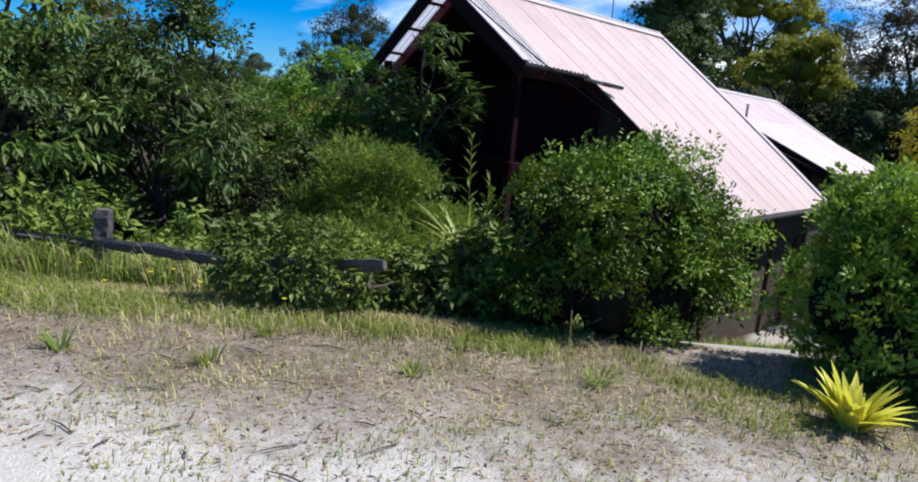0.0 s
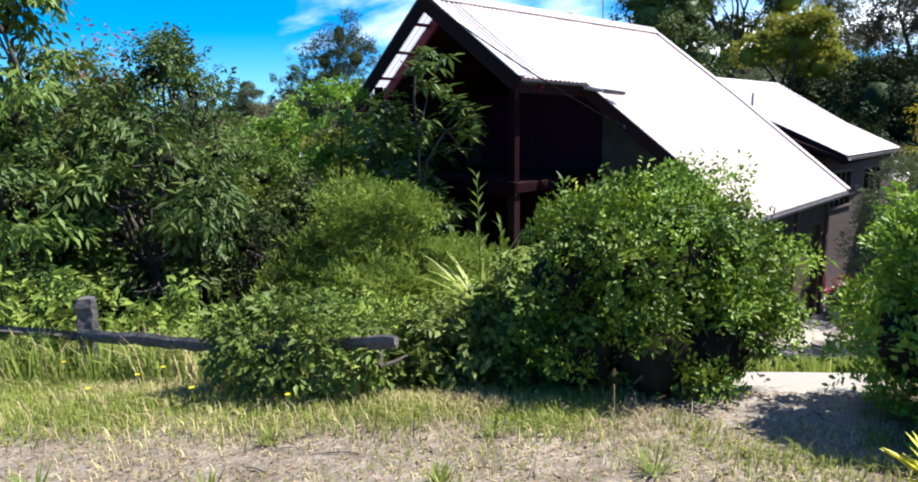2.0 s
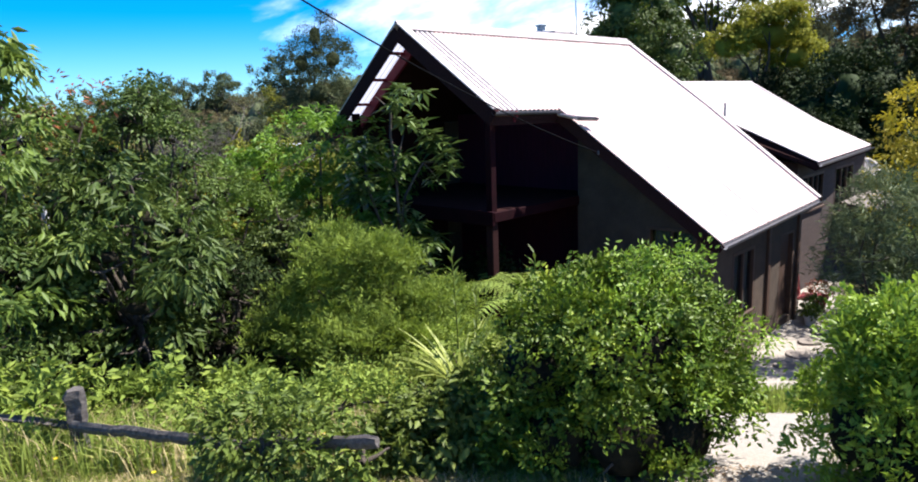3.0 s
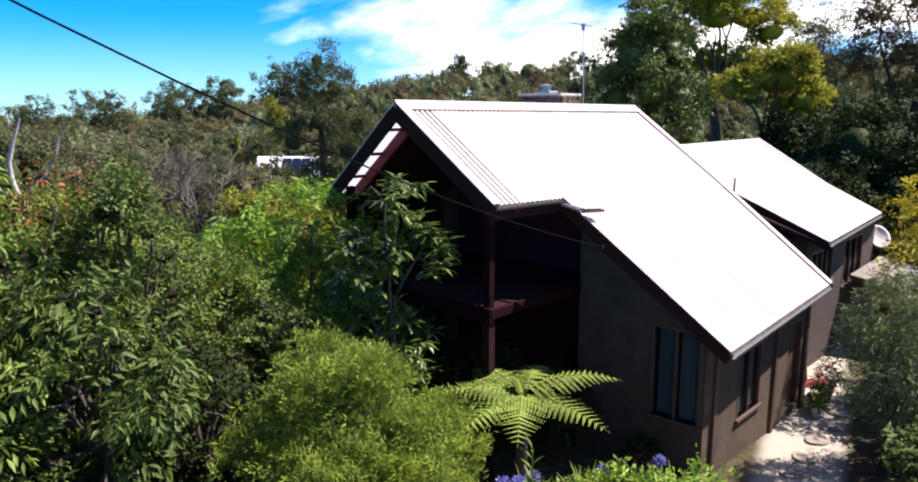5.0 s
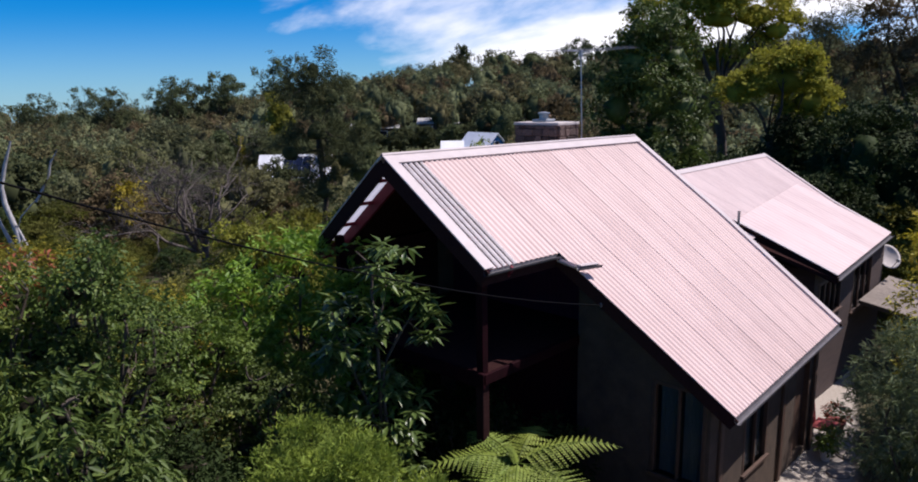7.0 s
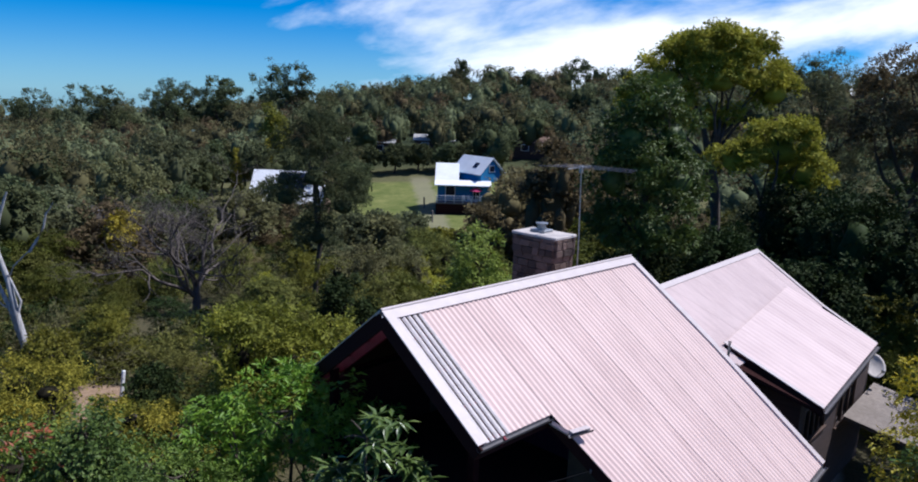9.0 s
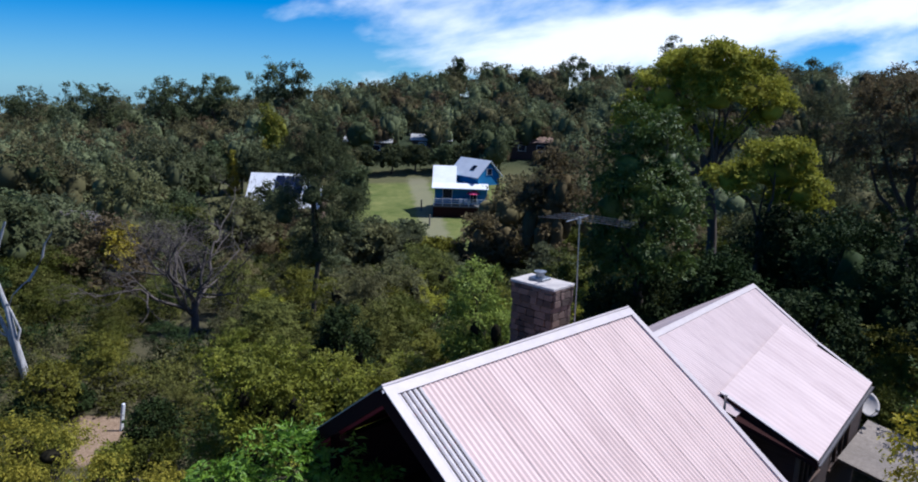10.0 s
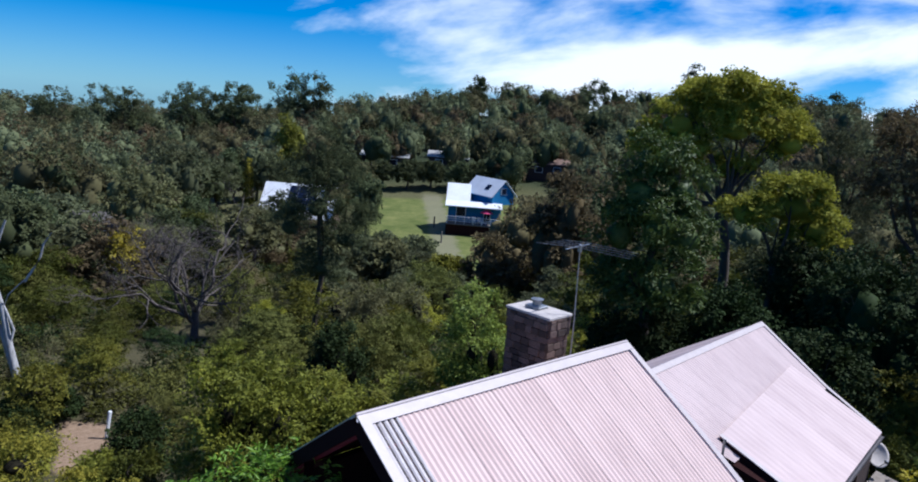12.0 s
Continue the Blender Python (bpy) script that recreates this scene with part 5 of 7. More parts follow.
plant("fence_shrub", "small leafy green shrub growing over the fence", "shrub", at_ground(2.75, 4.75), [
    (0, 0, 0.38, 0.42, 0.42, 0.34), (-0.2, 0.25, 0.35, 0.3, 0.3, 0.28), (0.2, -0.25, 0.3, 0.32, 0.3, 0.26)],
    L_MID, M_BARK, 23, 240, 12, 0.075, 0.035, 0.11, 0.02, 0.3)
plant("trailing_shrub", "low trailing broad-leaved shrub beside the hedge", "shrub", at_ground(3.9, 4.25), [
    (0, 0, 0.3, 0.45, 0.45, 0.28), (0.3, -0.25, 0.42, 0.36, 0.36, 0.34), (-0.35, 0.2, 0.22, 0.38, 0.33, 0.2)],
    L_MID, M_BARK, 24, 420, 11, 0.085, 0.045, 0.12, 0.02, 0.3)
plant("trailing_shrub", "low tangled green shrub behind the fence", "shrub", at_ground(3.3, 6.0), [
    (0, 0, 0.28, 0.6, 0.6, 0.24), (-0.5, 0.5, 0.22, 0.5, 0.5, 0.2), (0.6, -0.5, 0.32, 0.6, 0.5, 0.26)],
    L_LUSH, M_BARK, 25, 520, 12, 0.07, 0.03, 0.13, 0.02, 0.3)
plant("trailing_shrub", "low tangled green shrub behind the fence", "shrub", at_ground(5.0, 5.8), [
    (0, 0, 0.4, 0.6, 0.6, 0.34), (-0.5, 0.5, 0.35, 0.5, 0.5, 0.3), (0.7, -0.3, 0.5, 0.55, 0.5, 0.4)],
    L_LUSH, M_BARK, 26, 520, 12, 0.075, 0.032, 0.13, 0.02, 0.3)
ROUND = [(0, 0, 1.05, 1.12, 1.12, 1.0), (-0.6, 0.5, 0.7, 0.72, 0.72, 0.7), (0.75, -0.7, 0.8, 0.88, 0.84, 0.75), (0.1, 0.0, 1.8, 0.75, 0.75, 0.6), (1.05, -1.05, 0.5, 0.65, 0.65, 0.5), (-0.4, -0.6, 0.85, 0.75, 0.75, 0.65), (0.5, -0.3, 1.5, 0.64, 0.64, 0.56)]
plant("round_bush", "soft rounded olive-green needle-leaved bush", "shrub", at_ground(6.2, 8.45, 0.28), clustered(27, ROUND, 125, 0.17, 0.36, 0.75),
    L_SOFT, M_BARK, 27, 2700, 24, 0.085, 0.016, 0.17, 0.06, 0.3, droop=-0.35, up=0.5, low=-0.35, skin=(0.6, 1.1), boughs=ROUND)


def strappy(name, label, at, n, length, width, seed, material, droop=1.0, group=""):
    """A clump of arching strap leaves."""
    rng = np.random.default_rng(seed)
    ob = thing(name, label, "plant", at, group)
    vs, fs, k = [], [], 0
    for i in range(n):
        a, tilt = rng.uniform(0, 2 * np.pi), rng.uniform(0.15, 0.8)
        L = length * rng.uniform(0.6, 1.15)
        d = np.array([math.cos(a), math.sin(a), 0]); s = np.array([-d[1], d[0], 0])
        base = d * rng.uniform(0, 0.06)
        for j in range(6):
            t = j / 5
            p = base + d * L * (math.sin(tilt) * t + 0.25 * droop * t * t) + np.array([0, 0, L * (math.cos(tilt) * t - 0.45 * droop * t * t * tilt)])
            w = width * (1 - t ** 2.2) * 0.5 + 0.001
            vs += [p - s * w, p + np.array([0, 0, -w * 0.5]), p + s * w]
        fs += [(k + 3 * j + c, k + 3 * j + c + 1, k + 3 * j + c + 4, k + 3 * j + c + 3) for j in range(5) for c in (0, 1)]
        k += 18
    part("leaves", mesh_of("leaves", vs, fs, material, True), None, ob)
    return ob


strappy("strap_lily", "pale green strap-leaved lily clump", at_ground(4.45, 4.55, 0.55), 54, 0.72, 0.032, 31, L_PALE)


def ginger(at, h, seed):
    """A tall stem with narrow leaves set alternately up it."""
    rng = np.random.default_rng(seed)
    ob = thing("ginger_stalk", "tall upright green stalk with narrow alternate leaves", "plant", at, "tall leafy stalks")
    lean = rng.normal(size=2) * 0.05
    t = np.linspace(0, 1, 8)
    part("stem", tubes("stem", [(np.column_stack([lean[0] * t ** 2, lean[1] * t ** 2, h * t]), np.linspace(0.012, 0.005, 8))], 6), L_MID, ob)
    n = 26
    k = np.linspace(0.35, 1.0, n)
    az = np.arange(n) * np.pi + rng.normal(size=n) * 0.5 + rng.uniform(0, 6.28)
    base = np.column_stack([lean[0] * k ** 2, lean[1] * k ** 2, h * k])
    ax = unit(np.column_stack([np.cos(az), np.sin(az), 0.75 + 0.5 * k]))
    v, f = blades(base, ax, unit(np.column_stack([-np.cos(az), -np.sin(az), np.full(n, 0.8)])), 0.20 - 0.07 * k, np.full(n, 0.03))
    part("leaves", mesh_of("leaves", v, f), L_MID, ob)


for i, (a, b, h) in enumerate(((6.7, -0.2, 1.8), (6.7, 0.5, 1.75), (6.6, -0.05, 1.4))):
    ginger(at_ground((0.72 * a + 0.69 * b) / 0.9945, (0.69 * a - 0.72 * b) / 0.9945), h, 350 + i)
strappy("yellow_clump", "bright yellow-green variegated strappy clump", at_ground(4.0, 1.05), 70, 0.32, 0.07, 33, L_LEMON)
for i, (x, y) in enumerate(((8.1, 6.3), (9.0, 6.0), (9.9, 5.8), (7.2, 6.5), (10.6, 5.6), (8.6, 6.9), (9.6, 6.6))):
    strappy("agapanthus", "green strap-leaved agapanthus clump", at_ground(x, y), 60, 0.75, 0.035, 40 + i, L_FERN, 1.0, "agapanthus by the wall")


def flower_head(at, seed):
    """A ball of blue flowers on a stalk."""
    rng = np.random.default_rng(seed)
    ob = thing("agapanthus_flower", "blue agapanthus flower ball on a tall stalk", "flower", at, "agapanthus flowers")
    h = 0.85
    part("stalk", tubes("stalk", [([(0, 0, 0), (0.01, 0, h * 0.5), (0, 0.01, h)], [0.008, 0.007, 0.006])], 5), L_MID, ob)
    d = unit(rng.normal(size=(90, 3)))
    v, f = blades(np.array([0, 0, h]) + d * 0.03, d, unit(rng.normal(size=(90, 3))), np.full(90, 0.09), np.full(90, 0.035))
    part("petals", mesh_of("petals", v, f), L_BLUEP, ob)


for i, (x, y) in enumerate(((7.7, 6.4), (7.55, 6.55), (8.15, 6.5), (9.2, 6.05), (10.3, 5.75), (7.62, 6.35))):
    flower_head(at_ground(x, y), 60 + i)


def frond(rng, length, width, tilt, az, pinna=15):
    """Leaflets and rib of one arching fern frond."""
    d = np.array([math.cos(az), math.sin(az), 0]); s = np.array([-d[1], d[0], 0])
    t = np.linspace(0, 1, 12)
    rib = d * length * (t * math.cos(tilt) + 0.1 * t ** 2)[:, None] + np.array([0, 0, 1.0]) * (length * (t * math.sin(tilt) - 0.75 * t ** 2 * (0.4 + 0.4 * math.sin(tilt))))[:, None]
    base, ax, nr, ln = [], [], [], []
    for i in range(pinna):
        u = 0.12 + 0.86 * i / pinna
        p = np.array([np.interp(u, t, rib[:, k]) for k in range(3)])
        w = width * math.sin(math.pi * min(1, u * 0.8 + 0.2)) ** 0.7 * (1.08 - u * 0.55)
        for sg in (-1, 1):
            dirn = unit(s * sg + d * 0.35 + np.array([0, 0, -0.18 + rng.normal() * 0.05]))
            m = 9
            for j in range(m):
                q = p + dirn * w * j / m
                for s2 in (-1, 1):
                    base.append(q); nr.append(np.array([0, 0, 1.0]) + rng.normal(size=3) * 0.1)
                    ax.append(unit(dirn * 0.8 + d * s2 * 0.7)); ln.append(0.062 * (1.05 - j / m * 0.75) * (w / width + 0.25))
    ln = np.array(ln)
    return (rib, np.linspace(0.014, 0.004, 12)), blades(np.array(base), np.array(ax), unit(np.array(nr)), ln, ln * 0.95, 0.1)


def tree_fern(at, seed, trunk=0.9, n=7, length=1.45):
    rng = np.random.default_rng(seed)
    ob = thing("tree_fern", "young tree fern with wide bright green fronds", "tree fern", at)
    part("trunk", tubes("trunk", [([(0, 0, -0.2), (0.03, 0, trunk * 0.5), (0, 0, trunk)], [0.13, 0.10, 0.09])], 9), M_BARK, ob)
    for az, tilt, ln in ((-0.75, 0.62, 1.25), (-1.45, 0.2, 1.0), (2.45, 0.5, 1.0), (-2.5, 0.25, 1.0), (3.1, 0.15, 1.0), (0.4, 0.5, 0.9), (1.4, 0.5, 0.9)):
        rib, (v, f) = frond(rng, length * ln, 0.60, tilt, az)
        o = tagged(part("frond", mesh_of("frond", v + np.array([0, 0, trunk]), f), L_FERN, ob), kind="stuff")
        part("rib", tubes("rib", [(rib[0] + np.array([0, 0, trunk]), rib[1])], 5), L_MID, o)
    # an upright young frond, still unrolling
    rib, (v, f) = frond(rng, 0.75, 0.16, 1.35, 2.2, 12)
    o = part("young_frond", mesh_of("young_frond", v + np.array([0, 0, trunk]), f), L_SOFT, ob, "upright young frond")
    part("rib", tubes("rib", [(rib[0] + np.array([0, 0, trunk]), rib[1])], 5), M_BARK, o)
    return ob


tree_fern(at_ground(9.55, 7.85), 71, 1.75)

# ---- trees beside the house ----
def whorls(rng, nodes, per, length, width):
    """Rosettes of long leaves, arching out and down from the end of each shoot."""
    nodes = np.asarray(nodes, float)
    k = np.repeat(np.arange(len(nodes)), per)
    n = len(k)
    az = rng.uniform(0, 2 * np.pi, n)
    d = np.column_stack([np.cos(az), np.sin(az), rng.uniform(-0.75, 0.55, n)])
    axis = unit(d + np.array([-0.25, -0.25, 0]))
    ln = length * rng.uniform(0.7, 1.15, n)
    return blades(nodes[k] + axis * 0.02 + rng.normal(size=(n, 3)) * 0.03, axis, unit(np.column_stack([d[:, 0] * 0.5, d[:, 1] * 0.5, np.ones(n)])), ln, width * rng.uniform(0.8, 1.2, n), 0.12)


def loquat(at):
    rng = np.random.default_rng(81)
    ob = thing("loquat_tree", "small tree with rosettes of large leathery drooping leaves", "tree", at)
    lobes = [(0, 0, 4.9, 0.5, 0.5, 0.5), (-0.4, 0.4, 3.9, 0.65, 0.6, 0.6), (0.25, -0.3, 4.0, 0.55, 0.5, 0.55), (0.0, 0.1, 2.6, 0.75, 0.75, 0.7), (-0.2, -0.1, 1.7, 0.7, 0.7, 0.6)]
    part("trunk", tubes("trunk", limbs(rng, (0, 0, -0.25), (0, 0, 2.2), lobes, 0.07), 7), M_BARK, ob)
    p, _ = on_lobes(rng, lobes, 115, -0.9, (0.7, 1.0))
    v, f = whorls(rng, p, 11, 0.30, 0.085)
    part("crown", mesh_of("crown", v, f), L_LOQUAT, ob)


loquat(at_ground(8.35, 9.5))
plant("feather_tree", "bright light green feathery layered tree", "tree", at_ground(9.0, 12.75), [
    (0, 0, 4.5, 1.2, 1.2, 0.6), (-0.9, 0.7, 3.9, 1.1, 1.1, 0.55), (0.8, -0.7, 3.7, 1.1, 1.0, 0.55), (-1.2, 1.0, 3.0, 1.1, 1.0, 0.6), (0.2, 0.0, 3.2, 1.5, 1.4, 0.6), (0.5, -0.9, 2.4, 1.3, 1.2, 0.6), (-0.6, -0.4, 2.2, 1.3, 1.2, 0.6)],
    L_LIGHT, M_BARK, 82, 850, 16, 0.16, 0.045, 0.20, 0.09, 0.5, up=1.2, droop=0.3)
# L_SHADE bushes are added to darken; the last four blacken the space below the balcony
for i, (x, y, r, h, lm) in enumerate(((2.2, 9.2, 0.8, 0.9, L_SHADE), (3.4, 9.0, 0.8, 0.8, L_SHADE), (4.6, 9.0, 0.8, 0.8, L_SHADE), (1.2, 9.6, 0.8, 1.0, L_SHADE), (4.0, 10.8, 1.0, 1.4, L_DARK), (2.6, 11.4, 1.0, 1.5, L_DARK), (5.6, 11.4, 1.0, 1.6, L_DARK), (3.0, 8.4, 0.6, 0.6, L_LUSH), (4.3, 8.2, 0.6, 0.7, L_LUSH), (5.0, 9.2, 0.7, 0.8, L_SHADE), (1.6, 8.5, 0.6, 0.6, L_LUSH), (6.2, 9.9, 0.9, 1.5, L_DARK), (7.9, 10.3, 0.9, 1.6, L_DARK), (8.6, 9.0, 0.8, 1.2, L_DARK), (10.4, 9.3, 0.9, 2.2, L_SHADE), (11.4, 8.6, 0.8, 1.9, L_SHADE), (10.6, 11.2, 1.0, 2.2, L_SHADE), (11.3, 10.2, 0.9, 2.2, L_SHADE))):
    plant("undergrowth_bush", "low leafy undergrowth under trees and balcony, darkest bushes added for shade", "shrub", at_ground(x, y), lump(random.Random(350 + i), r, h, 6), lm, M_BARK, 380 + i, 150, 14, 0.12, 0.05, 0.2, 0.03, 0.3, "undergrowth")
TREES = [
    ("drooping_tree", "leafy tree with long drooping dark leaves", 2.1, 10.3, L_MID, 1.25, 4.9, 0.17, 0.045, 0.8, 420),
    ("dark_tree", "dark green pointed bushy tree", 4.9, 11.6, L_DARK, 1.05, 5.6, 0.13, 0.045, 0.3, 330),
    ("red_tipped_tree", "green tree with reddish new tips", 3.9, 12.5, L_MID, 1.5, 5.2, 0.12, 0.045, 0.4, 420),
    ("bushy_tree", "dense mid-green bushy tree", 4.7, 13.0, L_MID, 1.2, 5.0, 0.12, 0.04, 0.4, 340),
    ("bushy_tree", "dense mid-green bushy tree", 6.2, 12.6, L_MID, 1.6, 4.4, 0.12, 0.04, 0.4, 420),
    ("bushy_tree", "dense dark green bushy tree", 7.0, 11.0, L_DARK, 1.25, 3.2, 0.13, 0.045, 0.4, 320),
    ("bushy_tree", "bushy tree in deep green darkened for shade", 5.2, 10.2, L_SHADE, 1.0, 2.5, 0.12, 0.04, 0.3, 260),
    ("drooping_tree", "leafy tree with long drooping dark leaves", 3.7, 9.9, L_DARK, 1.25, 3.6, 0.17, 0.045, 0.7, 320),
    ("bushy_tree", "dense dark green bushy tree", 1.6, 9.9, L_DARK, 1.2, 3.4, 0.14, 0.05, 0.4, 280),
    ("bushy_tree", "dense mid-green bushy tree", 8.0, 11.7, L_MID, 1.1, 3.0, 0.12, 0.04, 0.4, 300),
    ("bushy_tree", "dense mid-green bushy tree", 5.2, 14.4, L_MID, 1.7, 4.4, 0.12, 0.04, 0.4, 360),
    ("bushy_tree", "yellowish green bushy tree", 7.0, 15.2, L_GUM, 1.7, 4.2, 0.13, 0.04, 0.5, 360),
    ("bushy_tree", "yellowish green bushy tree", 5.6, 16.9, L_GUM, 1.9, 4.8, 0.13, 0.04, 0.5, 460),
    ("bushy_tree", "dense dark green bushy tree", 3.1, 14.8, L_MID, 1.8, 4.6, 0.13, 0.045, 0.4, 360),
]
for i, (nm, lb, x, y, lm, r, h, ll, lw, dr, cl) in enumerate(TREES):
    rng = random.Random(100 + i)
    extra = ()
    if "red" in nm:
        extra = (("new_growth", L_RED, 22, 12, 0.12, 0.04, 0.2, [(0.3, -0.3, h * 0.93, r * 0.4, r * 0.4, h * 0.1), (-0.5, 0.2, h * 0.84, r * 0.4, r * 0.4, h * 0.1)]),)
    lobes = pads(rng, r, h, 20)
    plant(nm, lb, "tree", at_ground(x, y), clustered(230 + i, lobes, 74, 0.16, 0.34, 0.55), lm, M_BARK, 200 + i, int(cl * 1.35), 17 if "droop" in nm else 28, ll * (0.95 if "droop" in nm else 0.62), lw * (1.15 if "droop" in nm else 0.85), 0.24, 0.08, 0.5, "trees left of the house", droop=dr, extra=extra, skin=(0.6, 1.1), low=-0.3, up=1.0, boughs=lobes, shade_core=0.3)

plant("wispy_shrub", "soft grey-green wispy shrub by the path", "shrub", at_ground(15.0, 3.75), [
    (0, 0, 2.7, 0.85, 0.85, 0.9), (-0.4, 0.1, 2.0, 0.8, 0.8, 0.9), (0.3, -0.4, 2.2, 0.9, 0.9, 0.9), (0.5, -0.2, 1.4, 0.8, 0.8, 0.8)],
    L_BLUE, M_BARK, 91, 620, 16, 0.17, 0.02, 0.22, 0.05, 0.3, droop=0.0)
plant("golden_bush", "tall golden-yellow leafy bush", "shrub", at_ground(19.2, 3.9), [
    (0, 0, 4.6, 0.9, 0.9, 0.9), (0.4, -0.5, 3.8, 1.1, 1.0, 0.9), (-0.2, 0.2, 3.0, 1.1, 1.0, 1.0), (0.6, -0.8, 2.5, 1.2, 1.1, 1.0), (0, -0.3, 1.6, 1.2, 1.2, 1.0)],
    L_YELLOW, M_BARK, 92, 560, 14, 0.13, 0.05, 0.22, 0.08, 0.4)
# the three L_SHADE bushes round the clay clearing stand in for shaded hollows
for i, (x, y, r, h, lm) in enumerate(((15.7, 3.1, 1.2, 1.7, L_DARK), (17.5, 3.3, 1.25, 2.2, L_MID), (15.6, 1.2, 1.6, 2.6, L_DARK), (20.6, 3.6, 1.6, 3.4, L_DARK), (22.6, 2.6, 2.0, 4.6, L_DARK), (13.4, 2.2, 1.1, 1.5, L_DARK), (27.8, 4.6, 2.0, 5.0, L_DARK), (7.6, 0.6, 1.0, 1.1, L_RIGHT), (10.9, 23.9, 0.95, 1.7, L_SHADE), (9.3, 28.5, 1.15, 2.3, L_BUSH), (8.6, 28.0, 0.9, 1.2, L_SHADE), (10.0, 28.7, 0.8, 1.1, L_SHADE), (9.2, 22.4, 0.9, 1.2, L_BUSH), (10.0, 21.9, 0.8, 1.3, L_BUSHD), (8.0, 24.8, 0.9, 1.2, L_BUSH))):
    rng = random.Random(300 + i)
    plant("path_side_bush", "dense green bush beyond the path", "shrub", at_ground(x, y), lump(rng, r, h, 6), lm, M_BARK, 330 + i, 420, 13, 0.11, 0.06, 0.18, 0.05, 0.4, "bushes along the path", leaf=flakes)

# ---- path things ----
for i, (x, y) in enumerate(((15.6, 5.05), (16.5, 5.1), (14.6, 4.95), (17.5, 5.2), (13.6, 4.8))):
    bm = bmesh.new()
    bmesh.ops.create_cone(bm, cap_ends=True, segments=14, radius1=0.27, radius2=0.25, depth=0.06)
    for v in bm.verts:
        v.co.x *= 1.0 + 0.12 * math.sin(3 * math.atan2(v.co.y, v.co.x) + i); v.co.y *= 0.85
    lone("stepping_stone", bm, M_PAVER, "rounded grey-brown stepping stone in the gravel path", "paving stone", "", "stepping stones", pose(*at_ground(x, y, 0.015), 0, 0, 31 * i))


def pot(at, r, h, material, label, plant_mat, seed):
    prof = [(r * 0.62, 0), (r * 0.75, h * 0.3), (r * 0.92, h * 0.8), (r * 1.05, h * 0.86), (r * 1.05, h), (r * 0.9, h), (r * 0.85, h * 0.85), (0.001, h * 0.85)]
    n = 16
    vs = [(q * math.cos(2 * math.pi * j / n), q * math.sin(2 * math.pi * j / n), z) for q, z in prof for j in range(n)]
    fs = [(i * n + j, i * n + (j + 1) % n, (i + 1) * n + (j + 1) % n, (i + 1) * n + j) for i in range(len(prof) - 1) for j in range(n)]
    ob = thing("flower_pot", label, "pot", at, "pots by the wall")
    part("pot", mesh_of("pot", vs, fs, material, True), None, ob)
    v, f = foliage(np.random.default_rng(seed), [(0, 0, h + r * 0.7, r * 1.2, r * 1.2, r)], 40, 10, 0.09, 0.04, 0.08)
    part("leaves", mesh_of("leaves", v, f), plant_mat, ob)


pot(at_ground(17.35, 5.55), 0.16, 0.3, M_WHITEPOT, "white glazed pot with a small plant", L_MID, 1)
pot(at_ground(17.0, 5.5), 0.13, 0.24, M_WHITEPOT, "white glazed pot with a small plant", L_MID, 2)
pot(at_ground(18.3, 5.7), 0.2, 0.4, M_CLAY, "red pot with a flowering plant", L_RED, 3)
pot(at_ground(11.9, 6.9), 0.2, 0.3, M_CLAY, "dark red pot against the wall", L_SHADE, 4)
canopy = thing("garden_chair", "folded red cloth garden chair by the wall", "chair", at_ground(17.7, 5.75))
part("seat", beam((-0.25, 0, 0.45), (0.25, 0, 0.5), 0.45, 0.03), M_CLAY, canopy, "red cloth seat")
part("backrest", beam((-0.25, 0.2, 0.5), (-0.35, 0.25, 1.15), 0.45, 0.03, up=(0, 1, 0)), M_CLAY, canopy, "red cloth back")
for sx, sy in ((-0.22, -0.18), (0.22, -0.18), (-0.22, 0.18), (0.22, 0.18)):
    part("leg", tubes("leg", [([(sx, sy, 0), (sx * 0.95, sy, 0.47)], [0.013, 0.013])], 6), M_STEEL, canopy)


# ---- grass, weeds, litter ----
def grass(name, label, n, region, height, material, seed, bend=0.5, width=0.007):
    """Many single grass blades over a stretch of ground. region gives places from random numbers."""
    rng = np.random.default_rng(seed)
    xy = region(rng, n)
    n = len(xy)
    base = np.column_stack([xy, land(xy[:, 0], xy[:, 1]) - 0.01])
    a = rng.uniform(0, 2 * np.pi, n)
    d = np.column_stack([np.cos(a), np.sin(a), np.zeros(n)]); s = np.column_stack([-d[:, 1], d[:, 0], np.zeros(n)])
    L = height * rng.uniform(0.4, 1.3, n); w = width * rng.uniform(0.6, 1.5, n); lean = rng.uniform(0.05, bend, n)
    z = np.array([0, 0, 1.0])
    m = base + d * (L * lean * 0.35)[:, None] + z * (L * 0.6)[:, None]
    t = base + d * (L * lean * 1.1)[:, None] + z * (L * (1.0 - 0.35 * lean))[:, None]
    sw = s * w[:, None]
    v = np.stack([base - sw, base + sw, m + sw * 0.8, m - sw * 0.8, t], 1).reshape(-1, 3)
    i = np.arange(n)[:, None] * 5
    f = np.concatenate([i + np.array([[0, 1, 2]]), i + np.array([[0, 2, 3]]), i + np.array([[3, 2, 4]])], 1).reshape(-1, 3)
    return lone(name, mesh_of(name, v, f), material, label, "grass", "stuff")


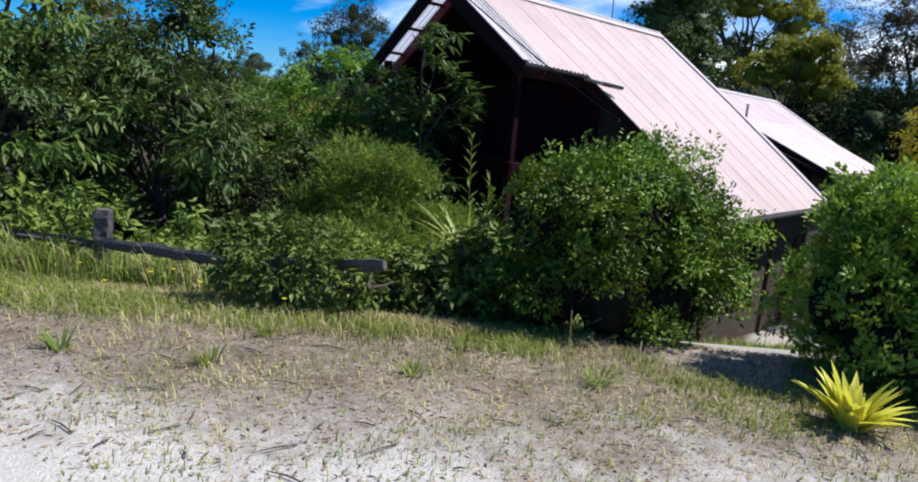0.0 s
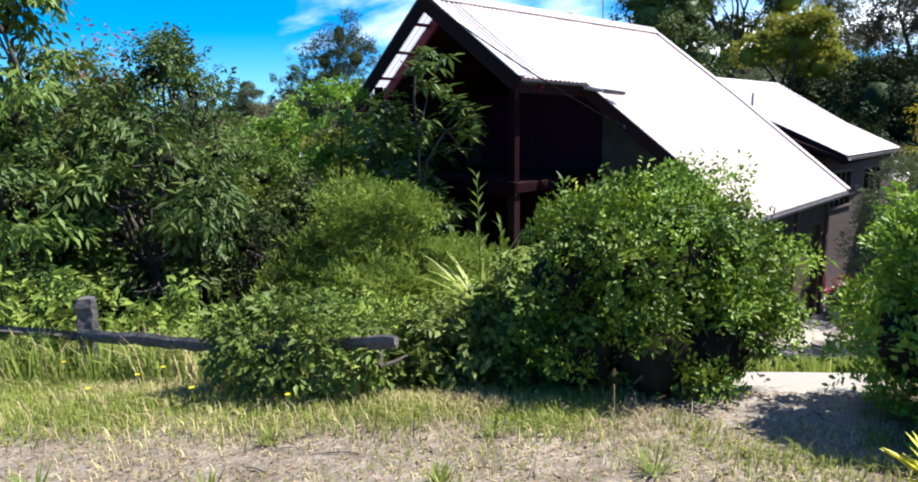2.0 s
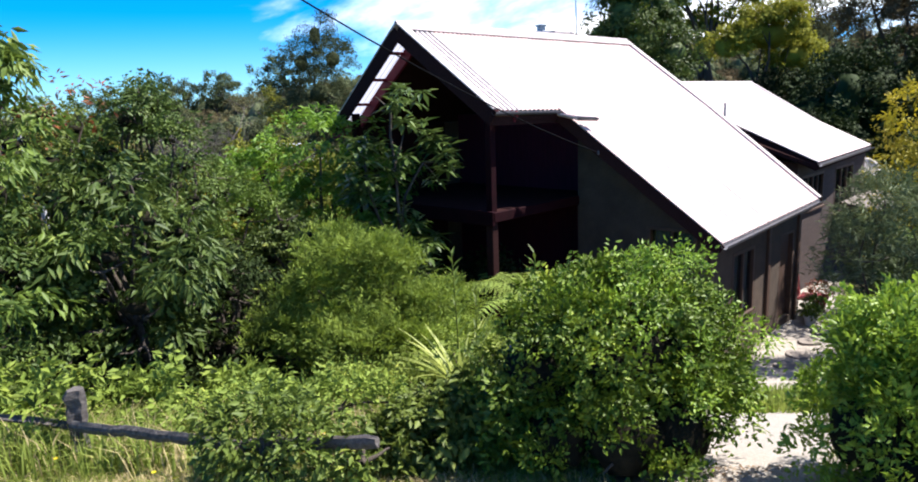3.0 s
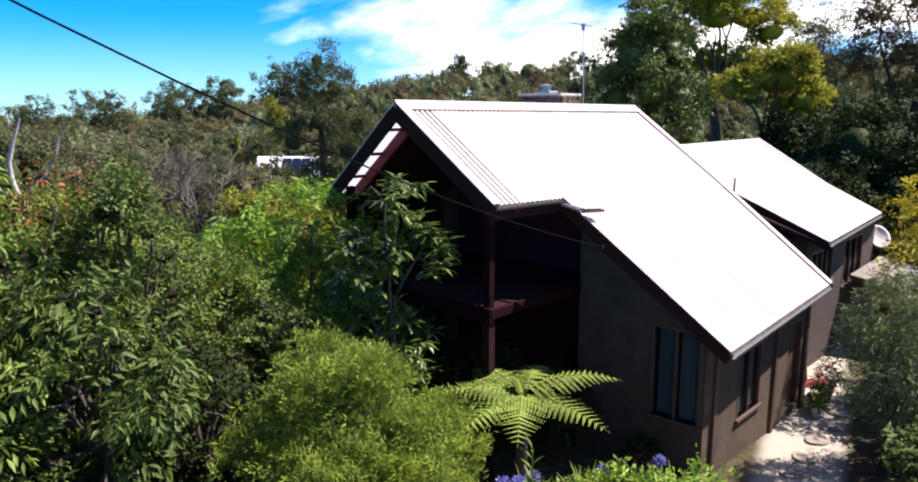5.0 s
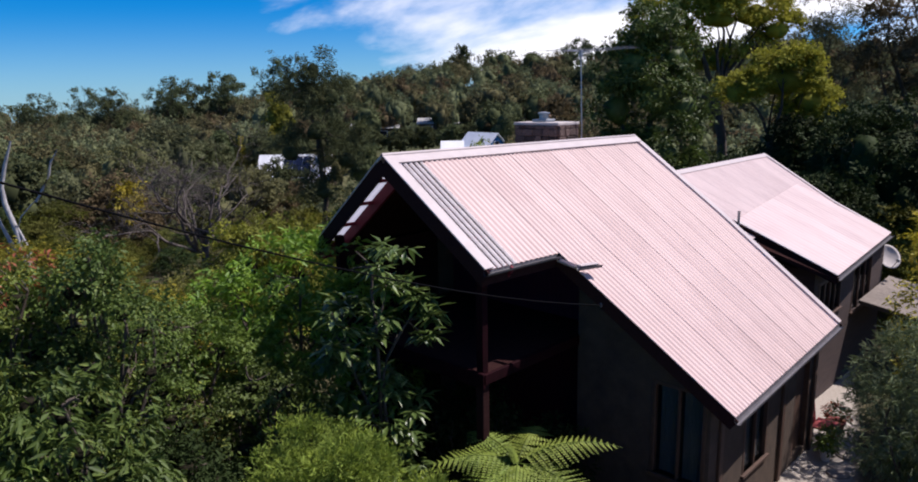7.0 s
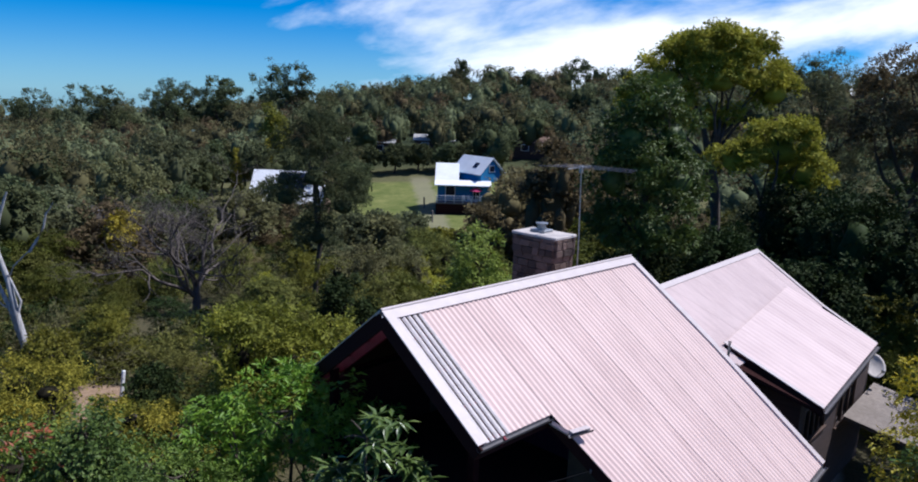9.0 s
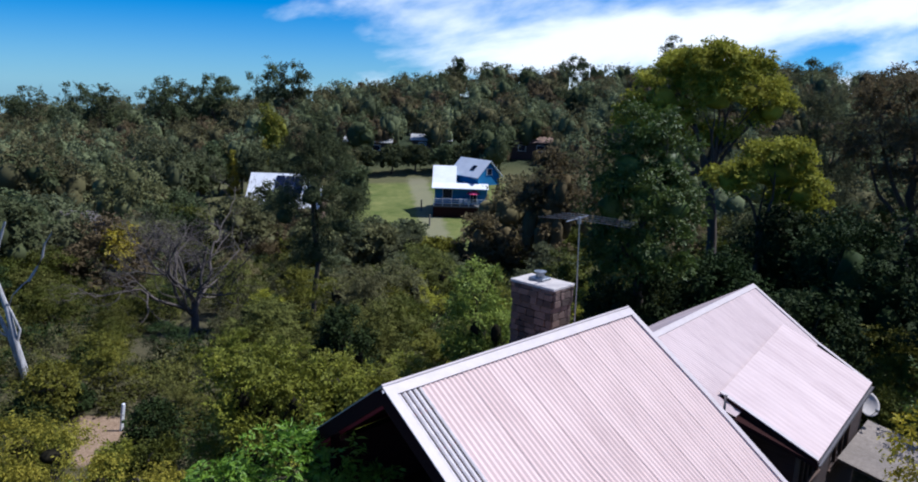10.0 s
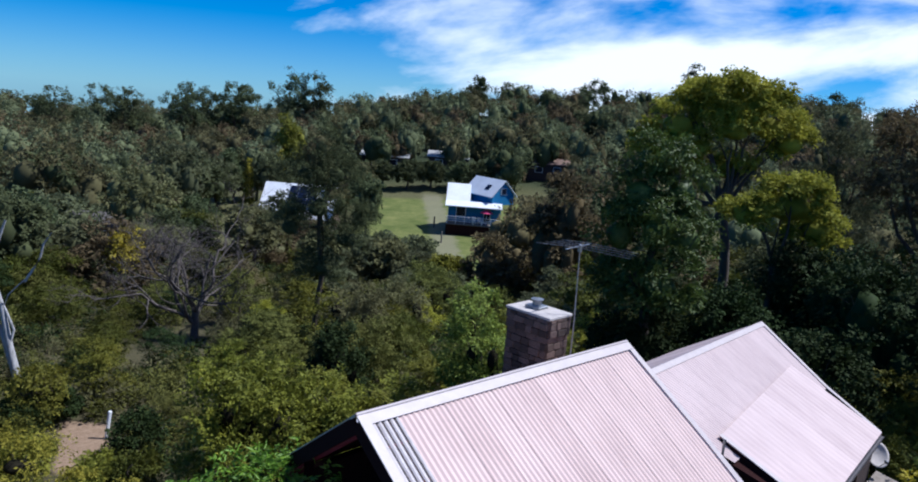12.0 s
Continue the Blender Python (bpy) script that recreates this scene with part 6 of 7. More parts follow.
def ab(a, b):
    """From (ahead, across) of the yard to its x and y."""
    det = -0.72 * 0.72 - 0.69 * 0.69
    return np.column_stack([(-0.72 * a - 0.69 * b) / det, (-0.69 * a + 0.72 * b) / det])


def clumped(rng, n, alo, ahi, blo, bhi, tufts, spread):
    c = ab(rng.uniform(alo, ahi, tufts), rng.uniform(blo, bhi, tufts))
    k = rng.integers(0, tufts, n)
    return c[k] + rng.normal(size=(n, 2)) * spread


def keep_off_path(xy):
    return xy[np.abs(xy[:, 1] - (0.27 * xy[:, 0] + 1.08)) > np.where(xy[:, 0] > 4.2, 0.7, 0.0)]


grass("turf_grass", "tufty green grass along the fence", 44000, lambda r, n: keep_off_path(clumped(r, n, 4.45, 6.1, -6.5, 0.5, 210, 0.18)), 0.09, L_GRASS, 1, 1.1, 0.0036)
grass("dry_grass", "dry straw grass along the fence", 8500, lambda r, n: keep_off_path(clumped(r, n, 4.4, 6.3, -6.5, 1.2, 110, 0.25)), 0.11, L_DRY, 2, 1.1, 0.003)
grass("yard_grass", "thin low tufts in the gravel", 8000, lambda r, n: clumped(r, n, 1.8, 4.6, -4.5, 3.2, 150, 0.13), 0.045, L_GRASS, 3, 1.2, 0.003)
grass("yard_straw", "dry stalks in the gravel", 5000, lambda r, n: clumped(r, n, 2.4, 4.6, -4.0, 3.4, 120, 0.16), 0.06, L_DRY, 4, 1.2, 0.0028)
grass("long_grass", "long green grass behind the fence", 30000, lambda r, n: keep_off_path(clumped(r, n, 5.8, 8.6, -7.5, 0.5, 300, 0.16)), 0.36, L_GRASS, 5, 0.9, 0.006)
grass("long_straw", "long dry seeding grass behind the fence", 6000, lambda r, n: keep_off_path(clumped(r, n, 5.6, 8.2, -7.5, 0.0, 160, 0.15)), 0.44, L_DRY, 6, 1.0, 0.0045)
grass("straw_mat", "mat of pale dead grass at the foot of the shrubs", 2600, lambda r, n: np.concatenate([clumped(r, n // 2, 4.95, 5.2, -0.9, 0.0, 14, 0.10), clumped(r, n // 2, 5.2, 5.5, -3.0, -2.2, 14, 0.14)]), 0.10, L_DRY, 11, 1.6, 0.003)
grass("path_grass", "green grass patch beside the path", 5000, lambda r, n: clumped(r, n, 8.2, 10.0, 3.0, 5.0, 60, 0.14), 0.22, L_GRASS, 7)
grass("track_grass", "sparse grass along the path edge", 5000, lambda r, n: keep_off_path(clumped(r, n, 3.2, 6.0, 0.8, 3.4, 90, 0.1)), 0.08, L_GRASS, 8, 1.1, 0.0036)

lr = np.random.default_rng(9)
n = 15000
xy = ab(5.4 - 3.0 * lr.uniform(size=n) ** 1.5, lr.uniform(-5.0, 4.5, n))
base = np.column_stack([xy, land(xy[:, 0], xy[:, 1]) + lr.uniform(0.002, 0.012, n)])
az = lr.uniform(0, 2 * np.pi, n)
v, f = blades(base, np.column_stack([np.cos(az), np.sin(az), lr.normal(size=n) * 0.15]), unit(np.column_stack([lr.normal(size=(n, 2)) * 0.3, np.ones(n)])), lr.uniform(0.012, 0.05, n), lr.uniform(0.005, 0.018, n))
lone("leaf_litter", mesh_of("leaf_litter", v, f), L_LITTER, "fallen dry leaves and bark chips over the gravel", "leaf litter", "stuff")
tw = []
for i in range(160):
    p = ab(lr.uniform(1.6, 5.0, 1), lr.uniform(-4.5, 3.5, 1))[0]
    a, ln = lr.uniform(0, 6.28), lr.uniform(0.05, 0.22)
    q = p + np.array([math.cos(a), math.sin(a)]) * ln
    zz = float(land(*p)) + 0.008
    tw.append(([(p[0], p[1], zz), ((p[0] + q[0]) / 2 + 0.008, (p[1] + q[1]) / 2, zz + 0.006), (q[0], q[1], zz)], [0.004, 0.004, 0.002]))
lone("twigs", tubes("twigs", tw, 5), M_GREYBARK, "small dry sticks lying on the gravel", "twigs", "stuff")

for i, (a, b) in enumerate(((6.6, -4.6), (7.0, -3.9), (6.4, -5.3), (7.3, -4.8), (6.9, -3.1), (6.2, -3.8))):
    x, y = ab(np.array([a]), np.array([b]))[0]
    plant("leafy_weed", "upright leafy weed among the long grass", "plant", at_ground(x, y), [(0, 0, 0.45, 0.16, 0.16, 0.3), (0.08, 0.05, 0.7, 0.12, 0.12, 0.16)], L_LUSH, L_MID, 620 + i, 26, 9, 0.11, 0.045, 0.1, 0.012, 0.5, "weeds behind the fence", stem="stem", crown="leaves", boughs=[(0.04, 0.02, 0.6, 0.05, 0.05, 0.1)])
# single weeds and yellow flowers
for i, (x, y, s) in enumerate(((1.55, 3.68, 0.2), (2.44, 2.95, 0.16), (3.34, 2.27, 0.22), (0.95, 4.3, 0.22), (2.1, 4.0, 0.14), (3.1, 3.2, 0.16))):
    strappy("weed", "small green weed tuft in the gravel", at_ground(x, y), 30, s * 0.7, 0.010, 500 + i, L_GRASS, 0.7, "weeds")
stalk = thing("grass_stalk", "single tall dry grass stalk", "grass", at_ground(3.42, 2.56))
part("stem", tubes("stem", [([(0, 0, 0), (0.01, 0.01, 0.2), (-0.02, 0.0, 0.40)], [0.004, 0.003, 0.003])], 5), L_DRY, stalk)
rng = np.random.default_rng(44)
for i in range(26):
    a, b = rng.uniform(4.4, 6.0), rng.uniform(-5.6, -1.0)
    x, y = ab(np.array([a]), np.array([b]))[0]
    fl = thing("yellow_flower", "small yellow daisy-like wildflower", "flower", at_ground(x, y), "yellow wildflowers")
    h = rng.uniform(0.12, 0.3)
    part("stem", tubes("stem", [([(0, 0, 0), (0.01, 0.01, h * 0.6), (0.0, 0.02, h)], [0.003, 0.003, 0.002])], 4), L_GRASS, fl)
    k = 9
    aa = np.linspace(0, 2 * np.pi, k, endpoint=False)
    ax = np.column_stack([np.cos(aa), np.sin(aa), np.full(k, 0.3)])
    v, f = blades(np.repeat([[0.0, 0.02, h]], k, 0), unit(ax), np.repeat([[0, 0, 1.0]], k, 0), np.full(k, 0.022), np.full(k, 0.012))
    part("petals", mesh_of("petals", v, f), L_PETAL, fl)


# ---- valley and hill ----
def crown_kind(seed, r, h, clumps, per, ln, wd, spread, n=6, droop=0.2, base=0.35):
    rng = np.random.default_rng(seed)
    big = lump(random.Random(seed), r * 0.9, h * 0.94, n, base)
    leaves = foliage(rng, clustered(seed, big, 44, r * 0.14, r * 0.28, 0.8), clumps, per, ln, wd, spread, droop, 0.6, low=-0.6, skin=(0.6, 1.1), leaf=flakes, loose=True)
    return joined(inner(rng, big[:5], 0.70), leaves)


def models_of(leaves, clumps, per, ln, wd, spread, seed, near):
    out = []
    for i, lm in enumerate(leaves):
        ob = thing("valley_tree", "dense bushy tree in the near valley" if near else "rounded bushy tree down in the valley", "tree", (0, 0, 0), "trees in the valley")
        rng = np.random.default_rng(seed + i)
        lobes = pads(random.Random(seed + i), 1.95, 4.2, 20 if near else 17, 0.16) + [(0, 0, 1.7, 0.9, 0.9, 1.3)]
        part("trunk", tubes("trunk", limbs(rng, (0, 0, -0.6), (0, 0, 1.6), lobes[:3], 0.11), 4), M_BARK, ob)
        v, f = foliage(rng, clustered(seed + i, lobes, 90, 0.24, 0.48, 0.7), clumps, per, ln, wd, spread, 0.25, 0.8, low=-0.6, skin=(0.35, 1.1), leaf=flakes, loose=True)
        part("crown", mesh_of("crown", v, f), lm, ob)
        out.append([ob, False])
    return out


NEAR = models_of([L_BUSH, L_SAGE, L_GUM, L_SAGE, L_BUSH, L_BUSHD, L_OLIVE, L_SHADE, L_BUSHD], 640, 15, 0.13, 0.055, 0.24, 600, True)
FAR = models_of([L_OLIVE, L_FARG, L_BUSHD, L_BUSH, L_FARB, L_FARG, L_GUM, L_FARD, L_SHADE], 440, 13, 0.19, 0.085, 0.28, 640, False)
rng = random.Random(77)
spots = []


def clear_of(x, y, r):
    a, b = 0.72 * x + 0.69 * y, 0.69 * x - 0.72 * y
    if 9.0 < x < 28 and 4.5 < y < 14.5:
        return False
    if 18.5 < a < 28 and -15.4 < b < -9.6 - 0.5 * (a - 26):
        return False
    if 26 < a < 37.5 and -0.68 < b / a < -0.50:
        return False
    if 34 < a < 42.5 and -16.2 < b < -11.5:
        return False
    if a > 80 and (-46 < b < -35):
        return False
    if a > 80 and (-16 < b < 9 or -32 < b < -20):
        return False
    return all((x - p) ** 2 + (y - q) ** 2 > (0.42 * (r + s)) ** 2 for p, q, s in spots)


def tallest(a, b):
    """Tree height cap fitted to the camera's sightlines: low towards the lawn and the houses, and round the clay
    clearing.
    """
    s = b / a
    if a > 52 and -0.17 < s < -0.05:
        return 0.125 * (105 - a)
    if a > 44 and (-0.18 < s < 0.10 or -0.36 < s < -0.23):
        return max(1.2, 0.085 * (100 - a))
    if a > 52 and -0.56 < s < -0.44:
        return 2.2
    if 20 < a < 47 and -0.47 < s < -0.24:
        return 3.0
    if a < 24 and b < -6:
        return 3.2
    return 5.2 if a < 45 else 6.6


def fill(kinds, count, alo, ahi, lo, hi):
    tries = 0
    goal = len(spots) + count
    while len(spots) < goal and tries < 20000:
        tries += 1
        a, b = rng.uniform(alo, ahi), rng.uniform(-58, 44)
        if abs(b) > 6 + 0.66 * a or (a < 24 and b > -4):
            continue
        x, y = (0.72 * a + 0.69 * b) / 0.9945, (0.69 * a - 0.72 * b) / 0.9945
        if y < 14.6 and x < 9:
            continue
        sc, tall = rng.uniform(lo, hi), rng.uniform(0.75, 1.05)
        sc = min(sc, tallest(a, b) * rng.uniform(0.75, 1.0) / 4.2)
        if not clear_of(x, y, 1.9 * sc):
            continue
        spots.append((x, y, 1.9 * sc))
        # darker leaf colours at both sides put the shade there into the trees
        dusky = (b < -0.36 * a and a > 27) or b > 0.2 * a
        soft = a > 44 and -0.18 < b / a < 0.10
        pick = rng.choice([kinds[0], kinds[1], kinds[1], kinds[5]] if soft else [kinds[k] for k in (0, 1, 4, 2, 4, 5, 0)] if a < 30 else [kinds[k] for k in ((3, 5, 5, 7, 8) if kinds is NEAR else (1, 2, 4, 7, 8))] if dusky else kinds[:7])
        m = pose(x, y, float(land(x, y)) - 0.1, 0, 0, rng.uniform(0, 360)) @ Matrix.Diagonal((sc, sc, sc * tall, 1))
        if pick[1]:
            copy_thing(pick[0], m)
        else:
            pick[0].matrix_basis = m
            pick[1] = True


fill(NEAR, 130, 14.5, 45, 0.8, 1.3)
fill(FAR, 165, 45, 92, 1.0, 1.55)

# scrub between the valley trees
scrub_rng = np.random.default_rng(55)
SCRUB = [foliage(np.random.default_rng(560 + k), lump(random.Random(570 + k), 1.0, 1.35, 6, 0.25), 60, 9, 0.16, 0.065, 0.26, 0.1, 0.7, skin=(0.4, 1.1), leaf=flakes, loose=True) for k in range(4)]


def scrub(label, material, count):
    vs, fs, off, made = [], [], 0, 0
    while made < count:
        a, b = 13.5 + 66 * scrub_rng.uniform() ** 1.2, scrub_rng.uniform(-46, 20)
        x, y = (0.72 * a + 0.69 * b) / 0.9945, (0.69 * a - 0.72 * b) / 0.9945
        if abs(b) > 5 + 0.68 * a or (a > 56 and not -0.38 < b / a < 0.12) or (8.5 < x < 28 and y < 14.2) or y < 13.6 or (34.5 < a < 41.5 and -15.6 < b < -12) or (22.2 < a < 27.4 and -12.9 < b + 0.52 * (a - 24) < -9.9):
            continue
        v, f = SCRUB[made % 4]
        made += 1
        s, h, t = scrub_rng.uniform(0.6, 1.35), scrub_rng.uniform(0.5, 1.15), scrub_rng.uniform(0, 6.28)
        c, sn = math.cos(t) * s, math.sin(t) * s
        vs.append(np.column_stack([v[:, 0] * c - v[:, 1] * sn + x, v[:, 0] * sn + v[:, 1] * c + y, v[:, 2] * h + float(land(x, y)) - 0.15]))
        fs.append(f + off)
        off += len(v)
    lone("valley_scrub", mesh_of("valley_scrub", np.concatenate(vs), np.concatenate(fs), None, True), material, label, "undergrowth", "stuff")


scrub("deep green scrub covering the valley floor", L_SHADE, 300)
scrub("dark green scrub covering the valley floor", L_BUSHD, 330)
scrub("olive dry scrub covering the valley floor", L_OLIVE, 260)
scrub("grey-green scrub covering the valley floor", L_SAGE, 220)

# the far wooded hill
def wood(name, label, material, count, seed, alo, ahi, blo, bhi, h0, h1, quads=26, per=9, hole=None):
    rng = np.random.default_rng(seed)
    kinds = [crown_kind(seed * 10 + k, 3.7, 8.0, 170, 5, 0.40, 0.25, 0.46, 9, 0.05, 0.3) for k in range(4)]
    vs, fs, off = [], [], 0
    made = 0
    while made < count:
        a, b = rng.uniform(alo, ahi), rng.uniform(blo, bhi)
        if abs(b) > 14 + 0.70 * a or (hole and hole(a, b)):
            continue
        made += 1
        x, y = (0.72 * a + 0.69 * b) / 0.9945, (0.69 * a - 0.72 * b) / 0.9945
        v, f = kinds[made % 4]
        s = rng.uniform(h0, h1) / 8.0
        t = rng.uniform(0, 6.28)
        c, sn = math.cos(t), math.sin(t)
        w = rng.uniform(0.75, 1.05)
        lift = 0.06 * s * 8.0 * rng.uniform(-1, 1)
        q = np.column_stack([(v[:, 0] * c - v[:, 1] * sn) * s * w + x, (v[:, 0] * sn + v[:, 1] * c) * s * w + y, v[:, 2] * s + float(land(x, y)) + lift])
        vs.append(q); fs.append(f + off); off += len(q)
        tv, tf = tube([(x, y, float(land(x, y)) - 0.5), (x + 0.2, y, float(land(x, y)) + s * 3), (x, y + 0.2, float(land(x, y)) + s * 6 + lift)], [0.2 * s + 0.06, 0.15 * s + 0.05, 0.05], 4)
        tri = np.concatenate([tf[:, [0, 1, 2]], tf[:, [0, 2, 3]]])
        vs.append(tv); fs.append(tri + off); off += len(tv)
    lone(name, mesh_of(name, np.concatenate(vs), np.concatenate(fs), None, True), material, label, "woodland", "stuff")


def village(a, b):
    return (a < 124 and -17 < b < 14) or (a < 141 and -17 < b < 5) or (a < 112 and -40 < b < -22)


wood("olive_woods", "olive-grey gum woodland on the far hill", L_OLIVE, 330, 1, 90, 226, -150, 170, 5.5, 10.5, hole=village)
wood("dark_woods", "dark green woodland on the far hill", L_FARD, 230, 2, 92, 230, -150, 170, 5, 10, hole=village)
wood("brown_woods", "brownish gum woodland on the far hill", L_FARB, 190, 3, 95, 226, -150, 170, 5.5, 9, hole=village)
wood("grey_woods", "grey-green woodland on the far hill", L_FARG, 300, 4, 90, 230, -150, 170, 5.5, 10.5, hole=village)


def big_tree(name, label, foot, lobes, leafy, bark, seed, clumps, per, ln, wd, spread, r0, fork=0.55, droop=0.3, extra=(), blade=blades, dense=0.5):
    """A named tree; lobes in the place's own measures."""
    x, y = foot
    z = float(land(x, y))
    rel = [(a - x, b - y, c - z, d, e, f) for a, b, c, d, e, f in lobes]
    small = sum(l[3] for l in rel) / len(rel)
    return plant(name, label, "tree", (x, y, z), clustered(seed, rel, 14 * len(rel), small * 0.22, small * 0.42, 0.75), leafy, bark, seed, clumps, per, ln, wd, spread, r0, fork, droop=droop, skin=(0.7, 1.08), low=-0.4, extra=extra, leaf=blade, boughs=rel, dense=dense)


U, V = Vector((0.72, 0.69, 0)), Vector((0.69, -0.72, 0))


def around(c, offs):
    """Lobes set off a centre: across, ahead, up, and their radii."""
    c = Vector(c)
    return [(*(c + V * o[0] + U * o[1] + Vector((0, 0, o[2]))), o[3], o[3], o[4]) for o in offs]


big_tree("spreading_gum", "tall gum tree with a broad olive-yellow umbrella crown", (44.0, 20.6), around((43.9, 21.2, 9.9), [
    (0, 0, 1.1, 2.4, 1.4), (-2.8, 0, -0.6, 2.0, 1.4), (2.8, 0.5, -0.3, 2.0, 1.3), (-1.4, 1, 1.0, 1.8, 1.0), (1.4, -1, 1.0, 1.8, 1.1), (-4.1, 0, -2.0, 1.4, 1.1), (4.0, 0, -1.2, 1.4, 1.0), (0, -1.3, -0.7, 1.9, 0.9), (-2.6, -0.6, -2.6, 1.5, 1.2), (1.0, 0.8, -3.0, 1.4, 1.0)]),
    L_GUM, M_BARK, 701, 3000, 17, 0.18, 0.10, 0.34, 0.36, 0.62, blade=flakes)
big_tree("lower_gum", "gum tree with bright yellow-olive rounded foliage", (40.2, 16.4), around((40.5, 16.0, 5.3), [
    (0.4, 0, 0.3, 2.0, 1.5), (-1.7, 0, -0.2, 1.5, 1.2), (2.0, 0.3, -0.8, 1.5, 1.2), (0.4, -0.6, 1.3, 1.3, 0.8), (2.6, 0, -2.2, 1.2, 1.0)]),
    L_GUM, M_BARK, 702, 1500, 17, 0.16, 0.09, 0.28, 0.22, 0.6, blade=flakes)
big_tree("dark_broadleaf_tree", "tall dark green dense broad-leaved tree", (30.2, 17.4), around((30.2, 17.3, 5.0), [
    (0.1, 0, 2.7, 1.1, 1.1), (-0.9, 0, 1.2, 1.2, 1.3), (0.9, 0, 1.5, 1.2, 1.2), (-1.5, 0, -0.6, 1.2, 1.3), (1.3, 0, -0.6, 1.3, 1.3), (0, -0.6, 0.0, 1.5, 1.6), (0.3, -0.6, -2.6, 1.6, 1.7), (-1.4, 0, -2.9, 1.3, 1.3)]),
    L_DARK, M_BARK, 703, 1500, 18, 0.19, 0.08, 0.34, 0.26)
big_tree("feathery_tree", "tall blue-green feathery tree", (54.0, 17.6), around((54.5, 17.8, 7.6), [
    (0, 0, 2.2, 1.6, 1.8), (1.4, 0, 0.6, 1.9, 1.8), (-1.0, 0, 0.0, 1.6, 1.8), (0.6, 0, -2.2, 2.2, 2.0), (2.6, 0, -1.2, 1.8, 1.8), (0.5, 0, -4.8, 2.4, 2.2)]),
    L_FARG, M_BARK, 704, 1100, 16, 0.24, 0.05, 0.36, 0.22, dense=0.0)
big_tree("brown_gum", "reddish brown gum tree", (50.9, 12.0), around((50.8, 12.2, 8.2), [
    (0, 0, 1.6, 2.2, 1.8), (-1.5, -1, 1.0, 1.7, 1.5), (2.4, 0, 0.8, 2.2, 2.0), (-1.8, 0, -1.4, 2.0, 1.8), (1.4, 0, -2.4, 2.4, 2.2), (4.4, 0, -0.8, 2.4, 2.2), (3.4, 0, -4.4, 2.6, 2.2)]),
    L_FARB, M_BARK, 705, 2400, 17, 0.18, 0.09, 0.34, 0.3, blade=flakes, dense=0.0)
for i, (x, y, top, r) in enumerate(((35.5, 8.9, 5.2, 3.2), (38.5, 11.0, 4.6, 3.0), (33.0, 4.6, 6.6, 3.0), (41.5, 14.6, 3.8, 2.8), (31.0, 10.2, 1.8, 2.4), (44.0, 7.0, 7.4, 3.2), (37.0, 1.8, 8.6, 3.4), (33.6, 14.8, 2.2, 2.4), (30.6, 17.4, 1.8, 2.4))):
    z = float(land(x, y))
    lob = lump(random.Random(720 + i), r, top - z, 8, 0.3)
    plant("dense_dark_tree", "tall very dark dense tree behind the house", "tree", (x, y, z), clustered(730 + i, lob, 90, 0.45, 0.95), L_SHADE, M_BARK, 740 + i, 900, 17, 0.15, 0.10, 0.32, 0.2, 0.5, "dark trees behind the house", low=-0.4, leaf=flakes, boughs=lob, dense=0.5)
big_tree("she_oak", "tall dark fine-leaved tree with a straight trunk", (24.5, 34.3), around((24.5, 34.28, 4.2), [
    (0, 0, 2.4, 0.9, 1.2), (-0.9, 0, 0.9, 1.1, 1.2), (0.9, 0, 1.0, 1.2, 1.2), (0, 0, -0.8, 1.7, 1.5), (-1.5, 0, -2.0, 1.4, 1.2), (1.6, 0, -2.4, 1.6, 1.2), (0.2, 0, -4.2, 1.3, 1.0), (2.2, 0.3, -1.4, 1.0, 1.0)]),
    L_FARD, M_BARK, 760, 1700, 18, 0.16, 0.04, 0.34, 0.16, 0.7, dense=0.35)
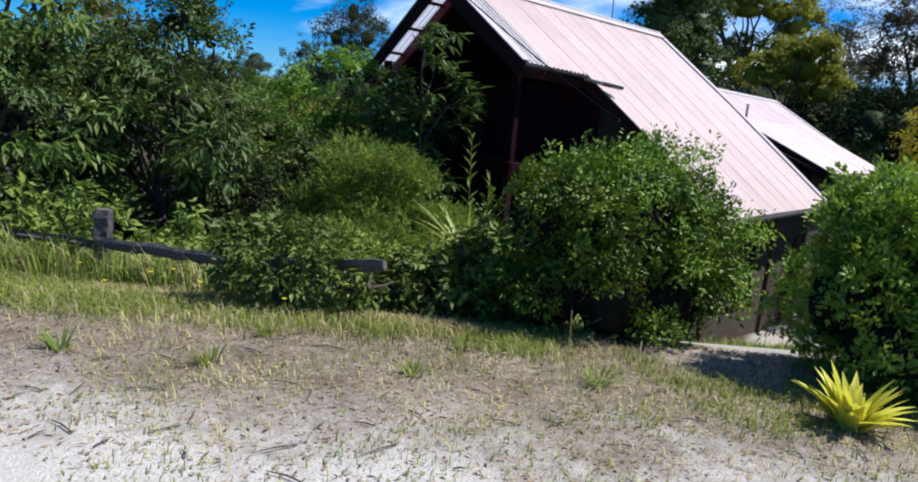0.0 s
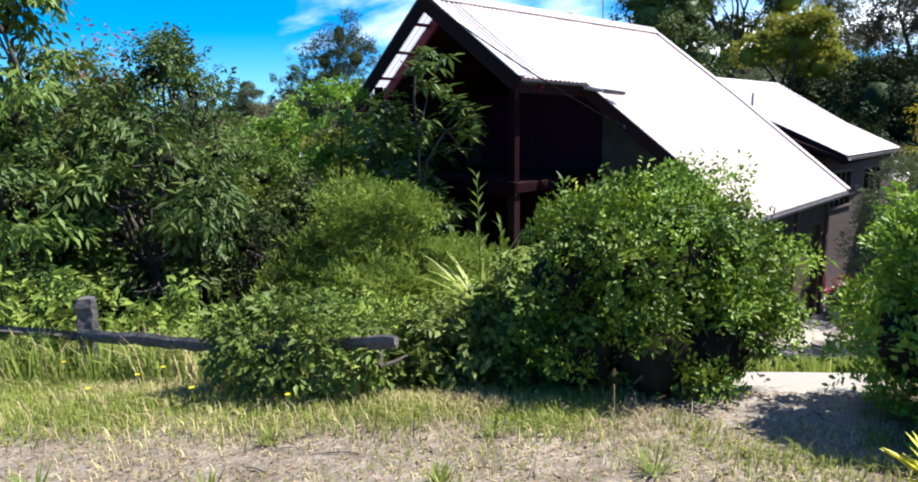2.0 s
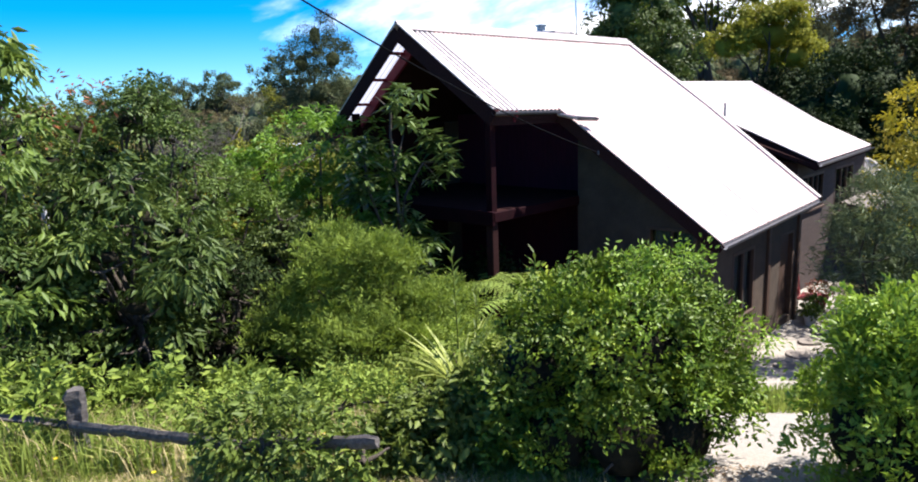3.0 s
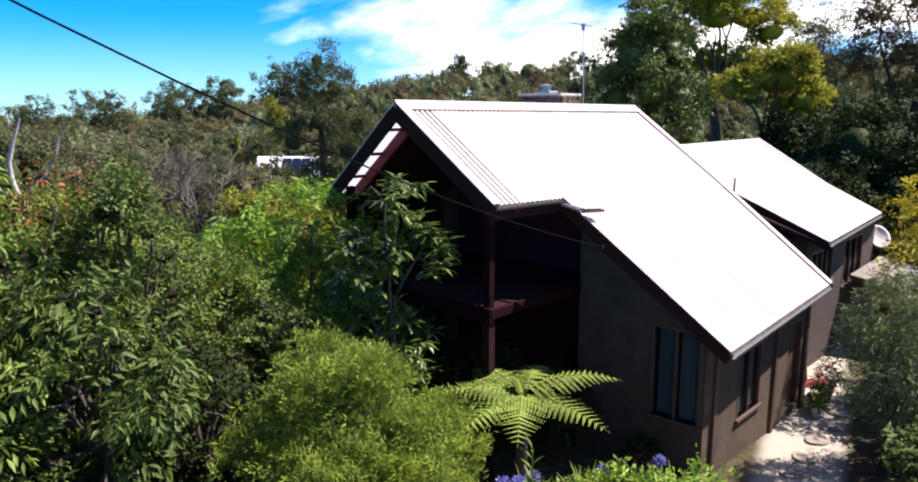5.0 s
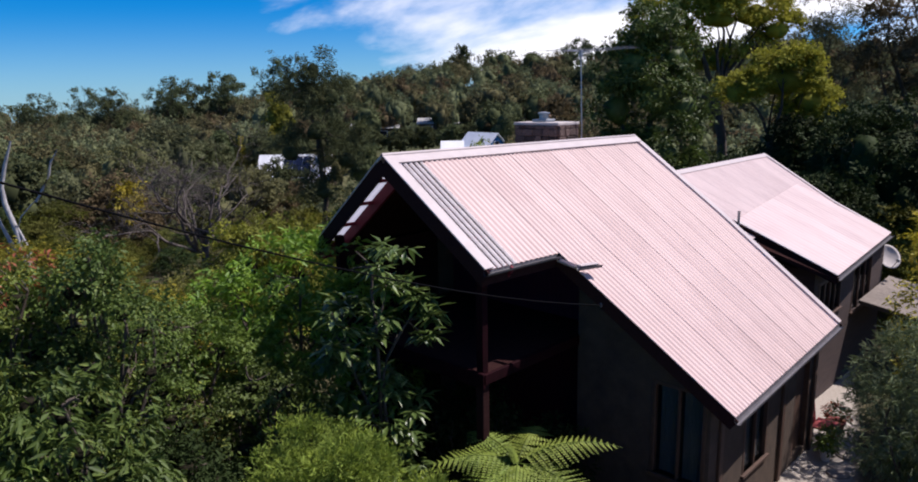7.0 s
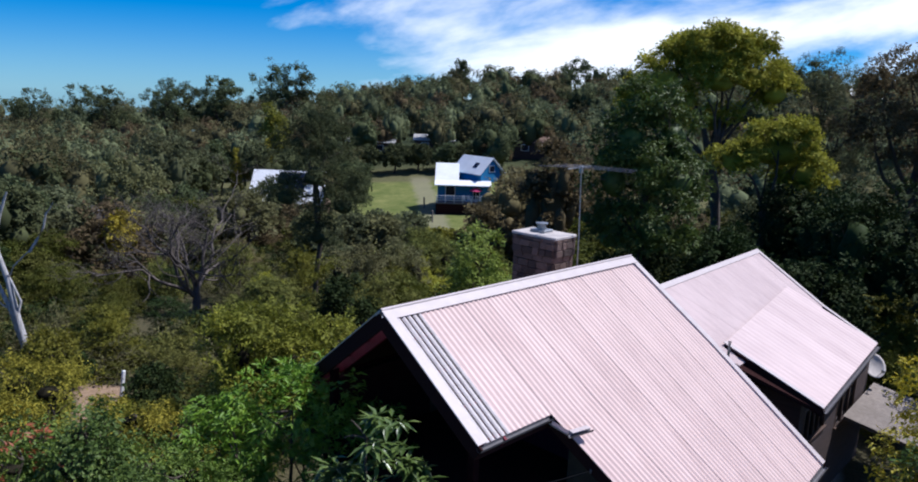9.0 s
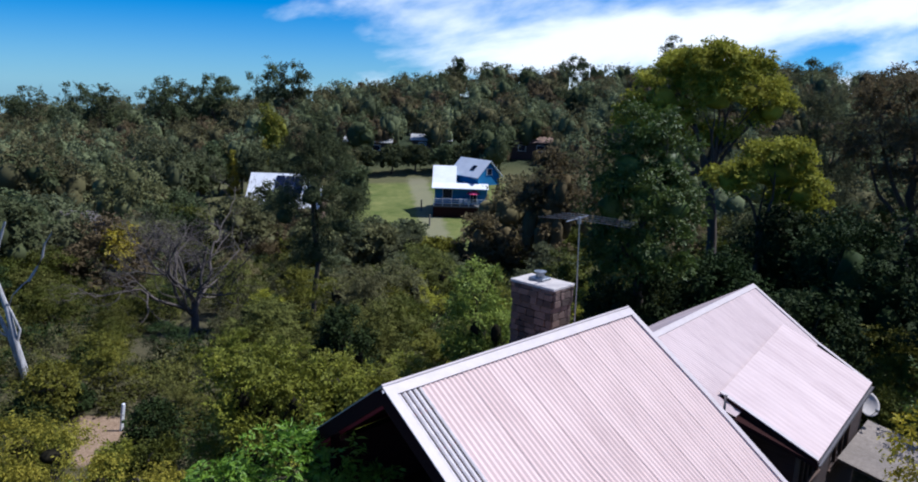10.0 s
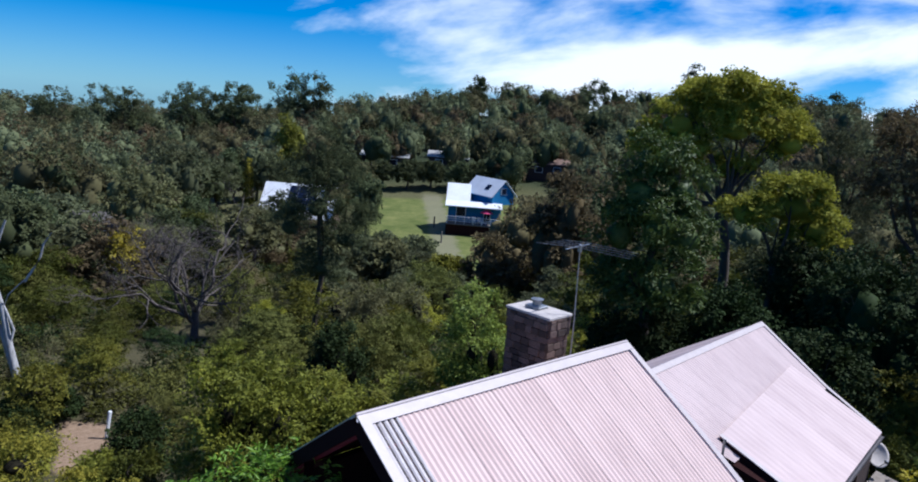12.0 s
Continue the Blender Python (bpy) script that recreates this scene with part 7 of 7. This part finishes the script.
for i, (x, y, top, r, lm) in enumerate(((63.2, 51.3, -2.2, 3.6, L_FARB), (66.5, 48.0, -0.6, 3.6, L_OLIVE), (60.0, 45.0, -1.6, 3.4, L_FARB), (71.0, 53.0, 0.6, 4.0, L_OLIVE), (58.6, 38.6, 1.2, 3.6, L_FARB), (54.8, 44.3, 1.6, 4.4, L_FARB), (47.4, 41.2, -1.2, 2.8, L_FARB), (64.5, 48.6, 1.6, 3.4, L_OLIVE), (49.2, 36.0, 5.4, 2.8, L_FARB), (59.9, 75.2, 0.0, 2.3, L_FARD), (47.3, 57.8, -3.8, 2.3, L_FARG), (44.6, 49.2, -3.9, 2.4, L_FARG), (40.5, 53.4, -3.8, 2.4, L_OLIVE), (80.0, 56.0, 2.0, 4.0, L_FARG), (36.0, 62.0, -1.2, 3.2, L_OLIVE), (62.8, 84.0, 0.0, 3.2, L_FARD), (45.6, 72.0, -1.5, 3.4, L_FARD), (40.0, 88.0, 2.6, 4.0, L_FARG), (32.0, 78.0, 1.4, 4.0, L_OLIVE), (70.7, 112.1, 6.0, 3.4, L_BUSH), (22.0, 70.0, -1.0, 3.6, L_FARG), (26.0, 60.0, -2.0, 3.4, L_OLIVE), (16.4, 52.0, 0.0, 2.6, L_FARG), (58.0, 95.0, 0.5, 3.4, L_FARD), (86.0, 98.0, -0.6, 2.8, L_FARD), (93.0, 92.0, -0.4, 3.0, L_FARD), (80.0, 104.0, -0.6, 2.8, L_FARD), (83.0, 100.8, -0.8, 2.6, L_FARD), (89.4, 95.2, -0.3, 2.8, L_FARD), (77.4, 107.0, -0.5, 2.8, L_FARD), (96.0, 89.0, 0.2, 3.0, L_FARD), (99.0, 85.5, 0.4, 3.0, L_FARB), (41.2, 52.6, -2.6, 2.4, L_FARG), (43.6, 50.2, -3.0, 2.2, L_OLIVE), (47.6, 51.8, -3.2, 2.2, L_FARG), (45.6, 45.1, -3.6, 2.0, L_BUSH), (38.6, 54.0, -2.4, 2.4, L_OLIVE), (13.0, 50.5, 2.4, 3.0, L_FARD), (9.0, 47.0, 1.8, 2.8, L_FARD), (15.5, 56.0, 1.4, 3.0, L_FARD), (49.5, 98.6, -0.6, 3.0, L_FARD), (52.4, 101.8, -0.2, 3.0, L_FARG), (47.0, 101.0, 0.2, 3.2, L_FARD), (56.4, 105.4, 0.6, 3.2, L_FARD), (60.5, 106.0, 0.4, 3.0, L_OLIVE), (44.0, 96.0, 0.0, 3.0, L_FARG))):
    z = float(land(x, y))
    plant("hillside_tree", "rounded gum tree on the valley side", "tree", (x, y, z), clustered(780 + i, lump(random.Random(770 + i), r, top - z, 8, 0.32), 60, r * 0.16, r * 0.32), lm, M_BARK, 790 + i, 560, 12, 0.27, 0.20, 0.40, 0.2, 0.5, "trees on the valley side", low=-0.4, leaf=flakes, boughs=lump(random.Random(770 + i), r, top - z, 8, 0.32), dense=0.5)
for i, (x, y, top) in enumerate(((61.5, 99.5, 1.3), (55.1, 97.6, 0.2))):
    z = float(land(x, y))
    plant("cypress", "narrow pointed golden-green cypress", "tree", (x, y, z), [(0, 0, (top - z) * k, 1.05 * (1.12 - k), 1.05 * (1.12 - k), (top - z) * 0.18) for k in (0.2, 0.4, 0.6, 0.8)], L_GUM, M_BARK, 820 + i, 260, 14, 0.25, 0.1, 0.3, 0.1, 0.5, "cypresses", droop=-0.5, dense=0.5)
for i, (x, y, top, r) in enumerate(((90.5, 144.2, 16.4, 3.8), (94.5, 141.0, 15.2, 3.2), (178.6, 94.0, 25.8, 3.2), (142.0, 136.0, 18.4, 2.4), (176.0, 122.0, 20.6, 3.4), (200.0, 66.0, 20.8, 3.2), (73.9, 161.5, 10.4, 3.4), (88.4, 160.9, 11.0, 3.0), (192.0, 78.0, 22.5, 2.8), (55.2, 188.8, 7.6, 5.2), (62.6, 181.1, 8.6, 4.6), (67.2, 176.2, 8.4, 4.2), (77.9, 165.1, 11.2, 4.2), (84.0, 158.0, 11.4, 3.6))):
    z = float(land(x, y))
    h = top - z
    lob = [(0, 0, h * 0.88, r * 0.6, r * 0.6, h * 0.10), (r * 0.5, -r * 0.5, h * 0.76, r * 0.65, r * 0.65, h * 0.10), (-r * 0.5, r * 0.5, h * 0.72, r * 0.65, r * 0.65, h * 0.10), (0, 0, h * 0.64, r * 0.9, r * 0.9, h * 0.14), (r * 0.3, -r * 0.5, h * 0.5, r * 0.8, r * 0.8, h * 0.14), (-r * 0.4, r * 0.5, h * 0.46, r * 0.8, r * 0.8, h * 0.14)]
    plant("skyline_tree", "tall dark tree standing above the ridge line", "tree", (x, y, z), clustered(850 + i, lob, 60, r * 0.15, r * 0.30, 0.6), L_FARD, M_BARK, 840 + i, 520, 12, 0.36, 0.22, 0.6, 0.25, 0.5, "trees on the skyline", skin=(0.2, 1.15), leaf=flakes, boughs=lob)


# dead trees
def bare(rng, p, d, ln, r, depth, out):
    """Forking bare limbs."""
    n = 6
    pts, q, w = [np.array(p)], np.array(p, float), np.array(d, float)
    for _ in range(n):
        w = unit(w + rng.normal(size=3) * 0.22 + np.array([0, 0, 0.05]))
        q = q + w * ln / n
        pts.append(q.copy())
    out.append((pts, np.linspace(r, r * 0.55, n + 1)))
    if depth:
        for k in range(rng.integers(2, 5)):
            s = pts[rng.integers(2, n + 1)]
            bare(rng, s, unit(w * 0.8 + rng.normal(size=3) * 0.65), ln * rng.uniform(0.5, 0.78), r * 0.5, depth - 1, out)


rng = np.random.default_rng(901)
dead = thing("dead_tree", "bare grey-brown dead tree with many forking branches", "tree", (19.4, 38.2, float(land(19.4, 38.2))), scale=1.18)
out = []
out.append(([(0, 0, -0.4), (0.05, 0, 0.6), (0.1, 0.1, 1.3)], [0.22, 0.18, 0.15]))
limb_at = []
for k in range(8):
    limb_at.append(len(out))
    a = k * 0.785 + rng.uniform(-0.3, 0.3)
    bare(rng, (0.08, 0.08, rng.uniform(0.6, 1.3)), unit(np.array([math.cos(a), math.sin(a), rng.uniform(0.8, 1.9)])), rng.uniform(2.8, 3.6), 0.095, 5, out)
limb_at.append(len(out))
part("trunk", tubes("trunk", out[:1], 9), M_GREYBARK, dead)
for i in range(8):
    k = limb_at[i]
    part("branch", tubes("branch", out[k:limb_at[i + 1]], 4), M_GREYBARK, dead)
ghost = thing("dead_gum", "bleached white dead tree trunk with broken limbs", "tree", (9.7, 32.9, float(land(9.7, 32.9)) - 0.1), scale=0.84)
def ghost_limb(name, rows, radii):
    """A bleached limb: places across and up from the foot of the tree."""
    part(name, tubes(name, [([(0.69 * u, -0.72 * u, w) for u, w in rows], radii)], 7), M_WHITEBARK, ghost)


ghost_limb("trunk", [(0.0, -0.4), (-0.1, 0.9), (-0.3, 1.9), (-0.55, 3.4), (-0.62, 3.9), (-1.0, 5.2), (-1.05, 6.0), (-0.75, 7.0), (-0.32, 8.1)], [0.23, 0.19, 0.16, 0.14, 0.13, 0.12, 0.10, 0.085, 0.045])
ghost_limb("branch", [(-0.02, 0.3), (-0.38, 1.5), (-0.62, 2.5), (-0.95, 3.3), (-1.35, 4.3), (-1.45, 5.1)], [0.13, 0.12, 0.11, 0.10, 0.07, 0.03])
ghost_limb("branch", [(-0.35, 2.1), (-0.1, 2.9), (-0.45, 3.8), (-0.85, 4.7)], [0.07, 0.06, 0.06, 0.05])
ghost_limb("branch", [(-0.62, 2.5), (-1.0, 2.7), (-1.3, 3.1)], [0.05, 0.04, 0.02])
ghost_limb("branch", [(-0.6, 3.9), (-0.3, 4.6), (0.2, 5.1), (0.55, 5.4)], [0.035, 0.03, 0.03, 0.025])
ghost_limb("branch", [(0.5, 5.3), (0.9, 5.9), (1.25, 6.5), (1.4, 7.1), (1.8, 7.7)], [0.06, 0.06, 0.055, 0.045, 0.025])
for i, (x, y, top, r, lm, nm, lb) in enumerate(((19.7, 17.6, 3.9, 1.5, L_LUSH, "leafy_tree", "bright green leafy tree behind the chimney"), (32.3, 32.9, -0.4, 2.3, L_SAGE, "soft_shrub", "soft grey-green rounded shrub"), (27.0, 30.0, 0.2, 1.9, L_OLIVE, "soft_shrub", "pale olive rounded shrub"), (23.0, 28.3, 0.8, 1.9, L_OLIVE, "soft_shrub", "pale olive rounded shrub"), (17.6, 22.4, 1.4, 1.3, L_SHADE, "dark_shrub", "very dark bushy shrub"), (12.3, 19.3, 1.7, 1.9, L_BUSH, "leafy_tree", "yellowish green leafy tree in the near valley"), (14.6, 18.6, 1.2, 1.5, L_BUSH, "leafy_tree", "yellowish green leafy tree in the near valley"))):
    z = float(land(x, y))
    lobes = lump(random.Random(940 + i), r, top - z, 8, 0.3)
    plant(nm, lb, "tree" if "tree" in nm else "shrub", (x, y, z), clustered(950 + i, lobes, 90, r * 0.13, r * 0.27), lm, M_BARK, 960 + i, 800, 15, 0.13, 0.06, 0.24, 0.08, 0.4, "bushes behind the house", low=-0.6, skin=(0.45, 1.1), leaf=flakes, boughs=lobes, shade_core=0.28)
x, y = 19.2, 47.9
plant("golden_wattle", "small golden-yellow flowering bush", "shrub", (x, y, float(land(x, y)) + 2.0), lump(random.Random(5), 1.1, 3.2, 5), L_YELLOW, M_BARK, 860, 130, 12, 0.2, 0.09, 0.3, 0.06)


# ---- far houses ----
M_BLUE = surface("blue painted boards", (0.010, 0.13, 0.30), (0.018, 0.20, 0.42), 1.2, 0.6, 0.1, stretch=(0.5, 0.5, 8))
M_WHITE = surface("white roof sheeting", (0.62, 0.62, 0.63), (0.78, 0.78, 0.79), 0.8, 0.45, 0.05)
M_SHEET = surface("dull weathered roof sheeting", (0.26, 0.25, 0.24), (0.40, 0.39, 0.38), 0.8, 0.6, 0.08)
M_DECK = surface("grey deck timber", (0.10, 0.09, 0.085), (0.20, 0.18, 0.17), 2.0, 0.85, 0.2)
M_WHITEP = surface("white painted timber", (0.7, 0.7, 0.7), (0.8, 0.8, 0.8), 2.0, 0.5, 0.05)
M_SOLAR = surface("solar cell glass", (0.006, 0.008, 0.02), (0.012, 0.016, 0.035), 1.0, 0.25, 0.0)
M_PINK = surface("magenta cloth", (0.42, 0.03, 0.10), (0.60, 0.05, 0.16), 3.0, 0.8, 0.1)
M_BRICK = surface("dull brick", (0.12, 0.075, 0.055), (0.22, 0.14, 0.11), 1.0, 0.9, 0.2)
M_RUST = surface("orange clay and brick rubble", (0.30, 0.10, 0.05), (0.50, 0.22, 0.12), 2.0, 0.95, 0.4)


def gable_block(parent, x0, x1, y0, y1, z0, z1, ridge, wall, roofm, along="x", over=0.35):
    """Four walls, gables, and a two-sided roof, in the thing's own measures."""
    bm = bmesh.new()
    if along == "x":
        ym = (y0 + y1) / 2
        prof = [(y0, z0), (y1, z0), (y1, z1), (ym, ridge), (y0, z1)]
        a = [bm.verts.new((x0, u, w)) for u, w in prof]; b = [bm.verts.new((x1, u, w)) for u, w in prof]
    else:
        xm = (x0 + x1) / 2
        prof = [(x0, z0), (x1, z0), (x1, z1), (xm, ridge), (x0, z1)]
        a = [bm.verts.new((u, y0, w)) for u, w in prof]; b = [bm.verts.new((u, y1, w)) for u, w in prof]
    bm.faces.new(a); bm.faces.new(b[::-1])
    for i in range(5):
        j = (i + 1) % 5
        bm.faces.new((a[j], a[i], b[i], b[j]))
    bmesh.ops.recalc_face_normals(bm, faces=bm.faces)
    part("wall", bm, wall, parent)
    for s in (-1, 1):
        if along == "x":
            half = (y1 - y0) / 2; k = (half + over) / half; ye = ym + s * half * k; ze = ridge - (ridge - z1) * k
            cs = [(x0 - over, ym, ridge + 0.1), (x1 + over, ym, ridge + 0.1), (x1 + over, ye, ze + 0.1), (x0 - over, ye, ze + 0.1)]
        else:
            half = (x1 - x0) / 2; k = (half + over) / half; xe = xm + s * half * k; ze = ridge - (ridge - z1) * k
            cs = [(xm, y0 - over, ridge + 0.1), (xm, y1 + over, ridge + 0.1), (xe, y1 + over, ze + 0.1), (xe, y0 - over, ze + 0.1)]
        part("roof", slab([Vector(c) for c in cs], 0.09), roofm, parent)


def flat_window(parent, x0, x1, y, z0, z1):
    w = part("window", boxed(x0, x1, y - 0.05, y + 0.02, z0, z1, 0.01), M_WHITEP, parent)
    part("pane", boxed(x0 + 0.08, x1 - 0.08, y - 0.065, y - 0.052, z0 + 0.08, z1 - 0.08, 0.0), M_SOLAR, w)


blue = thing("blue_house", "bright blue boarded cottage with white roof and raised deck", "house", (71.1, 72.0, -7.6), rz=-46.2)
part("wall", boxed(0.2, 7.6, 1.6, 6.0, 1.4, 4.25, 0.02), M_BLUE, blue)
# solid near-black box in place of the shade below the floor
part("underfloor_shade", boxed(0.4, 7.4, 1.9, 5.8, -0.6, 1.4, 0.02), M_BARGE, blue, "near-black box standing in for shade under the floor")
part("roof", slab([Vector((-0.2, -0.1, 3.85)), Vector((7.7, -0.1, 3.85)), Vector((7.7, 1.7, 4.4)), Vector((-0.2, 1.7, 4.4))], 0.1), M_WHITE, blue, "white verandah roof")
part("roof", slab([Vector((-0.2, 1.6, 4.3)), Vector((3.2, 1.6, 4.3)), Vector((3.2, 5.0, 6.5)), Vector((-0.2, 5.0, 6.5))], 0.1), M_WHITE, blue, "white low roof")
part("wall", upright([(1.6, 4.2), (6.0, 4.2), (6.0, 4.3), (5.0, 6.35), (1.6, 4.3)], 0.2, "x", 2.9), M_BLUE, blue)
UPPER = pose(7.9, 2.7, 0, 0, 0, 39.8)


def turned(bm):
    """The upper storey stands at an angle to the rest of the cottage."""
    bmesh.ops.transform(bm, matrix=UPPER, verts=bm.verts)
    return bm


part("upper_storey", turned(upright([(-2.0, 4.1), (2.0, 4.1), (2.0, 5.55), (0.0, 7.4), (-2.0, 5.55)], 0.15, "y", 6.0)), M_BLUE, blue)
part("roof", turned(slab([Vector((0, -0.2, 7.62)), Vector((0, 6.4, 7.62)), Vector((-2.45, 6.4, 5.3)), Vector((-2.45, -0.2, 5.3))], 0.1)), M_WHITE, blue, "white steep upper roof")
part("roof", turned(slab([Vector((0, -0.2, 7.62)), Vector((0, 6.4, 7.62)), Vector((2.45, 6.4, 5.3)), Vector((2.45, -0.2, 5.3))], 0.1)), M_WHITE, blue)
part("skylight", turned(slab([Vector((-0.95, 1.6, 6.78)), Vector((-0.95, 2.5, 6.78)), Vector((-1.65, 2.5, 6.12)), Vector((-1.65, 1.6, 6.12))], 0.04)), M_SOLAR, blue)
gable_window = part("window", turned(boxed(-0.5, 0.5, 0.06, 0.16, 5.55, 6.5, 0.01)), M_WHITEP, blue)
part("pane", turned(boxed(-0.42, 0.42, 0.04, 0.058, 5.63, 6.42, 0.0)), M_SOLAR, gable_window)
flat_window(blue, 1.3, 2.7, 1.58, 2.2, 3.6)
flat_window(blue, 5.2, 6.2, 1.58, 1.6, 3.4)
# another dark box, put in for the shade below the deck
part("underdeck_shade", boxed(0.05, 7.55, -0.3, 1.85, -0.6, 1.24, 0.01), M_BARGE, blue, "near-black box standing in for shade under the deck")
part("deck", boxed(0.0, 7.6, -0.4, 1.6, 1.25, 1.4, 0.02), M_DECK, blue, "raised timber deck")
for i in range(7):
    part("deck_post", boxed(0.1 + i * 1.22, 0.2 + i * 1.22, -0.38, -0.28, 1.25, 2.4, 0.01), M_WHITEP, blue)
for zz in (1.75, 2.05, 2.35):
    part("rail", boxed(0.1, 7.5, -0.37, -0.31, zz, zz + 0.06, 0.01), M_WHITEP, blue)
um = thing("sun_umbrella", "open magenta garden umbrella on the deck", "umbrella", (0, 0, 0))
um.matrix_world = blue.matrix_basis @ pose(5.6, 0.5, 1.4)
part("pole", tubes("pole", [([(0, 0, 0), (0, 0, 1.2), (0, 0, 2.1)], [0.03] * 3)], 6), M_WHITEP, um)
part("canopy", tubes("canopy", [([(0, 0, 1.7), (0, 0, 1.95), (0, 0, 2.15)], [0.95, 0.55, 0.03])], 10), M_PINK, um)
for i in range(2):
    ch = thing("deck_chair", "white plastic chair on the deck", "chair", (0, 0, 0), "deck chairs")
    ch.matrix_world = blue.matrix_basis @ pose(3.9 + 0.8 * i, 0.6, 1.4, 0, 0, 20 * i)
    part("seat", boxed(-0.25, 0.25, -0.25, 0.25, 0.4, 0.45, 0.01), M_WHITEP, ch)
    part("backrest", boxed(-0.25, 0.25, 0.21, 0.26, 0.45, 0.95, 0.01), M_WHITEP, ch)
    for sx in (-0.22, 0.22):
        for sy in (-0.22, 0.22):
            part("leg", boxed(sx - 0.02, sx + 0.02, sy - 0.02, sy + 0.02, 0, 0.4, 0.004), M_WHITEP, ch)

white = thing("white_roofed_house", "house with a white metal roof and dark solar panels", "house", (48.9, 84.4, -9.2), rz=-46.2)
gable_block(white, 0.4, 9.5, 0.5, 8.0, -1.0, 3.4, 7.0, M_BRICK, M_WHITE)
part("roof", slab([Vector((0.0, -1.6, 3.0)), Vector((4.6, -1.6, 3.4)), Vector((4.6, 0.4, 3.9)), Vector((0.0, 0.4, 3.5))], 0.1), M_WHITE, white, "white verandah roof")
for i in range(3):
    for j in range(2):
        part("solar_panel", slab([Vector((3.6 + i * 1.25, 1.3 + j * 1.3, 4.62 + j * 1.16)), Vector((4.75 + i * 1.25, 1.3 + j * 1.3, 4.62 + j * 1.16)), Vector((4.75 + i * 1.25, 2.5 + j * 1.3, 5.70 + j * 1.16)), Vector((3.6 + i * 1.25, 2.5 + j * 1.3, 5.70 + j * 1.16))], 0.05), M_SOLAR, white, "dark solar panel")
for i in range(3):
    part("verandah_post", boxed(0.2 + i * 2.1, 0.32 + i * 2.1, -1.5, -1.4, -1.0, 3.0, 0.01), M_WHITEP, white)
flat_window(white, 1.0, 2.4, 0.48, 0.8, 2.2)
flat_window(white, 5.6, 7.2, 0.48, 0.8, 2.2)

for i, (x, y, w, roofm) in enumerate(((93.0, 112.5, 9.0, M_SHEET), (101.0, 103.0, 7.5, M_SHEET), (113.0, 88.0, 8.0, M_BRICK), (30.6, 86.0, 7.0, M_LOG))):
    z = float(land(x, y))
    hs = thing("distant_house", "low distant house with a pale roof among trees" if roofm == M_SHEET else "low distant house with a dull roof among trees", "house", (x, y, z), "distant houses", rz=-46.2)
    gable_block(hs, -w / 2, w / 2, -3, 3, -1, 2.7, 3.6, M_DARKWALL, roofm)
    flat_window(hs, -2.5, -1.0, -3.02, 1.0, 2.2)
    flat_window(hs, 1.0, 2.5, -3.02, 1.0, 2.2)

# rubble in the far garden, posts
for i, (x, y, r) in enumerate(((52.6, 80.2, 0.7), (54.2, 79.0, 0.6), (62.5, 71.5, 0.7), (64.6, 70.0, 0.55), (59.8, 74.0, 0.5))):
    heap = thing("rubble_heap", "loose heap of orange broken bricks in the far garden", "rubble", (x, y, float(land(x, y))), "rubble heaps")
    rr = random.Random(60 + i)
    for k in range(16):
        s = rr.uniform(0.12, 0.3)
        q = r * math.sqrt(rr.random())
        t = rr.uniform(0, 6.28)
        bm = boxed(-s, s, -s * 0.6, s * 0.6, -s * 0.45, s * 0.45, 0.03)
        part("broken_brick", bm, M_RUST if k % 3 else M_SLAB, heap, at=pose(q * math.cos(t) * 1.6, q * math.sin(t), s * 0.3 + (r - q) * 0.5 * rr.random(), rr.uniform(-30, 30), rr.uniform(-30, 30), rr.uniform(0, 360)))
for i, (a, b) in enumerate(((88.0, 1.5), (96.0, -3.0), (104.0, -4.5))):
    x, y = ab(np.array([a]), np.array([b]))[0]
    lone("fence_post", boxed(-0.08, 0.08, -0.08, 0.08, -0.3, 1.6, 0.01), M_DECK, "dark timber post on the far lawn", "post", "", "lawn posts", pose(x, y, float(land(x, y))))
x, y = 10.75, 26.2
lone("white_post", boxed(-0.055, 0.055, -0.05, 0.05, -0.3, 1.0, 0.02), M_WHITEP, "white painted post at the clay clearing", "post", "", "", pose(x, y, float(land(x, y)), 0, 8, 0))
